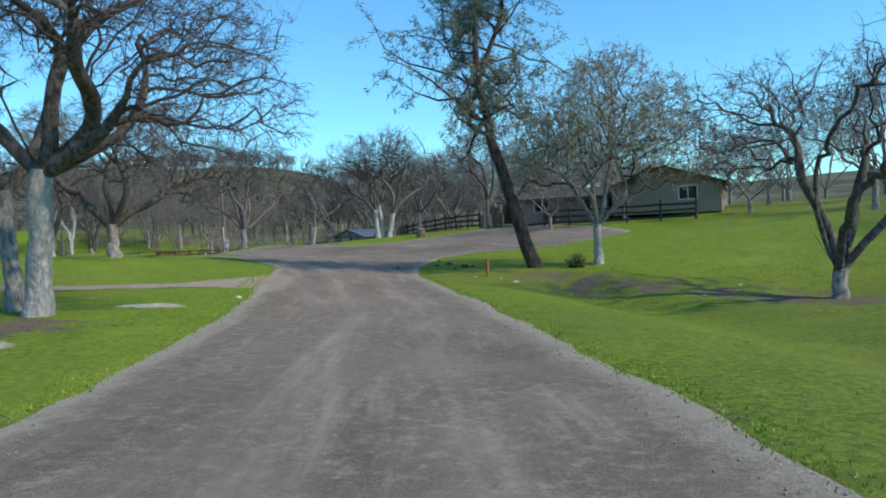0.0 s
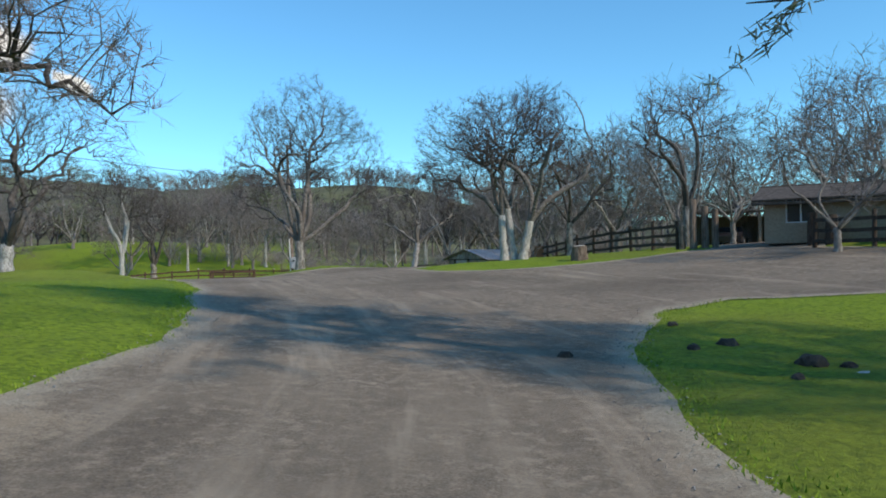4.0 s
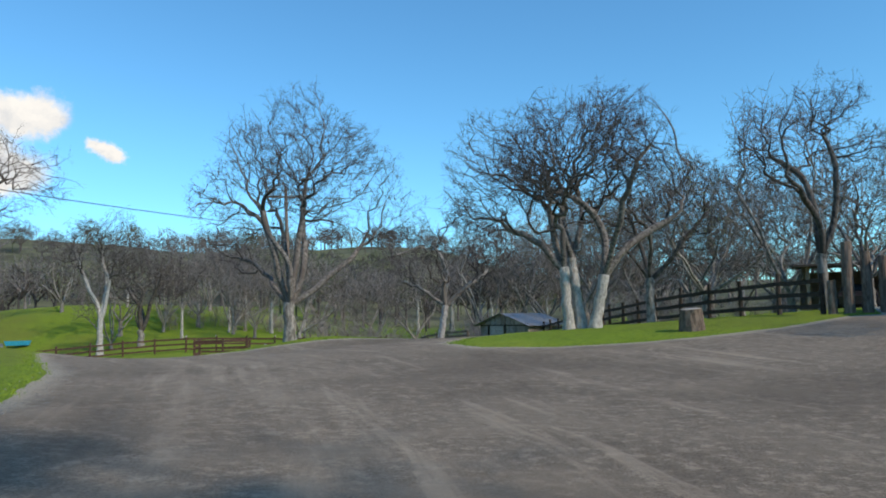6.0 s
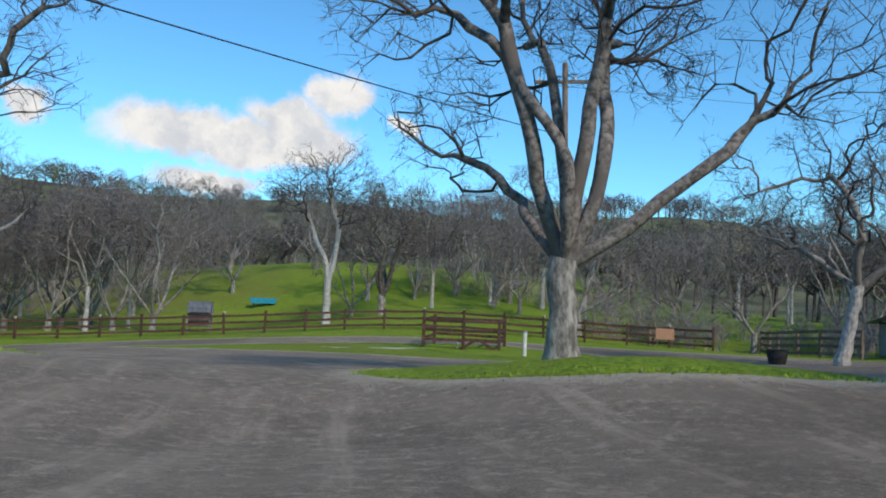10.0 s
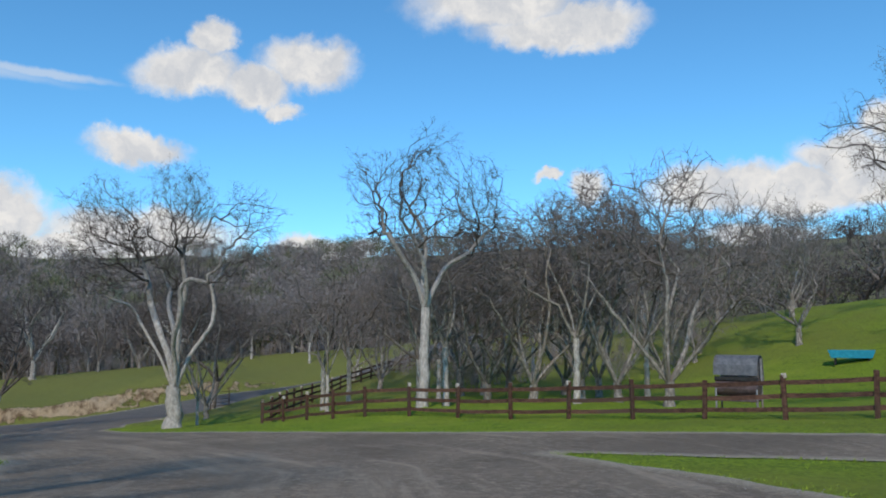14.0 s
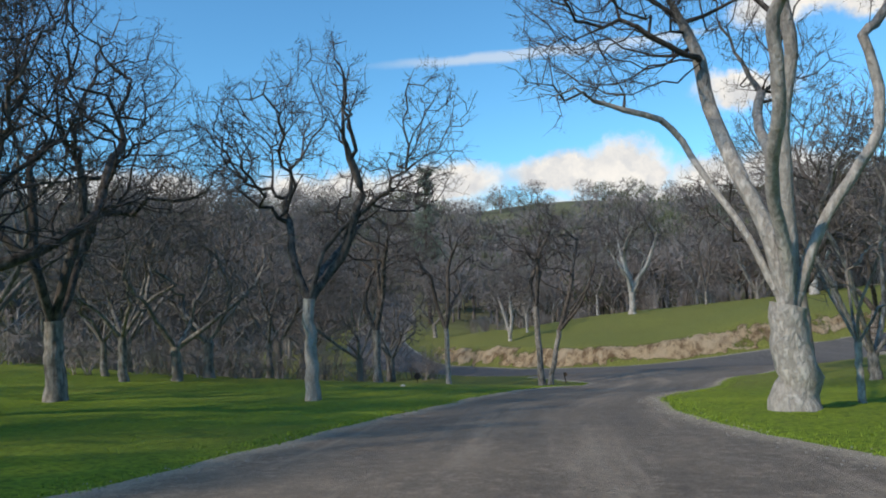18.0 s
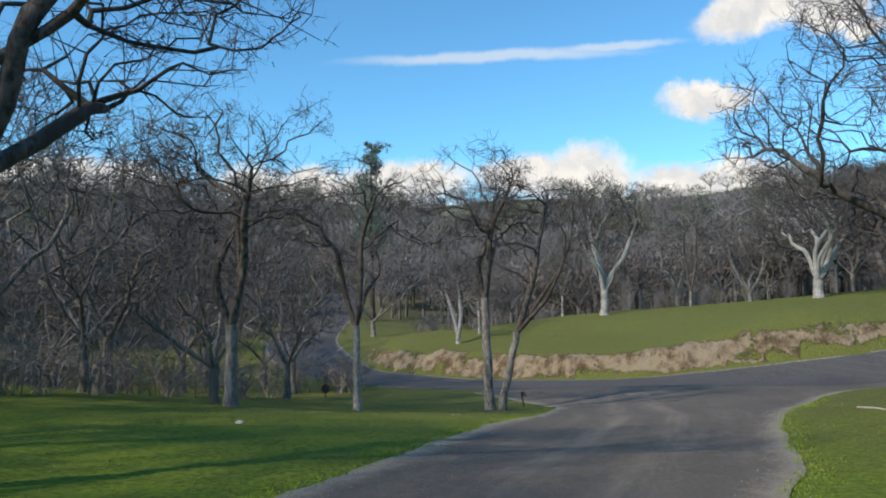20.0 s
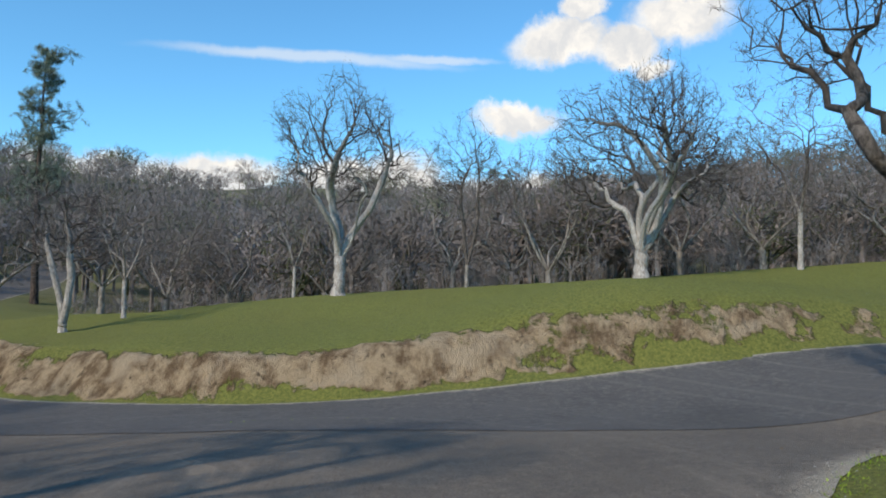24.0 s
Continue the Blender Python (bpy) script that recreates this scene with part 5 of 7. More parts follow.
# ---- the woods: copies of a few bare oaks ----
kinds = [
    oak(-58.5, 96.0, "bare oak of the wood with several grey stems", 0.26, 1.2, fan(51, 5, 34, 5.4, 0.46), 51, lift=0.03, high=12.4, wide=10.5, twig=0.019, fine=False, group="oaks of the wood"),
    oak(-66.0, 87.5, "slim bare oak of the wood with a pale trunk", 0.18, 3.2, fan(52, 4, 36, 4.8, 0.46), 52, lift=0.03, high=11.6, wide=9.5, twig=0.019, fine=False, bark=M_PALE, group="oaks of the wood"),
    oak(-76.0, 92.0, "crooked bare oak of the wood with low limbs", 0.26, 1.8, fan(53, 5, 46, 4.6, 0.46), 53, high=11.0, wide=11.5, twig=0.019, twigs=M_TWIG_GREY, fine=False, crook=0.42, lift=0.0, group="oaks of the wood"),
    oak(-38.0, 121.0, "tall bare oak of the wood with a whitish trunk", 0.2, 3.8, fan(54, 4, 30, 5.8, 0.46), 54, lift=0.04, high=13.6, wide=10, twig=0.019, fine=False, bark=M_CLIMB, limb_bark=M_CLIMB, group="oaks of the wood"),
    oak(-87.0, 47.0, "bare oak of the wood with tangled mauve-grey twigs", 0.22, 2.2, fan(55, 5, 40, 4.6, 0.46), 55, lift=0.03, high=11.8, wide=11, twig=0.019, twigs=M_TWIG_GREY, fine=False, crook=0.36, group="oaks of the wood"),
    oak(12.0, 84.0, "oak of the wood in faint olive bud", 0.24, 2.2, fan(56, 5, 40, 4.8, 0.46), 56, lift=0.03, high=10.8, wide=10.5, twig=0.019, fine=False, crook=0.34, buds=1500, group="oaks of the wood"),
]


def plant(k, x, y, rnd, lo=0.72, hi=1.05):
    s = rnd.uniform(lo, hi)
    return copy_thing(kinds[k], pose(x, y, ground_z(x, y) - 0.05, 0, 0, rnd.uniform(0, 360)) @ Matrix.Diagonal((s, s, s * rnd.uniform(0.9, 1.12), 1)))


# single trees of the grove behind the fence, last row unseen shading trees: kind, x, y, size
GROVE = [(1, -72.3, 82.4, 0.7), (3, -78.6, 85.0, 0.85), (1, -72.4, 89.3, 0.95), (0, -78.8, 96.8, 1.0), (0, -72.9, 98.2, 1.0), (0, -70.6, 99.4, 0.95),
         (3, -68.4, 101.5, 0.85), (0, -69.2, 91.2, 0.95), (0, -65.6, 92.4, 1.0), (1, -62.6, 93.4, 1.0), (0, -63.9, 96.6, 0.95), (2, -75.5, 93.5, 0.9),
         (1, -66.8, 86.6, 0.8), (3, -74.9, 82.6, 0.75), (1, -70.9, 75.2, 0.45), (0, -78.6, 75.9, 0.7), (4, -67.4, 51.2, 0.95), (2, -80.2, 48.2, 1.0), (1, -77.0, 89.4, 0.95), (0, -67.2, 96.2, 1.0),
         (2, -80.6, 124.8, 0.9), (0, -68.2, 126.0, 0.9), (2, -54.7, 117.6, 0.95), (0, -50.2, 119.0, 0.8), (1, -42.3, 119.2, 0.85), (3, -45.0, 113.5, 0.8),
         (0, -51.2, 110.5, 0.8), (2, -36.4, 112.5, 0.7), (1, -33.0, 118.0, 0.8), (0, -40.6, 116.5, 0.75), (1, -60.4, 128.1, 0.9), (2, -73.0, 118.0, 0.85), (0, -77.5, 109.0, 0.9),
         (2, -24.2, 115.0, 0.8), (4, -75.0, 48.5, 0.9), (2, -76.5, 50.0, 0.9), (2, -86.0, 53.0, 0.7), (4, -98.6, 40.0, 0.9),
         (3, -136.6, 83.5, 0.8), (1, -130.0, 90.5, 0.8), (0, -137.2, 69.0, 0.8), (1, -126.0, 47.6, 0.7), (4, -129.5, 44.0, 0.8), (1, -113.8, 93.5, 0.7),
         (5, 9.6, 77.4, 0.8), (2, 2.8, 81.5, 0.85), (5, -3.6, 84.4, 0.85), (5, 13.6, 70.4, 0.75), (2, 9.2, 59.4, 0.62), (5, 27.6, 61.5, 0.7), (5, 14.6, 57.9, 0.62), (2, 22.6, 54.0, 0.6),
         (2, -6.5, 112, 1.1), (5, -2, 108, 1.15), (2, 2, 104, 1.1), (5, 6.5, 100, 1.15), (0, -12.5, 114, 1.05), (5, -9, 120, 1.25), (2, -1, 116.5, 1.2), (4, 4.5, 111, 1.15), (5, 1, 97, 0.95), (2, -3.2, 101.5, 0.85),
         (4, -104, 37, 1.0), (2, -108, 33, 1.0), (4, -99, 35, 0.95), (2, -112, 31, 1.05), (4, -103.5, 42, 0.8), (4, -116, 25, 1.0),
         # out of view, added only to cast shade on the grass left of the lane
         (4, -52, 60, 1.0), (4, -47, 57, 1.0), (2, -56, 55, 1.0), (4, -50, 52, 1.0), (2, -43, 61, 0.9), (4, -57.5, 59.5, 0.9)]


def make_woods():
    rnd = random.Random(7)
    zones = [  # x0, x1, y0, y1, spacing, kinds
        (-112, -79, 94, 124, 6.0, (0, 1, 2, 4)), (-98, -80, 89, 95, 4.6, (1, 2, 0)),
        (-54, -6, 121, 142, 6.6, (0, 3, 2, 0)), (-4, 36, 80, 114, 7.0, (5, 2, 0, 5)), (-150, -138.5, 34, 120, 5.0, (4, 2, 4, 1)),
        (-172, -150, 34, 124, 11.0, (0, 2, 4)), (-102, -76, 24, 50, 5.2, (4, 2, 4)), (-136, -118, 10, 36, 6.4, (4, 2)), (-76, -52, 28, 48, 8.0, (4, 2, 0)),
        (27, 46, 26, 84, 7.0, (5, 2, 0)), (-30, -10, 106, 118, 7.0, (2, 0)), (-66, -26, 12, 34, 9.0, (2, 0)), (14, 27, 72, 82, 5.0, (5, 2)), (-110, -82, 126, 140, 10.0, (0, 2))]
    for k, x, y, size in GROVE:
        plant(k, x, y, rnd, size * 0.95, size * 1.05)
    for x0, x1, y0, y1, gap, which in zones:
        spots = []
        tries = int((x1 - x0) * (y1 - y0) / gap**2 * 1.2)
        for _ in range(tries):
            x, y = rnd.uniform(x0, x1), rnd.uniform(y0, y1)
            if min([9e9] + [math.hypot(x - a, y - b) for a, b in spots]) < gap * 0.72:
                continue
            px, py = np.array([x]), np.array([y])
            if lot_d(px, py)[0] < 2.5 or asphalt_d(px, py)[0] < 2.2 or seg_dist(px, py, FENCE_LINE)[0] < 1.6:
                continue
            if any(math.hypot(x - q[1], y - q[2]) < 3.0 for q in GROVE):
                continue
            if 12 < x < 28 and 58 < y < 76 or math.hypot(x + 9, y - 104) < 6:
                continue
            spots.append((x, y))
            plant(rnd.choice(which), x, y, rnd)


FENCE_LINE = [(-20, 102), (-24, 102.4), (-30, 101), (-36, 98.6), (-42, 95.2), (-48, 91), (-54.5, 86.6), (-61.5, 81.6), (-70.1, 78.5)]
make_woods()


def far_woods():
    """The wooded hills, joined: hundreds of small bare crowns."""
    rng = np.random.default_rng(9)
    forms = []
    for s in range(6):
        stems = [(np.array([[0, 0, -0.6], [rng.normal() * 0.1, rng.normal() * 0.1, 2.6]]), np.array([0.2, 0.14]))]
        for k in range(5):
            a, t = rng.uniform(0, 6.28), rng.uniform(0.2, 0.9)
            d = np.array([math.cos(a) * math.sin(t), math.sin(a) * math.sin(t), math.cos(t)])
            stems.append((np.array([[0, 0, 2.2], d * rng.uniform(2.4, 3.6) + (0, 0, 2.2)]), np.array([0.11, 0.05])))
        sprigs = []
        for k in range(230):
            p = unit(rng.normal(size=3)) * rng.uniform(0.45, 1.0) ** 0.6 * np.array([3.1, 3.1, 2.2]) * rng.uniform(0.85, 1.1)
            w = unit(rng.normal(size=3) * 0.8 + p / 3 + np.array([0, 0, 0.5]))
            q = p * 0.86 + np.array([0, 0, 4.3])
            sprigs.append((np.array([q, q + w * rng.uniform(0.6, 1.3)]), np.array([rng.uniform(0.035, 0.08), 0.0])))
        tv, tf = tubes(stems, 3)
        sv, sf = spikes(np.array([q[0][0] for q in sprigs]), np.array([q[0][1] for q in sprigs]), np.array([q[1][0] for q in sprigs]))
        forms.append((np.concatenate([tv, sv]), np.concatenate([halved(tf), sf + len(tv)])))
    verts, faces, counts = [[] for _ in range(4)], [[] for _ in range(4)], [0] * 4
    made = 0
    while made < 2600:
        yaw = rng.uniform(-40, 165) if made % 2 else rng.uniform(70, 150)
        r = 78 + (320 if made % 2 else 190) * rng.uniform(0, 1) ** 1.1
        x, y = -60 - math.sin(radians(yaw)) * r, 75 + math.cos(radians(yaw)) * r
        if -152 < x < 46 and 12 < y < 140:
            continue
        if asphalt_d(np.array([x]), np.array([y]))[0] < 3:
            continue
        if 118 < r < 175 and 30 < yaw < 62 and rng.uniform() < 0.55:
            continue
        v, f = forms[rng.integers(6)]
        a, s = rng.uniform(0, 6.28), rng.uniform(1.05, 1.75)
        c, n = math.cos(a) * s, math.sin(a) * s
        w = np.c_[v[:, 0] * c - v[:, 1] * n + x, v[:, 0] * n + v[:, 1] * c + y, v[:, 2] * s + ground_z(x, y)]
        k = rng.choice(4, p=(0.42, 0.36, 0.22, 0.0) if yaw > 62 else (0.12, 0.05, 0.23, 0.6))
        verts[k].append(w)
        faces[k].append(f + counts[k])
        counts[k] += len(w)
        made += 1
    for v, f, mat, words in zip(verts, faces, (M_TWIG_GREY, M_TWIG, M_OLIVE, M_TWIG_DARK), ("far bare oak wood on the hills, dark twigs", "far bare oak wood on the hills, mauve-grey twigs", "far live oaks on the hills, dull olive green", "far bare oak wood on the northern hills, brown-black twigs")):
        tagged(new("far_wood", link("far_wood", np.concatenate(v), np.concatenate(f), mat)), words, "wood", kind="stuff")


far_woods()


def thickets():
    """Low brushwood and young stems between the trunks of the lower and northern woods."""
    rng = np.random.default_rng(33)
    A, B, R = [], [], []
    for x0, x1, y0, y1, count in ((-104, -74, 22, 50, 120), (-150, -139, 34, 112, 110), (-134, -118, 8, 34, 60), (-108, -80, 92, 120, 90), (-4, 20, 84, 112, 60), (-30, -8, 108, 120, 50), (-54, -30, 120, 134, 50)):
        made = 0
        while made < count:
            x, y = rng.uniform(x0, x1), rng.uniform(y0, y1)
            if asphalt_d(np.array([x]), np.array([y]))[0] < 2.5:
                continue
            made += 1
            z, high, wide = ground_z(x, y), rng.uniform(1.6, 3.6), rng.uniform(0.7, 1.5)
            foot = np.c_[rng.normal(size=(14, 2)) * wide * 0.25 + (x, y), np.full(14, z - 0.05)]
            tip = np.c_[rng.normal(size=(14, 2)) * wide * 0.7 + (x, y), z + high * rng.uniform(0.6, 1.0, 14)]
            u = rng.uniform(0.25, 1.0, (150, 1))
            k = rng.integers(0, 14, 150)
            p = foot[k] * (1 - u) + tip[k] * u
            q = p + rng.normal(size=(150, 3)) * (0.42, 0.42, 0.3) + (0, 0, 0.25)
            A += [foot, p]
            B += [tip, q]
            R += [np.full(14, 0.022), np.full(150, 0.016)]
    v, f = spikes(np.concatenate(A), np.concatenate(B), np.concatenate(R))
    tagged(new("brushwood", link("brushwood", v, f, M_TWIG)), "low mauve-grey bare brushwood under the oaks", "brushwood", kind="stuff")


thickets()


def shrub(x, y, r, label):
    rng = np.random.default_rng(77)
    root = thing("shrub", x, y, label, "shrub")
    strands = []
    v = []
    for k in range(40):
        a, t = rng.uniform(0, 6.28), rng.uniform(0.1, 1.2)
        d = np.array([math.cos(a) * math.sin(t), math.sin(a) * math.sin(t), math.cos(t)])
        end = d * r * rng.uniform(0.6, 1.0)
        strands.append((np.array([np.zeros(3), end * 0.5 + rng.normal(size=3) * 0.03, end]), np.array([0.012, 0.009, 0.005])))
        for c in range(26):
            p = end * rng.uniform(0.35, 1.0) + rng.normal(size=3) * 0.05
            e, f = unit(rng.normal(size=3)) * 0.04, unit(rng.normal(size=3)) * 0.02
            v += [p, p + e + f, p + 2 * e, p + e - f]
    tv, tf = tubes(strands, 3)
    child("stems", link("stems", tv, tf, M_BARK), root)
    v = np.array(v)
    child("foliage", link("foliage", v, np.arange(len(v)).reshape(-1, 4), M_SHRUB), root, "small dark green leaves")


M_SHRUB = two_scale("shrub_leaves", (0.03, 0.06, 0.018), (0.09, 0.14, 0.04), (0.06, 0.09, 0.03), 0.8, 6.0, 0.8, relief=0.0)
shrub(5.75, 35.0, 0.75, "small dark green shrub beside the pale-trunked oak")

# ---- fences ----
POST = mesh_of("post", box_bm((0.13, 0.13, 1.62), (0, 0, 0.56), bevel=0.015, rough=0.004, seed=1), M_FENCE)
# sunlight on the post tops, put in as paler end pieces
POST_PALE = mesh_of("sunlit_post_top", box_bm((0.125, 0.125, 0.16), (0, 0, 1.36), bevel=0.02), M_POST)


def rail_mesh(length, mat, high=0.14, thick=0.045):
    bm = bmesh.new()
    n = 4
    rings = []
    r = random.Random(int(length * 100))
    for k in range(n + 1):
        x = length * k / n
        sag = -0.02 * math.sin(math.pi * k / n) + r.uniform(-0.008, 0.008)
        rings.append([bm.verts.new((x, dy, dz + sag)) for dy, dz in ((-thick / 2, -high / 2), (thick / 2, -high / 2), (thick / 2, high / 2), (-thick / 2, high / 2))])
    for a, b in zip(rings, rings[1:]):
        for i in range(4):
            bm.faces.new((a[i], a[(i + 1) % 4], b[(i + 1) % 4], b[i]))
    bm.faces.new(rings[0][::-1])
    bm.faces.new(rings[-1])
    return mesh_of("rail", bm, mat)


def resample(line, gap):
    out, carry = [line[0]], 0.0
    total = sum(math.dist(a, b) for a, b in zip(line, line[1:]))
    n = max(1, round(total / gap))
    want, gone = total / n, 0.0
    targets = [want * k for k in range(1, n + 1)]
    for a, b in zip(line, line[1:]):
        d = math.dist(a, b)
        while targets and targets[0] <= gone + d + 1e-6:
            u = (targets.pop(0) - gone) / d
            out.append((a[0] + (b[0] - a[0]) * u, a[1] + (b[1] - a[1]) * u))
        gone += d
    return out


def rail_fence(line, label, gap=2.44, rails=(0.34, 0.74, 1.16), mat=None, post=None, pale=0.0, name="rail_fence", seed=3, tall=1.0):
    r = random.Random(seed)
    spots = resample(line, gap)
    x0, y0 = spots[0]
    z0 = ground_z(x0, y0)
    root = thing(name, x0, y0, label, "fence", "yard fences", z=z0)
    for x, y in spots:
        z = ground_z(x, y)
        child("post", post or POST, root, m=pose(x - x0, y - y0, z - z0, r.uniform(-2, 2), r.uniform(-2, 2), r.uniform(0, 20)) @ Matrix.Diagonal((1, 1, tall * r.uniform(0.95, 1.05), 1)))
        if r.random() < pale:
            child("sunlit_post_top", POST_PALE, root, "post top coloured pale as if sunlit", m=pose(x - x0, y - y0, z - z0) @ Matrix.Diagonal((1.1, 1.1, tall, 1)))
    for (ax, ay), (bx, by) in zip(spots, spots[1:]):
        az, bz = ground_z(ax, ay), ground_z(bx, by)
        for h in rails:
            d = Vector((bx - ax, by - ay, bz - az + r.uniform(-0.03, 0.03)))
            nrm = Vector((-d.y, d.x, 0)).normalized() * -0.085
            turn = math.degrees(math.atan2(d.y, d.x))
            pitch = -math.degrees(math.atan2(d.z, math.hypot(d.x, d.y)))
            m = pose(ax - x0 + nrm.x, ay - y0 + nrm.y, az - z0 + h * tall, 0, pitch, turn) @ Matrix.Diagonal((d.length / 2.44 * 1.02, 1, 1, 1))
            child("rail", RAILS[mat or "brown"], root, m=m)
    return root


RAILS = {"brown": rail_mesh(2.44, M_FENCE), "old": rail_mesh(2.44, M_OLDWOOD, 0.16, 0.05), "dark": rail_mesh(2.44, M_DARKWOOD, 0.16, 0.06)}
DARK_POST = mesh_of("post", log_bm(0.1, 0.085, 1.9, (0, 0, -0.3), sides=8, rough=0.008, seed=5), M_DARKWOOD)
OLD_POST = mesh_of("post", log_bm(0.09, 0.08, 1.8, (0, 0, -0.3), sides=8, rough=0.008, seed=6), M_OLDWOOD)
rail_fence(FENCE_LINE, "red-brown three-rail timber fence with square posts along the lane", pale=0.45)
rail_fence([(-70.1, 78.5), (-81, 82), (-91, 87.2), (-100, 93.5), (-108, 100.5), (-111, 108), (-113, 118)], "red-brown three-rail timber fence climbing beside the asphalt road", pale=0.3, seed=4)
rail_fence([(-6.6, 102.5), (-3.4, 91), (-0.2, 79.5), (4.5, 68.3)], "dark round-post rail fence rising to the gate", mat="dark", post=DARK_POST, rails=(0.35, 0.8, 1.25), seed=5)
rail_fence([(9.2, 62.0), (13.4, 57.2), (18.4, 53.4)], "dark timber rail fence in front of the house", mat="dark", post=DARK_POST, rails=(0.3, 0.75, 1.2), seed=6)
rail_fence([(-18.6, 111), (-17, 106), (-14.5, 102), (-12.8, 101)], "weathered timber corral fence beside the shed", mat="old", post=OLD_POST, rails=(0.3, 0.7, 1.1, 1.45), seed=7)
rail_fence([(-31, 107), (-27, 106.5), (-24.5, 107.5), (-24, 104)], "weathered timber corral rails in the pasture", mat="old", post=OLD_POST, rails=(0.3, 0.65, 1.0), seed=8)


# ---- the small pen, service pole and pasture fittings ----
def small_pen():
    root = thing("timber_pen", -30.2, 92.0, "low square pen of dark brown timber around a water pipe", "pen", turn=20)
    r = random.Random(4)
    cs = [(-1.8, -1.5), (0.2, -1.7), (1.9, -1.5), (1.9, 1.4), (-1.8, 1.4)]
    for x, y in cs:
        part("post", box_bm((0.15, 0.15, 1.75), (x, y, 0.72), bevel=0.015, seed=int(x * 9)), M_FENCE, root)
    for (ax, ay), (bx, by) in zip(cs, cs[1:] + cs[:1]):
        for h in (0.5, 0.95, 1.42) if min(ay, by) < -1 else (0.55, 1.4):
            L = math.hypot(bx - ax, by - ay)
            part("rail", box_bm((L + 0.15, 0.07, 0.15), ((ax + bx) / 2, (ay + by) / 2, h + r.uniform(-0.03, 0.03)), (0, r.uniform(-1, 1), math.degrees(math.atan2(by - ay, bx - ax))), 0.01), M_FENCE, root)
    for a in (-1, 1):
        part("brace", box_bm((1.0, 0.05, 0.14), (0.9 + a * 0.45, -1.66, 0.32), (0, a * 32, 4), 0.01), M_FENCE, root)
    return root


small_pen()


def stool():
    root = thing("white_stool", -30.0, 91.3, "small white plastic stool inside the pen", "stool", turn=30)
    part("seat", box_bm((0.42, 0.36, 0.05), (0, 0, 0.42), bevel=0.015), M_WHITE, root)
    for x in (-0.17, 0.17):
        for y in (-0.14, 0.14):
            part("leg", box_bm((0.04, 0.04, 0.42), (x, y, 0.2), bevel=0.008), M_WHITE, root)


stool()


def service_pole():
    x, y = -21.9, 84.1
    root = thing("utility_pole", x, y, "tall timber utility pole with a grey meter box and white conduit", "pole", turn=20)
    part("pole", log_bm(0.15, 0.1, 11.2, (0, 0, -0.3), (0, -1.6, 0), 12, 0.006, 3, 8), M_OLDWOOD, root)
    part("crossarm", box_bm((2.2, 0.1, 0.12), (-0.28, 0, 10.2), bevel=0.01), M_OLDWOOD, root)
    for dx in (-0.95, -0.35, 0.35, 0.95):
        part("insulator", log_bm(0.05, 0.035, 0.16, (-0.28 + dx, 0, 10.26), sides=8, rough=0.0, rings=2), M_WHITE, root)
    part("conduit", log_bm(0.045, 0.045, 3.6, (-0.14, -0.12, 0), (0, -1.6, 0), 8, 0.0, 1, 3), M_WHITE, root, "white plastic conduit")
    part("conduit", log_bm(0.04, 0.04, 1.5, (0.12, -0.14, 0), (0, 0, 0), 8, 0.0, 1, 3), M_WHITE, root, "white plastic conduit")
    box = part("meter_box", box_bm((0.44, 0.24, 0.9), (0.05, -0.26, 1.75), bevel=0.02), M_METAL, root, "grey steel meter box")
    part("meter", log_bm(0.09, 0.08, 0.08, (0.05, -0.38, 1.9), (90, 0, 0), 12, 0.0, 1, 2), M_BLACK, box)


service_pole()


def wire(a, b, sag, r, label):
    n = 24
    pts = np.array([[a[i] + (b[i] - a[i]) * k / n for i in range(3)] for k in range(n + 1)])
    u = np.linspace(0, 1, n + 1)
    pts[:, 2] -= sag * 4 * u * (1 - u)
    v, f = tubes([(pts, np.full(n + 1, r))], 5)
    tagged(new("overhead_wire", link("overhead_wire", v, f, M_BLACK)), label, "wire")


zp = ground_z(-21.9, 84.1)
wire((-22.1, 84.1, zp + 8.2), (-29, 34, 7.2), 0.5, 0.018, "black overhead service wire leaving the utility pole")
wire((-23.1, 84.4, zp + 10.3), (36, 132, 13.0), 0.9, 0.008, "thin overhead power wire on the crossarm")


def pipe_stand(x, y, h, label):
    root = thing("standpipe", x, y, label, "pipe")
    part("pipe", log_bm(0.085, 0.085, h, (0, 0, -0.1), sides=12, rough=0.0), M_WHITE, root)
    part("cap", log_bm(0.095, 0.09, 0.08, (0, 0, h - 0.12), sides=12, rough=0.0, rings=1), M_METAL, root)


pipe_stand(-25.4, 88.6, 1.15, "white upright standpipe on the grass island")


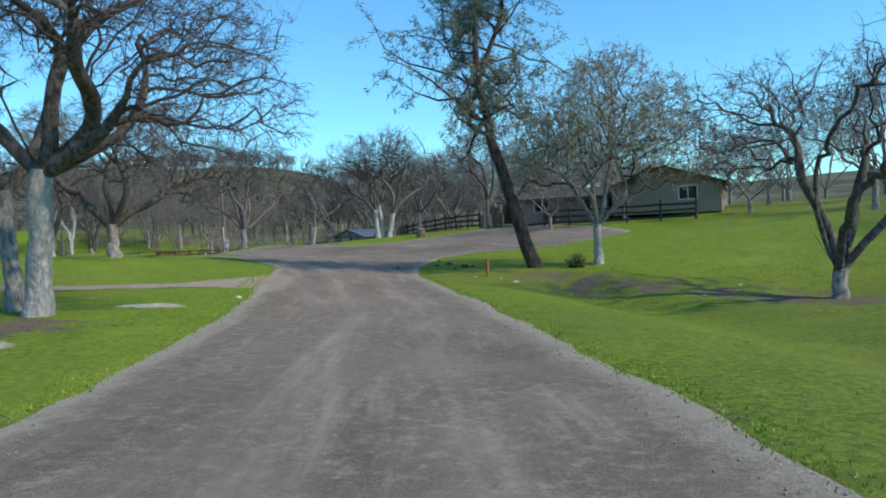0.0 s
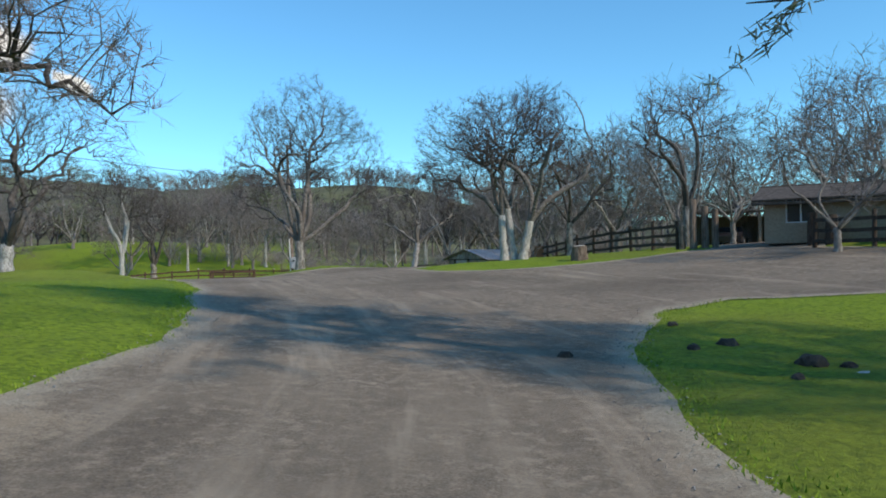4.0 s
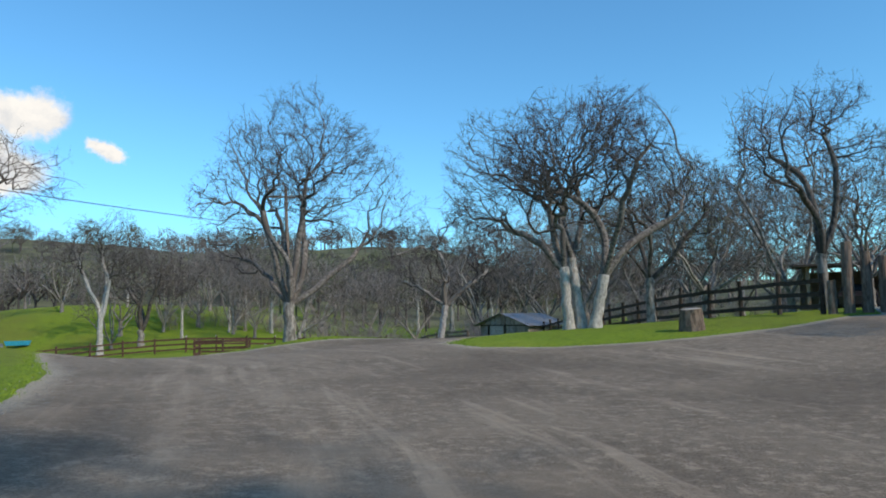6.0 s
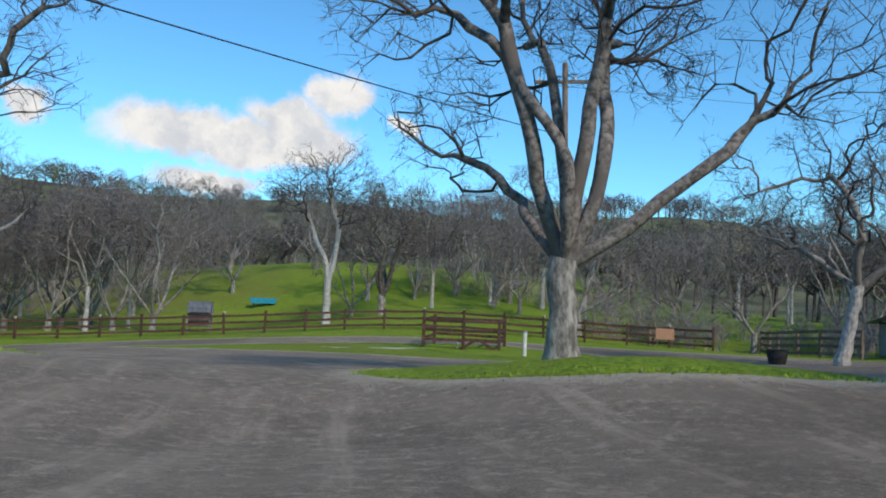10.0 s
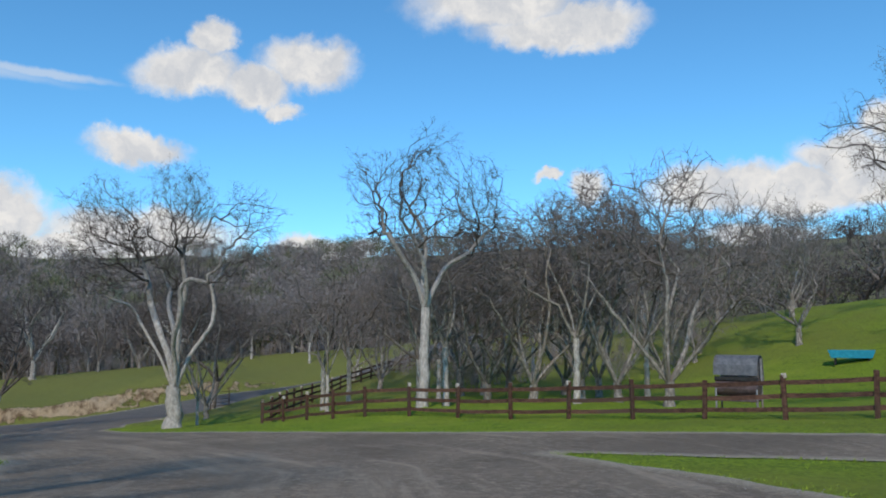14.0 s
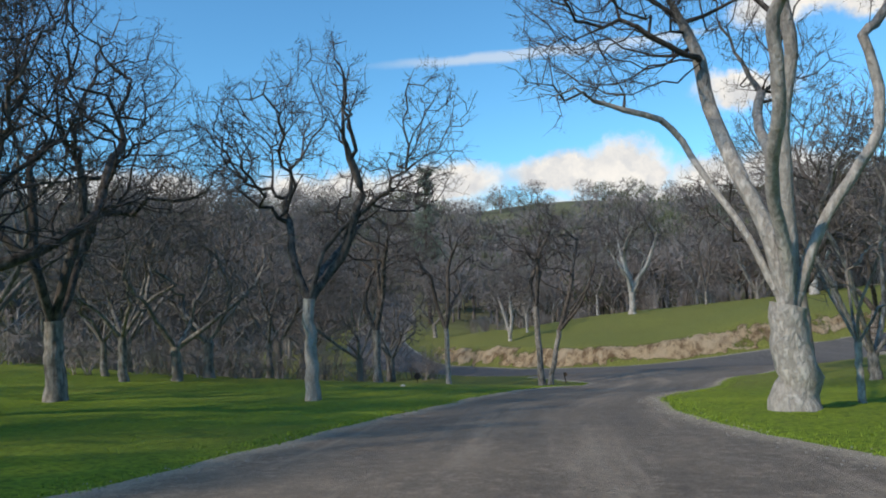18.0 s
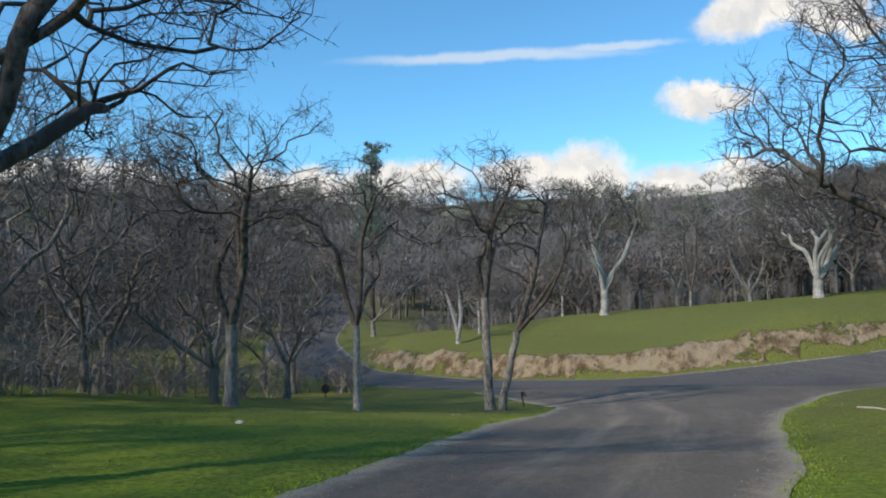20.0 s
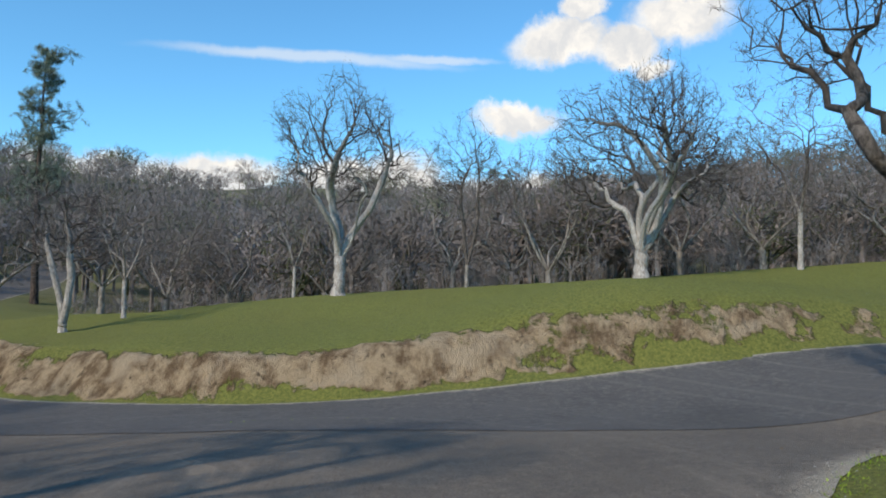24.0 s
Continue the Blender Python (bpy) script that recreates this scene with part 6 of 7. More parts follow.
def feeder():
    root = thing("hay_feeder", -50.5, 93.2, "grey steel livestock feeder with hooded back and brown drum", "feeder", turn=35)
    for x in (-0.7, 0.7):
        part("leg", log_bm(0.035, 0.035, 1.0, (x, -0.35, -0.1), sides=8, rough=0.0), M_GREYSTEEL, root)
        part("leg", log_bm(0.035, 0.035, 2.05, (x, 0.35, -0.1), sides=8, rough=0.0), M_GREYSTEEL, root)
    hood = bmesh.new()
    prof = [(0.5, 1.15), (0.46, 1.75), (0.36, 1.98), (0.18, 2.08), (-0.08, 2.06), (-0.26, 1.96), (-0.36, 1.75), (-0.4, 1.38)]
    rows = [[hood.verts.new((x, y, z)) for y, z in prof] for x in (-0.76, 0.76)]
    for i in range(len(prof) - 1):
        hood.faces.new((rows[0][i], rows[1][i], rows[1][i + 1], rows[0][i + 1]))
    bmesh.ops.solidify(hood, geom=hood.faces[:], thickness=0.03)
    part("hood", hood, M_GREYSTEEL, root, "curved grey sheet hood")
    part("drum", log_bm(0.33, 0.33, 1.46, (-0.73, -0.02, 0.95), (0, 90, 0), 18, 0.0, 1, 1), M_BROWNSTEEL, root, "brown horizontal drum")
    part("band", box_bm((1.5, 0.06, 0.14), (0, -0.3, 1.25), bevel=0.01), M_BLACK, root)
    part("tray", box_bm((1.42, 0.6, 0.08), (0, -0.1, 0.5), bevel=0.01), M_BROWNSTEEL, root)


feeder()


def trough():
    root = thing("stock_trough", -65.6, 115.0, "bright blue plastic stock trough on short legs in the pasture", "trough", turn=40)
    bm = bmesh.new()
    outer = [[bm.verts.new((sx * 1.35 * k, sy * 0.5 * k, z)) for sx, sy in ((-1, -1), (1, -1), (1, 1), (-1, 1))] for k, z in ((0.86, 0.35), (1.0, 0.85), (0.93, 0.85), (0.8, 0.45))]
    for a, b in zip(outer, outer[1:]):
        for i in range(4):
            bm.faces.new((a[i], a[(i + 1) % 4], b[(i + 1) % 4], b[i]))
    bm.faces.new(outer[0][::-1])
    bm.faces.new(outer[-1])
    part("basin", bm, M_BLUE, root)
    for x in (-0.95, 0.95):
        for y in (-0.3, 0.3):
            part("leg", box_bm((0.1, 0.1, 0.5), (x, y, 0.15), bevel=0.01), M_BLACK, root)


trough()


def barrel():
    root = thing("feed_tub", -15.5, 89.9, "black rubber feed tub on the yard's edge", "tub")
    bm = bmesh.new()
    prof = [(0.3, 0.0), (0.36, 0.3), (0.38, 0.55), (0.4, 0.58), (0.36, 0.58), (0.32, 0.2), (0.0, 0.18)]
    n = 18
    rings = [[bm.verts.new((math.cos(2 * math.pi * i / n) * r, math.sin(2 * math.pi * i / n) * r, z)) for i in range(n)] for r, z in prof[:-1]]
    for a, b in zip(rings, rings[1:]):
        for i in range(n):
            bm.faces.new((a[i], a[(i + 1) % n], b[(i + 1) % n], b[i]))
    bm.faces.new(rings[-1])
    bm.faces.new(rings[0][::-1])
    part("tub", bm, M_BLACK, root)
    for s in (-1, 1):
        part("handle", box_bm((0.03, 0.16, 0.05), (s * 0.41, 0, 0.5), bevel=0.008), M_BLACK, root)


barrel()


def notice():
    root = thing("notice_board", -22.6, 101.9, "salmon-coloured board fixed on the rail fence", "board", turn=12)
    part("board", box_bm((1.0, 0.03, 0.62), (0, -0.16, 0.86), bevel=0.008), M_SIGN, root)
    part("batten", box_bm((0.05, 0.04, 1.3), (-0.4, -0.12, 0.6), bevel=0.006), M_OLDWOOD, root)
    part("batten", box_bm((0.05, 0.04, 1.3), (0.4, -0.12, 0.6), bevel=0.006), M_OLDWOOD, root)


notice()


def shed():
    root = thing("shed", -8.6, 104.5, "small weathered open shed with a corrugated metal roof", "shed", turn=-35, z=ground_z(-8.6, 104.5) - 0.05)
    W, D, H = 2.6, 4.6, 1.85
    for x in (-W, W):
        for y in (-2.2, 0.0, 2.2):
            part("post", box_bm((0.16, 0.16, H), (x * 0.95, y, H / 2), bevel=0.012), M_SILVERWOOD, root)
    for k in range(14):
        x = -W + (k + 0.5) * 2 * W / 14
        part("board", box_bm((2 * W / 14 - 0.02, 0.035, H), (x, 2.3, H / 2), bevel=0.004), M_SILVERWOOD, root)
    for k in range(9):
        y = -2.1 + k * 0.52
        part("board", box_bm((0.035, 0.49, H), (W, y, H / 2), bevel=0.004), M_SILVERWOOD, root)
    for k in (0, 1, 7, 8, 9, 10, 11, 12):
        part("board", box_bm((0.38, 0.035, H * 0.95), (-W + 0.2 + k * 0.4, -2.3, H / 2), bevel=0.004), M_SILVERWOOD, root)
    for k in range(9):
        part("board", box_bm((0.035, 0.49, H), (-W, -2.1 + k * 0.52, H / 2), bevel=0.004), M_SILVERWOOD, root)
    for k in range(9):
        x = -2.2 + k * 0.55
        part("gable_board", box_bm((0.5, 0.035, 0.9 - abs(x) * 0.33), (x, -2.42, H + 0.4 - abs(x) * 0.165), bevel=0.004), M_SILVERWOOD, root)
    part("lintel", box_bm((2 * W, 0.12, 0.2), (0, -2.35, H - 0.05), bevel=0.01), M_DARKWOOD, root)
    for s in (-1, 1):
        bm = bmesh.new()
        n, ridge, eave = 40, 2.75, H - 0.05
        rows = []
        for k in range(n + 1):
            y = -2.9 + 5.8 * k / n
            dz = 0.025 * math.cos(k * math.pi)
            rows.append([bm.verts.new((0, y, ridge + dz)), bm.verts.new((s * 1.6, y, (ridge + eave) / 2 + dz - 0.03)), bm.verts.new((s * 3.0, y, eave + dz - 0.1))])
        for a, b in zip(rows, rows[1:]):
            for i in range(2):
                bm.faces.new((a[i], b[i], b[i + 1], a[i + 1]) if s > 0 else (a[i], a[i + 1], b[i + 1], b[i]))
        part("roof_sheet", bm, M_METAL, root, "corrugated metal sheeting, some rust")
    part("window_cover", box_bm((1.5, 0.05, 1.0), (-0.75, -2.36, 1.2), bevel=0.01), M_POST, root, "pale board in the opening")


shed()


def plank_gate():
    root = thing("plank_gate", -2.6, 88.0, "orange-brown close-boarded gate in the rail fence", "gate", turn=-60)
    for k in range(8):
        part("board", box_bm((0.17, 0.03, 1.35), (-0.65 + k * 0.185, -0.2, 0.8), bevel=0.004), M_REDWOOD, root)
    for h in (0.4, 1.2):
        part("ledger", box_bm((1.5, 0.04, 0.12), (0, -0.165, h), bevel=0.006), M_REDWOOD, root)


plank_gate()


def stump():
    root = thing("tree_stump", -0.8, 64.2, "sawn grey tree stump in the grass", "stump")
    part("trunk", log_bm(0.44, 0.33, 0.85, (0, 0, -0.1), (4, -4, 0), 14, 0.03, 8, 5), M_OLDWOOD, root)
    part("cut_face", log_bm(0.3, 0.29, 0.02, (-0.05, -0.05, 0.735), (4, -4, 0), 14, 0.01, 9, 1), M_POST, root, "pale sawn top")


stump()


def gate_posts():
    for k, (x, y, h, r) in enumerate([(4.7, 67.9, 1.25, 0.17), (5.2, 67.7, 2.6, 0.2), (5.75, 67.5, 2.2, 0.19), (6.2, 67.2, 2.0, 0.17), (9.6, 63.4, 1.5, 0.24), (10.3, 63.0, 1.35, 0.3)]):
        root = thing("gate_post", x, y, "upright peeled log gate post" if k < 4 else "stout dark gate post", "post", "gate posts")
        part("log", log_bm(r, r * 0.88, h + 0.3, (0, 0, -0.3), (0, 0, 0), 12, 0.015, 20 + k, 5), M_OLDWOOD if k < 4 else M_DARKWOOD, root)


gate_posts()


def house(x, y, turn, W, D, H, label, name="house"):
    z = ground_z(x, y) - 0.1
    root = thing(name, x, y, label, "house", turn=turn, z=z)
    t = 0.2
    # front wall in pieces round two window openings
    wins = [(-W * 0.28, 1.3), (W * 0.3, 1.3)]
    xs = [-W / 2]
    for wx, ww in wins:
        xs += [wx - ww / 2, wx + ww / 2]
    xs.append(W / 2)
    bm = bmesh.new()
    for i in range(0, len(xs), 2):
        add_box(bm, (xs[i + 1] - xs[i], t, H), ((xs[i] + xs[i + 1]) / 2, -D / 2, H / 2))
    for wx, ww in wins:
        add_box(bm, (ww, t, 0.95), (wx, -D / 2, 0.475))
        add_box(bm, (ww, t, H - 2.05), (wx, -D / 2, (H + 2.05) / 2))
    add_box(bm, (t, D - t, H), (W / 2 - t / 2, 0.0, H / 2))
    # the gable end round its one window
    gx, gy, gw = -W / 2 + t / 2, -D * 0.21, 1.4
    add_box(bm, (t, D / 2 - t / 2 + gy - gw / 2, H), (gx, (-D / 2 + t / 2 + gy - gw / 2) / 2, H / 2))
    add_box(bm, (t, D / 2 - t / 2 - gy - gw / 2, H), (gx, (D / 2 - t / 2 + gy + gw / 2) / 2, H / 2))
    add_box(bm, (t, gw, 1.0), (gx, gy, 0.5))
    add_box(bm, (t, gw, H - 2.05), (gx, gy, (H + 2.05) / 2))
    add_box(bm, (W, t, H), (0, D / 2, H / 2))
    part("wall", bm, M_STUCCO, root)
    end = part("window", box_bm((0.03, gw - 0.02, 1.03), (gx, gy, 1.525), bevel=0.0), M_GLASS, root)
    for dy in (-gw / 2 + 0.03, 0, gw / 2 - 0.03):
        part("frame", box_bm((0.08, 0.06, 1.05), (gx - 0.08, gy + dy, 1.525), bevel=0.006), M_WHITE, end)
    for dz in (1.02, 2.03):
        part("frame", box_bm((0.085, gw, 0.06), (gx - 0.085, gy, dz), bevel=0.006), M_WHITE, end)
    for wx, ww in wins:
        win = part("window", box_bm((ww - 0.02, 0.03, 1.08), (wx, -D / 2 + 0.04, 1.5), bevel=0.0), M_GLASS, root)
        for dx in (-ww / 2 + 0.03, 0, ww / 2 - 0.03):
            part("frame", box_bm((0.06, 0.08, 1.1), (wx + dx, -D / 2 - 0.02, 1.5), bevel=0.006), M_WHITE, win)
        for dz in (0.97, 2.03):
            part("frame", box_bm((ww, 0.085, 0.06), (wx, -D / 2 - 0.025, dz), bevel=0.006), M_WHITE, win)
    for s in (-1, 1):
        roof = bmesh.new()
        rise = D * 0.16
        a = math.degrees(math.atan2(rise, D / 2))
        add_box(roof, (W + 1.0, math.hypot(D / 2, rise) + 0.7, 0.12), (0, s * (D / 4 + 0.22), H + rise / 2 - 0.02), (-s * a, 0, 0), 0.02)
        part("roof", roof, M_SHINGLE, root)
    for s in (-1, 1):
        g = bmesh.new()
        vs = [g.verts.new((s * (W / 2 - 0.05), yy, zz)) for yy, zz in ((-D / 2, H), (D / 2, H), (0, H + D * 0.15))]
        g.faces.new(vs)
        bmesh.ops.solidify(g, geom=g.faces[:], thickness=0.1 * s)
        part("gable", g, M_STUCCO, root)
    for s in (-1, 1):
        part("gutter", box_bm((W + 1.0, 0.12, 0.14), (0, s * (D / 2 + 0.5), H - 0.28), bevel=0.02), M_WHITE if s > 0 else M_SHINGLE, root)
    part("downpipe", box_bm((0.08, 0.08, H - 0.3), (W / 2 - 0.15, -D / 2 - 0.16, H / 2 - 0.15), bevel=0.015), M_WHITE, root)
    return root


def glass_material():
    m, nt, b = material("window_glass", 0.06, spec=0.6)
    b.inputs["Base Color"].default_value = (0.03, 0.035, 0.04, 1)
    return m


M_GLASS = glass_material()
house(20.2, 63.2, 65.4, 11.0, 7.9, 2.3, "single-storey tan house with a shallow dark roof behind the fence")
house(12.0, 65.1, -24.6, 7.2, 3.6, 2.15, "low brown side wing with a dark roof beside the tan house")


def carport():
    x, y = 12.5, 82.0
    root = thing("carport", x, y, "open timber carport with a dark flat roof", "carport", turn=-15)
    for px in (-4.2, 0, 4.2):
        for py in (-2.4, 2.4):
            part("post", box_bm((0.2, 0.2, 2.3), (px, py, 1.15), bevel=0.02), M_STUCCO, root)
    part("roof", box_bm((9.8, 6.0, 0.16), (0, 0, 2.42), (2, 0, 0), 0.03), M_SHINGLE, root)
    part("back_wall", box_bm((9.0, 0.16, 2.2), (0, 2.75, 1.1), bevel=0.01), M_STUCCO, root)


carport()


def parked_car(x, y, turn, label):
    root = thing("parked_car", x, y, label, "car", "cars under the carport", turn=turn)
    bm = bmesh.new()
    prof = [(-2.2, 0.35), (-2.25, 0.75), (-1.9, 0.95), (-1.1, 1.0), (-0.5, 1.4), (0.9, 1.42), (1.6, 1.02), (2.15, 0.95), (2.25, 0.6), (2.2, 0.35)]
    a = [[bm.verts.new((px, s * (0.86 if pz < 1.1 else 0.68), pz)) for px, pz in prof] for s in (-1, 1)]
    n = len(prof)
    for i in range(n):
        j = (i + 1) % n
        bm.faces.new((a[0][i], a[0][j], a[1][j], a[1][i]))
    bm.faces.new(a[0][::-1])
    bm.faces.new(a[1])
    part("body", bm, M_CAR, root)
    for px in (-1.4, 1.4):
        for s in (-1, 1):
            w = part("wheel", log_bm(0.33, 0.33, 0.22, (px, s * 0.86 - 0.11, 0.33), (-90, 0, 0), 16, 0.0, 1, 1), M_BLACK, root)
            part("rim", log_bm(0.19, 0.19, 0.24, (px, s * 0.86 - 0.12, 0.33), (-90, 0, 0), 12, 0.0, 1, 1), M_METAL, w)
    part("windscreen", box_bm((0.03, 1.2, 0.42), (-0.84, 0, 1.22), (0, 52, 0), 0.0), M_GLASS, root)


M_CAR = two_scale("dark_car_paint", (0.02, 0.018, 0.02), (0.035, 0.03, 0.032), (0.03, 0.026, 0.026), 0.5, 3.0, 0.35, 0.0, spec=0.5)
parked_car(10.4, 81.2, 70, "dark saloon car parked under the carport")
parked_car(14.4, 80.0, 70, "dark low car parked under the carport")

# ---- small things by the roads ----


def stake(x, y, h, label):
    root = thing("marker_stake", x, y, label, "stake")
    part("stake", box_bm((0.1, 0.1, h + 0.3), (0, 0, h / 2 - 0.15), (1, 1, 20), 0.012), M_REDWOOD, root)


stake(1.5, 32.9, 0.78, "short red-brown timber stake in the verge")


def reflector(x, y):
    root = thing("road_marker", x, y, "low dark marker post with a small plate at the junction", "marker", turn=70)
    part("post", box_bm((0.05, 0.05, 0.75), (0, 0, 0.3), (6, -8, 0), 0.006), M_DARKWOOD, root)
    part("plate", box_bm((0.24, 0.03, 0.2), (0.06, -0.05, 0.62), (6, -8, 0), 0.006), M_DARKWOOD, root)


reflector(-95.9, 60.9)


def low_sign(x, y):
    root = thing("low_sign", x, y, "small dark round plate on a short thin stake in the grass", "sign", turn=-60)
    part("stake", log_bm(0.03, 0.025, 0.5, (0, 0, -0.1), sides=8, rough=0.0), M_DARKWOOD, root)
    part("plate", log_bm(0.23, 0.23, 0.03, (0, 0.03, 0.52), (90, 12, 0), 16, 0.0, 1, 1), M_BLACK, root)


low_sign(-98.4, 49.6)


def fallen_branch(x, y, turn):
    root = thing("fallen_branch", x, y, "pale dead branch lying in the grass", "branch", turn=turn)
    line = np.array([[-0.8, 0, 0.07], [-0.3, 0.14, 0.08], [0.2, 0.02, 0.07], [0.7, 0.2, 0.06]])
    v, f = tubes([(line, np.array([0.03, 0.028, 0.022, 0.012]))], 7)
    child("stem", link("stem", v, f, M_POST, True), root)
    fork = np.array([[0.2, 0.02, 0.07], [0.45, -0.2, 0.12], [0.6, -0.38, 0.1]])
    v, f = tubes([(fork, np.array([0.025, 0.018, 0.01]))], 5)
    child("fork", link("fork", v, f, M_POST, True), root)


fallen_branch(-89.2, 73.4, 60)


def iron_gate(x, y):
    root = thing("iron_gate", x, y, "dark tubular iron gate standing open beside the road", "gate", turn=-62)
    for px in (-0.9, 0.9):
        part("upright", log_bm(0.045, 0.045, 1.7, (px, 0, -0.1), sides=8, rough=0.0), M_DARKWOOD, root)
    for h in (0.3, 0.6, 0.9, 1.2, 1.5):
        part("bar", log_bm(0.022, 0.022, 1.8, (-0.9, 0, h), (0, 90, 0), 6, 0.0, 1, 1), M_DARKWOOD, root)


iron_gate(-97.6, 77.6)


def rock_mesh(seed, mat, flat=0.7):
    r = random.Random(seed)
    bm = bmesh.new()
    bmesh.ops.create_icosphere(bm, subdivisions=2, radius=1.0)
    for v in bm.verts:
        v.co *= 1 + 0.3 * (noise.noise(v.co * 1.3 + Vector((seed, 0, 0)))) + r.uniform(-0.05, 0.05)
        v.co.z *= flat
    return mesh_of("rock", bm, mat)


ROCKS = [rock_mesh(s, M_ROCK) for s in range(3)]
CLODS = [rock_mesh(s + 5, M_CLOD, 0.8) for s in range(2)]


def rocks():
    r = random.Random(5)
    spots = [(1.3, 37.5, 0.16), (1.0, 33.0, 0.11), (2.0, 32.4, 0.14), (2.5, 31.8, 0.16), (2.9, 31.6, 0.1), (3.6, 30.9, 0.15), (4.4, 30.2, 0.18), (5.1, 29.2, 0.14), (6.0, 28.2, 0.14), (8.6, 27.4, 0.15), (10.5, 28.8, 0.12), (-6.9, 24.1, 0.14), (-79.6, 59.2, 0.16), (-88.5, 60.8, 0.13), (-90.4, 60.2, 0.09)]
    for x, y, s in spots:
        ob = new("rock", ROCKS[r.randrange(3)])
        ob.matrix_basis = pose(x, y, ground_z(x, y) + s * 0.2, 0, 0, r.uniform(0, 360)) @ Matrix.Diagonal((s * 0.85, s * 0.65, s * 0.5, 1))
        tagged(ob, "pale rounded rock lying on the verge", "rock", "pale rocks on the verge")
    for x, y, s in [(-2.4, 38.6, 0.09), (-0.4, 39.5, 0.11), (0.2, 39.9, 0.14), (0.9, 38.2, 0.16), (1.3, 38.0, 0.1), (-0.2, 42.5, 0.1), (0.4, 37.2, 0.09), (2.8, 40.2, 0.08), (6.0, 35.0, 0.12), (5.7, 35.2, 0.2)]:
        ob = new("clod", CLODS[r.randrange(2)])
        ob.matrix_basis = pose(x, y, ground_z(x, y) + s * 0.4, 0, 0, r.uniform(0, 360)) @ Matrix.Diagonal((s * 1.3, s, s, 1))
        tagged(ob, "dark clod of earth on the verge", "clod", "dark clods on the verge")


rocks()


# ---- grass blades, leaves and loose gravel ----
ROUTE = [(-1.6, 0), (-1.6, 20), (-4.5, 36), (-11, 56), (-18, 66), (-28, 74), (-43, 77), (-63, 71), (-90, 69)]


def scatter(rng, count, reach, lo, hi, dist):
    """Places near the route where dist lies between lo and hi."""
    got = []
    have = 0
    while have < count:
        x, y = rng.uniform(-112, 16, 60000), rng.uniform(-2, 100, 60000)
        near = seg_dist(x, y, ROUTE)
        d = dist(x, y)
        keep = (near < reach * np.sqrt(rng.uniform(0.02, 1, len(x)))) & (d > lo) & (d < hi)
        got.append(np.stack([x[keep], y[keep]], -1))
        have += keep.sum()
    return np.concatenate(got)[:count]


def any_road(x, y):
    return np.minimum(np.minimum(lot_d(x, y), asphalt_d(x, y)), track_d(x, y))


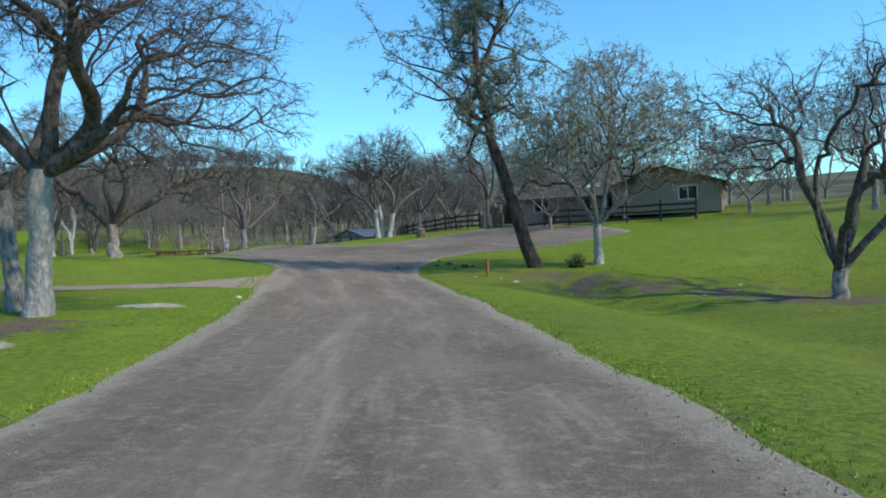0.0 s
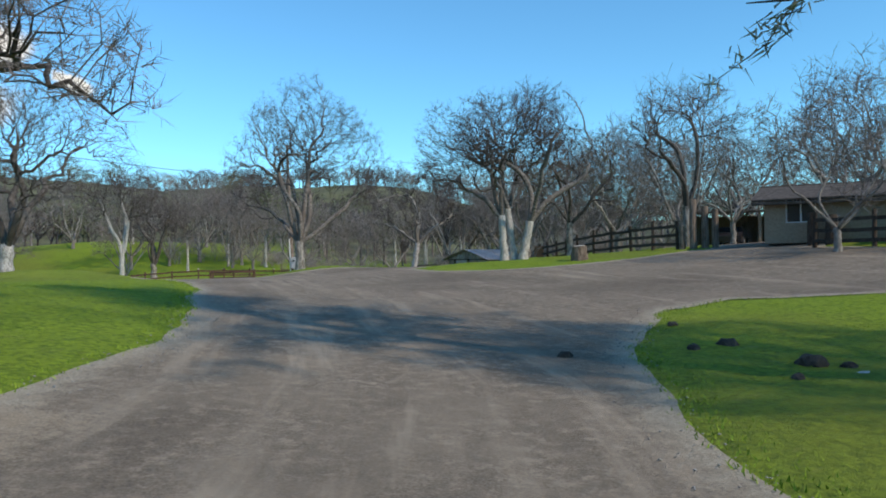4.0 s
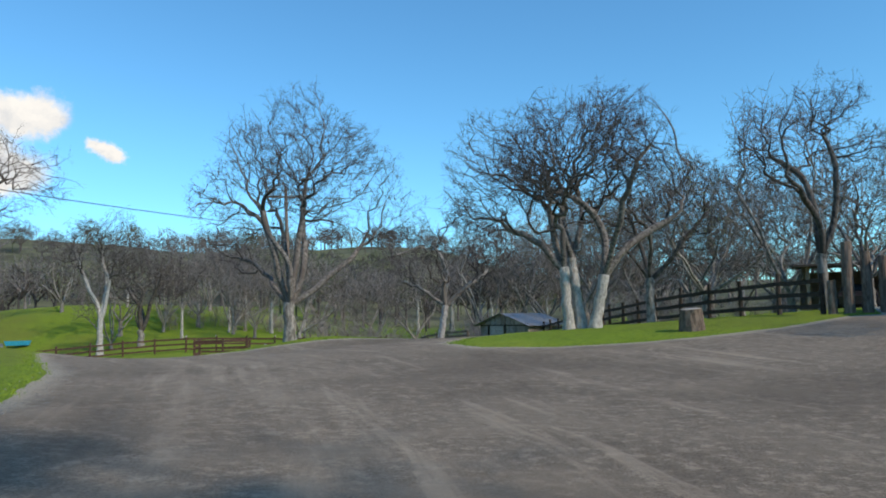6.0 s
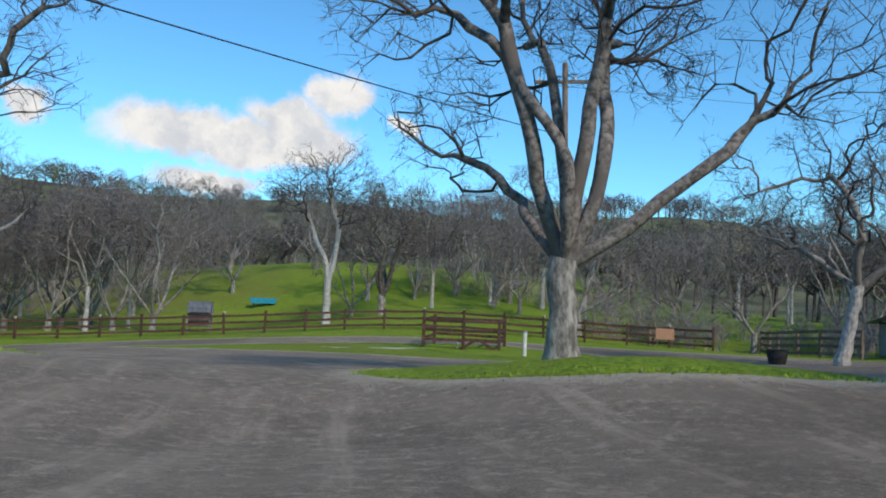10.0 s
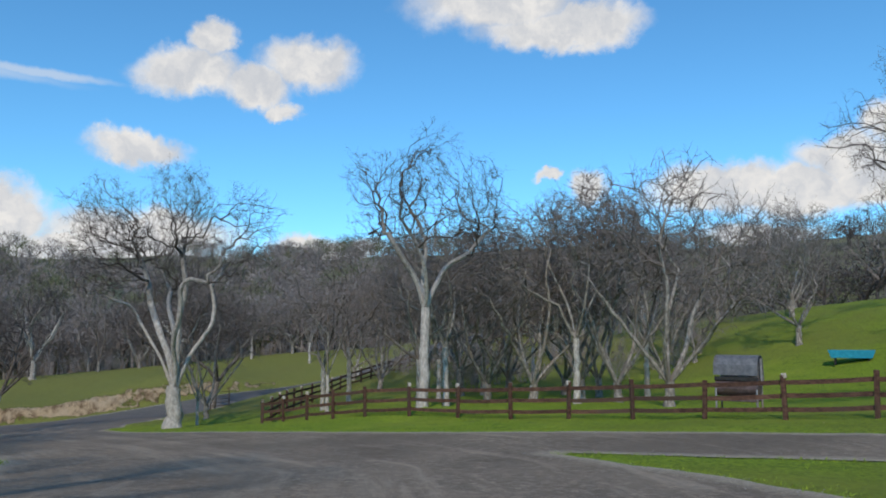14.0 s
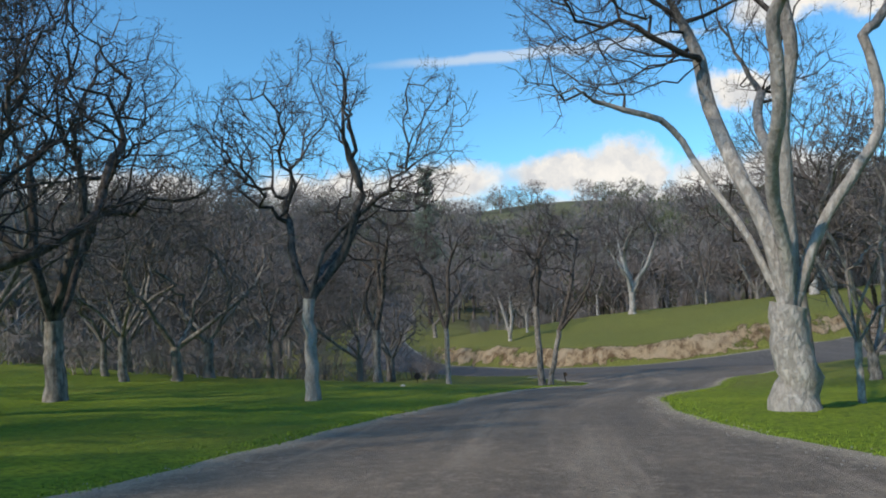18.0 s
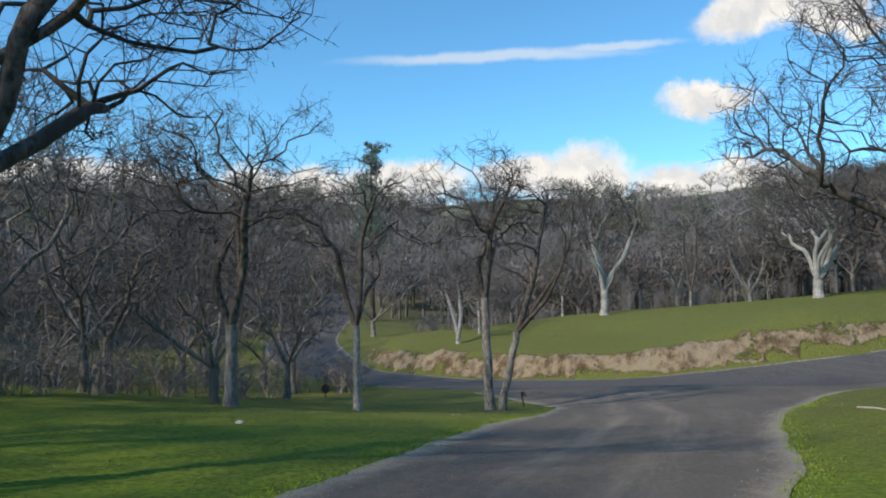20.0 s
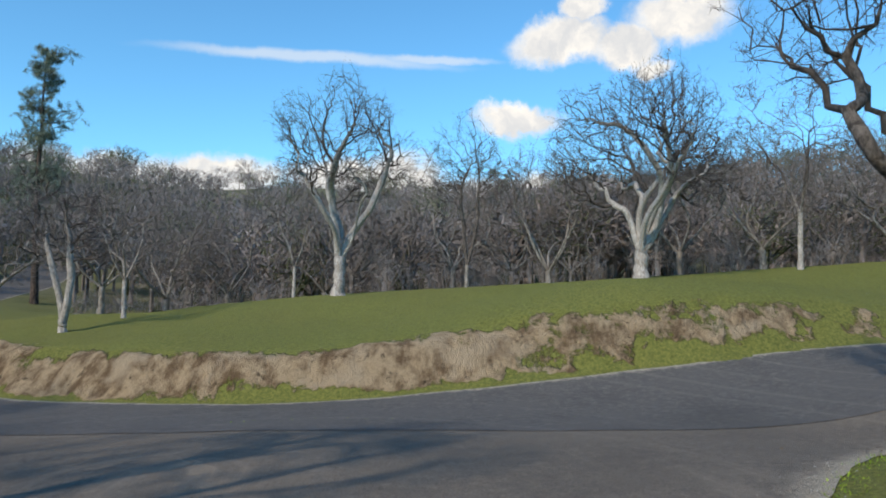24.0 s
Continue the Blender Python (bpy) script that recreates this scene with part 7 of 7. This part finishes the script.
def grass():
    rng = np.random.default_rng(21)
    p = np.concatenate([scatter(rng, 90000, 26, 0.0, 40, any_road), scatter(rng, 30000, 20, -0.12, 0.6, lot_d)])
    n = len(p)
    z = land(p[:, 0], p[:, 1]) + 0.02
    h = rng.uniform(0.025, 0.06, n) * (1 + 0.5 * wobble(p[:, 0], p[:, 1], 0.5, 14.0))
    a = rng.uniform(0, 2 * math.pi, n)
    w = rng.uniform(0.006, 0.014, n)
    bx, by = np.cos(a) * w, np.sin(a) * w
    lx, ly = rng.normal(size=n) * h * 0.5, rng.normal(size=n) * h * 0.5
    v = np.stack([np.stack([p[:, 0] - bx, p[:, 1] - by, z], -1), np.stack([p[:, 0] + bx, p[:, 1] + by, z], -1), np.stack([p[:, 0] + lx, p[:, 1] + ly, z + h], -1)], 1).reshape(-1, 3)
    tagged(new("grass", link("grass", v, np.arange(3 * n).reshape(-1, 3), M_BLADE)), "short bright green spring grass blades", "grass", kind="stuff")


def leaves():
    rng = np.random.default_rng(22)
    hubs = [(4.5, 32, 2.4, 900), (7.5, 29.6, 3.0, 1600), (12, 26, 3.2, 1100), (-10.4, 17.2, 2.6, 1500), (-94.2, 60.3, 1.6, 500), (-103.5, 77.3, 2.2, 600), (-16.9, 71.0, 2.0, 400)]
    v = []
    for hx, hy, r, c in hubs:
        p = rng.normal(size=(c, 2)) * r * 0.6 + (hx, hy)
        z = land(p[:, 0], p[:, 1]) + 0.025
        for (x, y), zz in zip(p, z):
            a, b = rng.normal(size=3) * 0.045, rng.normal(size=3) * 0.03
            a[2], b[2] = abs(a[2]) * 0.3, abs(b[2]) * 0.2
            c0 = np.array([x, y, zz])
            v += [c0, c0 + a, c0 + a + b, c0 + b]
    v = np.array(v)
    tagged(new("fallen_leaves", link("fallen_leaves", v, np.arange(len(v)).reshape(-1, 4), M_LEAF)), "brown fallen oak leaves in the hollows", "leaves", kind="stuff")


def gravel():
    rng = np.random.default_rng(23)
    p = scatter(rng, 6000, 14, -0.7, 0.2, lot_d)
    n = len(p)
    z = land(p[:, 0], p[:, 1]) + 0.03
    s = rng.uniform(0.006, 0.02, n)
    form = np.array([(1, 0, 0), (-1, 0, 0), (0, 1, 0), (0, -1, 0), (0, 0, 0.7), (0, 0, -0.5)])
    tri = np.array([(0, 2, 4), (2, 1, 4), (1, 3, 4), (3, 0, 4), (2, 0, 5), (1, 2, 5), (3, 1, 5), (0, 3, 5)])
    v = form[None] * s[:, None, None] * rng.uniform(0.7, 1.3, (n, 6, 1)) + np.c_[p, z][:, None]
    f = tri[None] + 6 * np.arange(n)[:, None, None]
    tagged(new("loose_gravel", link("loose_gravel", v.reshape(-1, 3), f.reshape(-1, 3), M_STONE)), "loose grey gravel along the lane's edges", "gravel", kind="stuff")


M_STONE = two_scale("loose_stone", (0.16, 0.15, 0.145), (0.38, 0.36, 0.34), (0.26, 0.24, 0.22), 0.8, 25.0, 0.9)
grass()
leaves()
gravel()
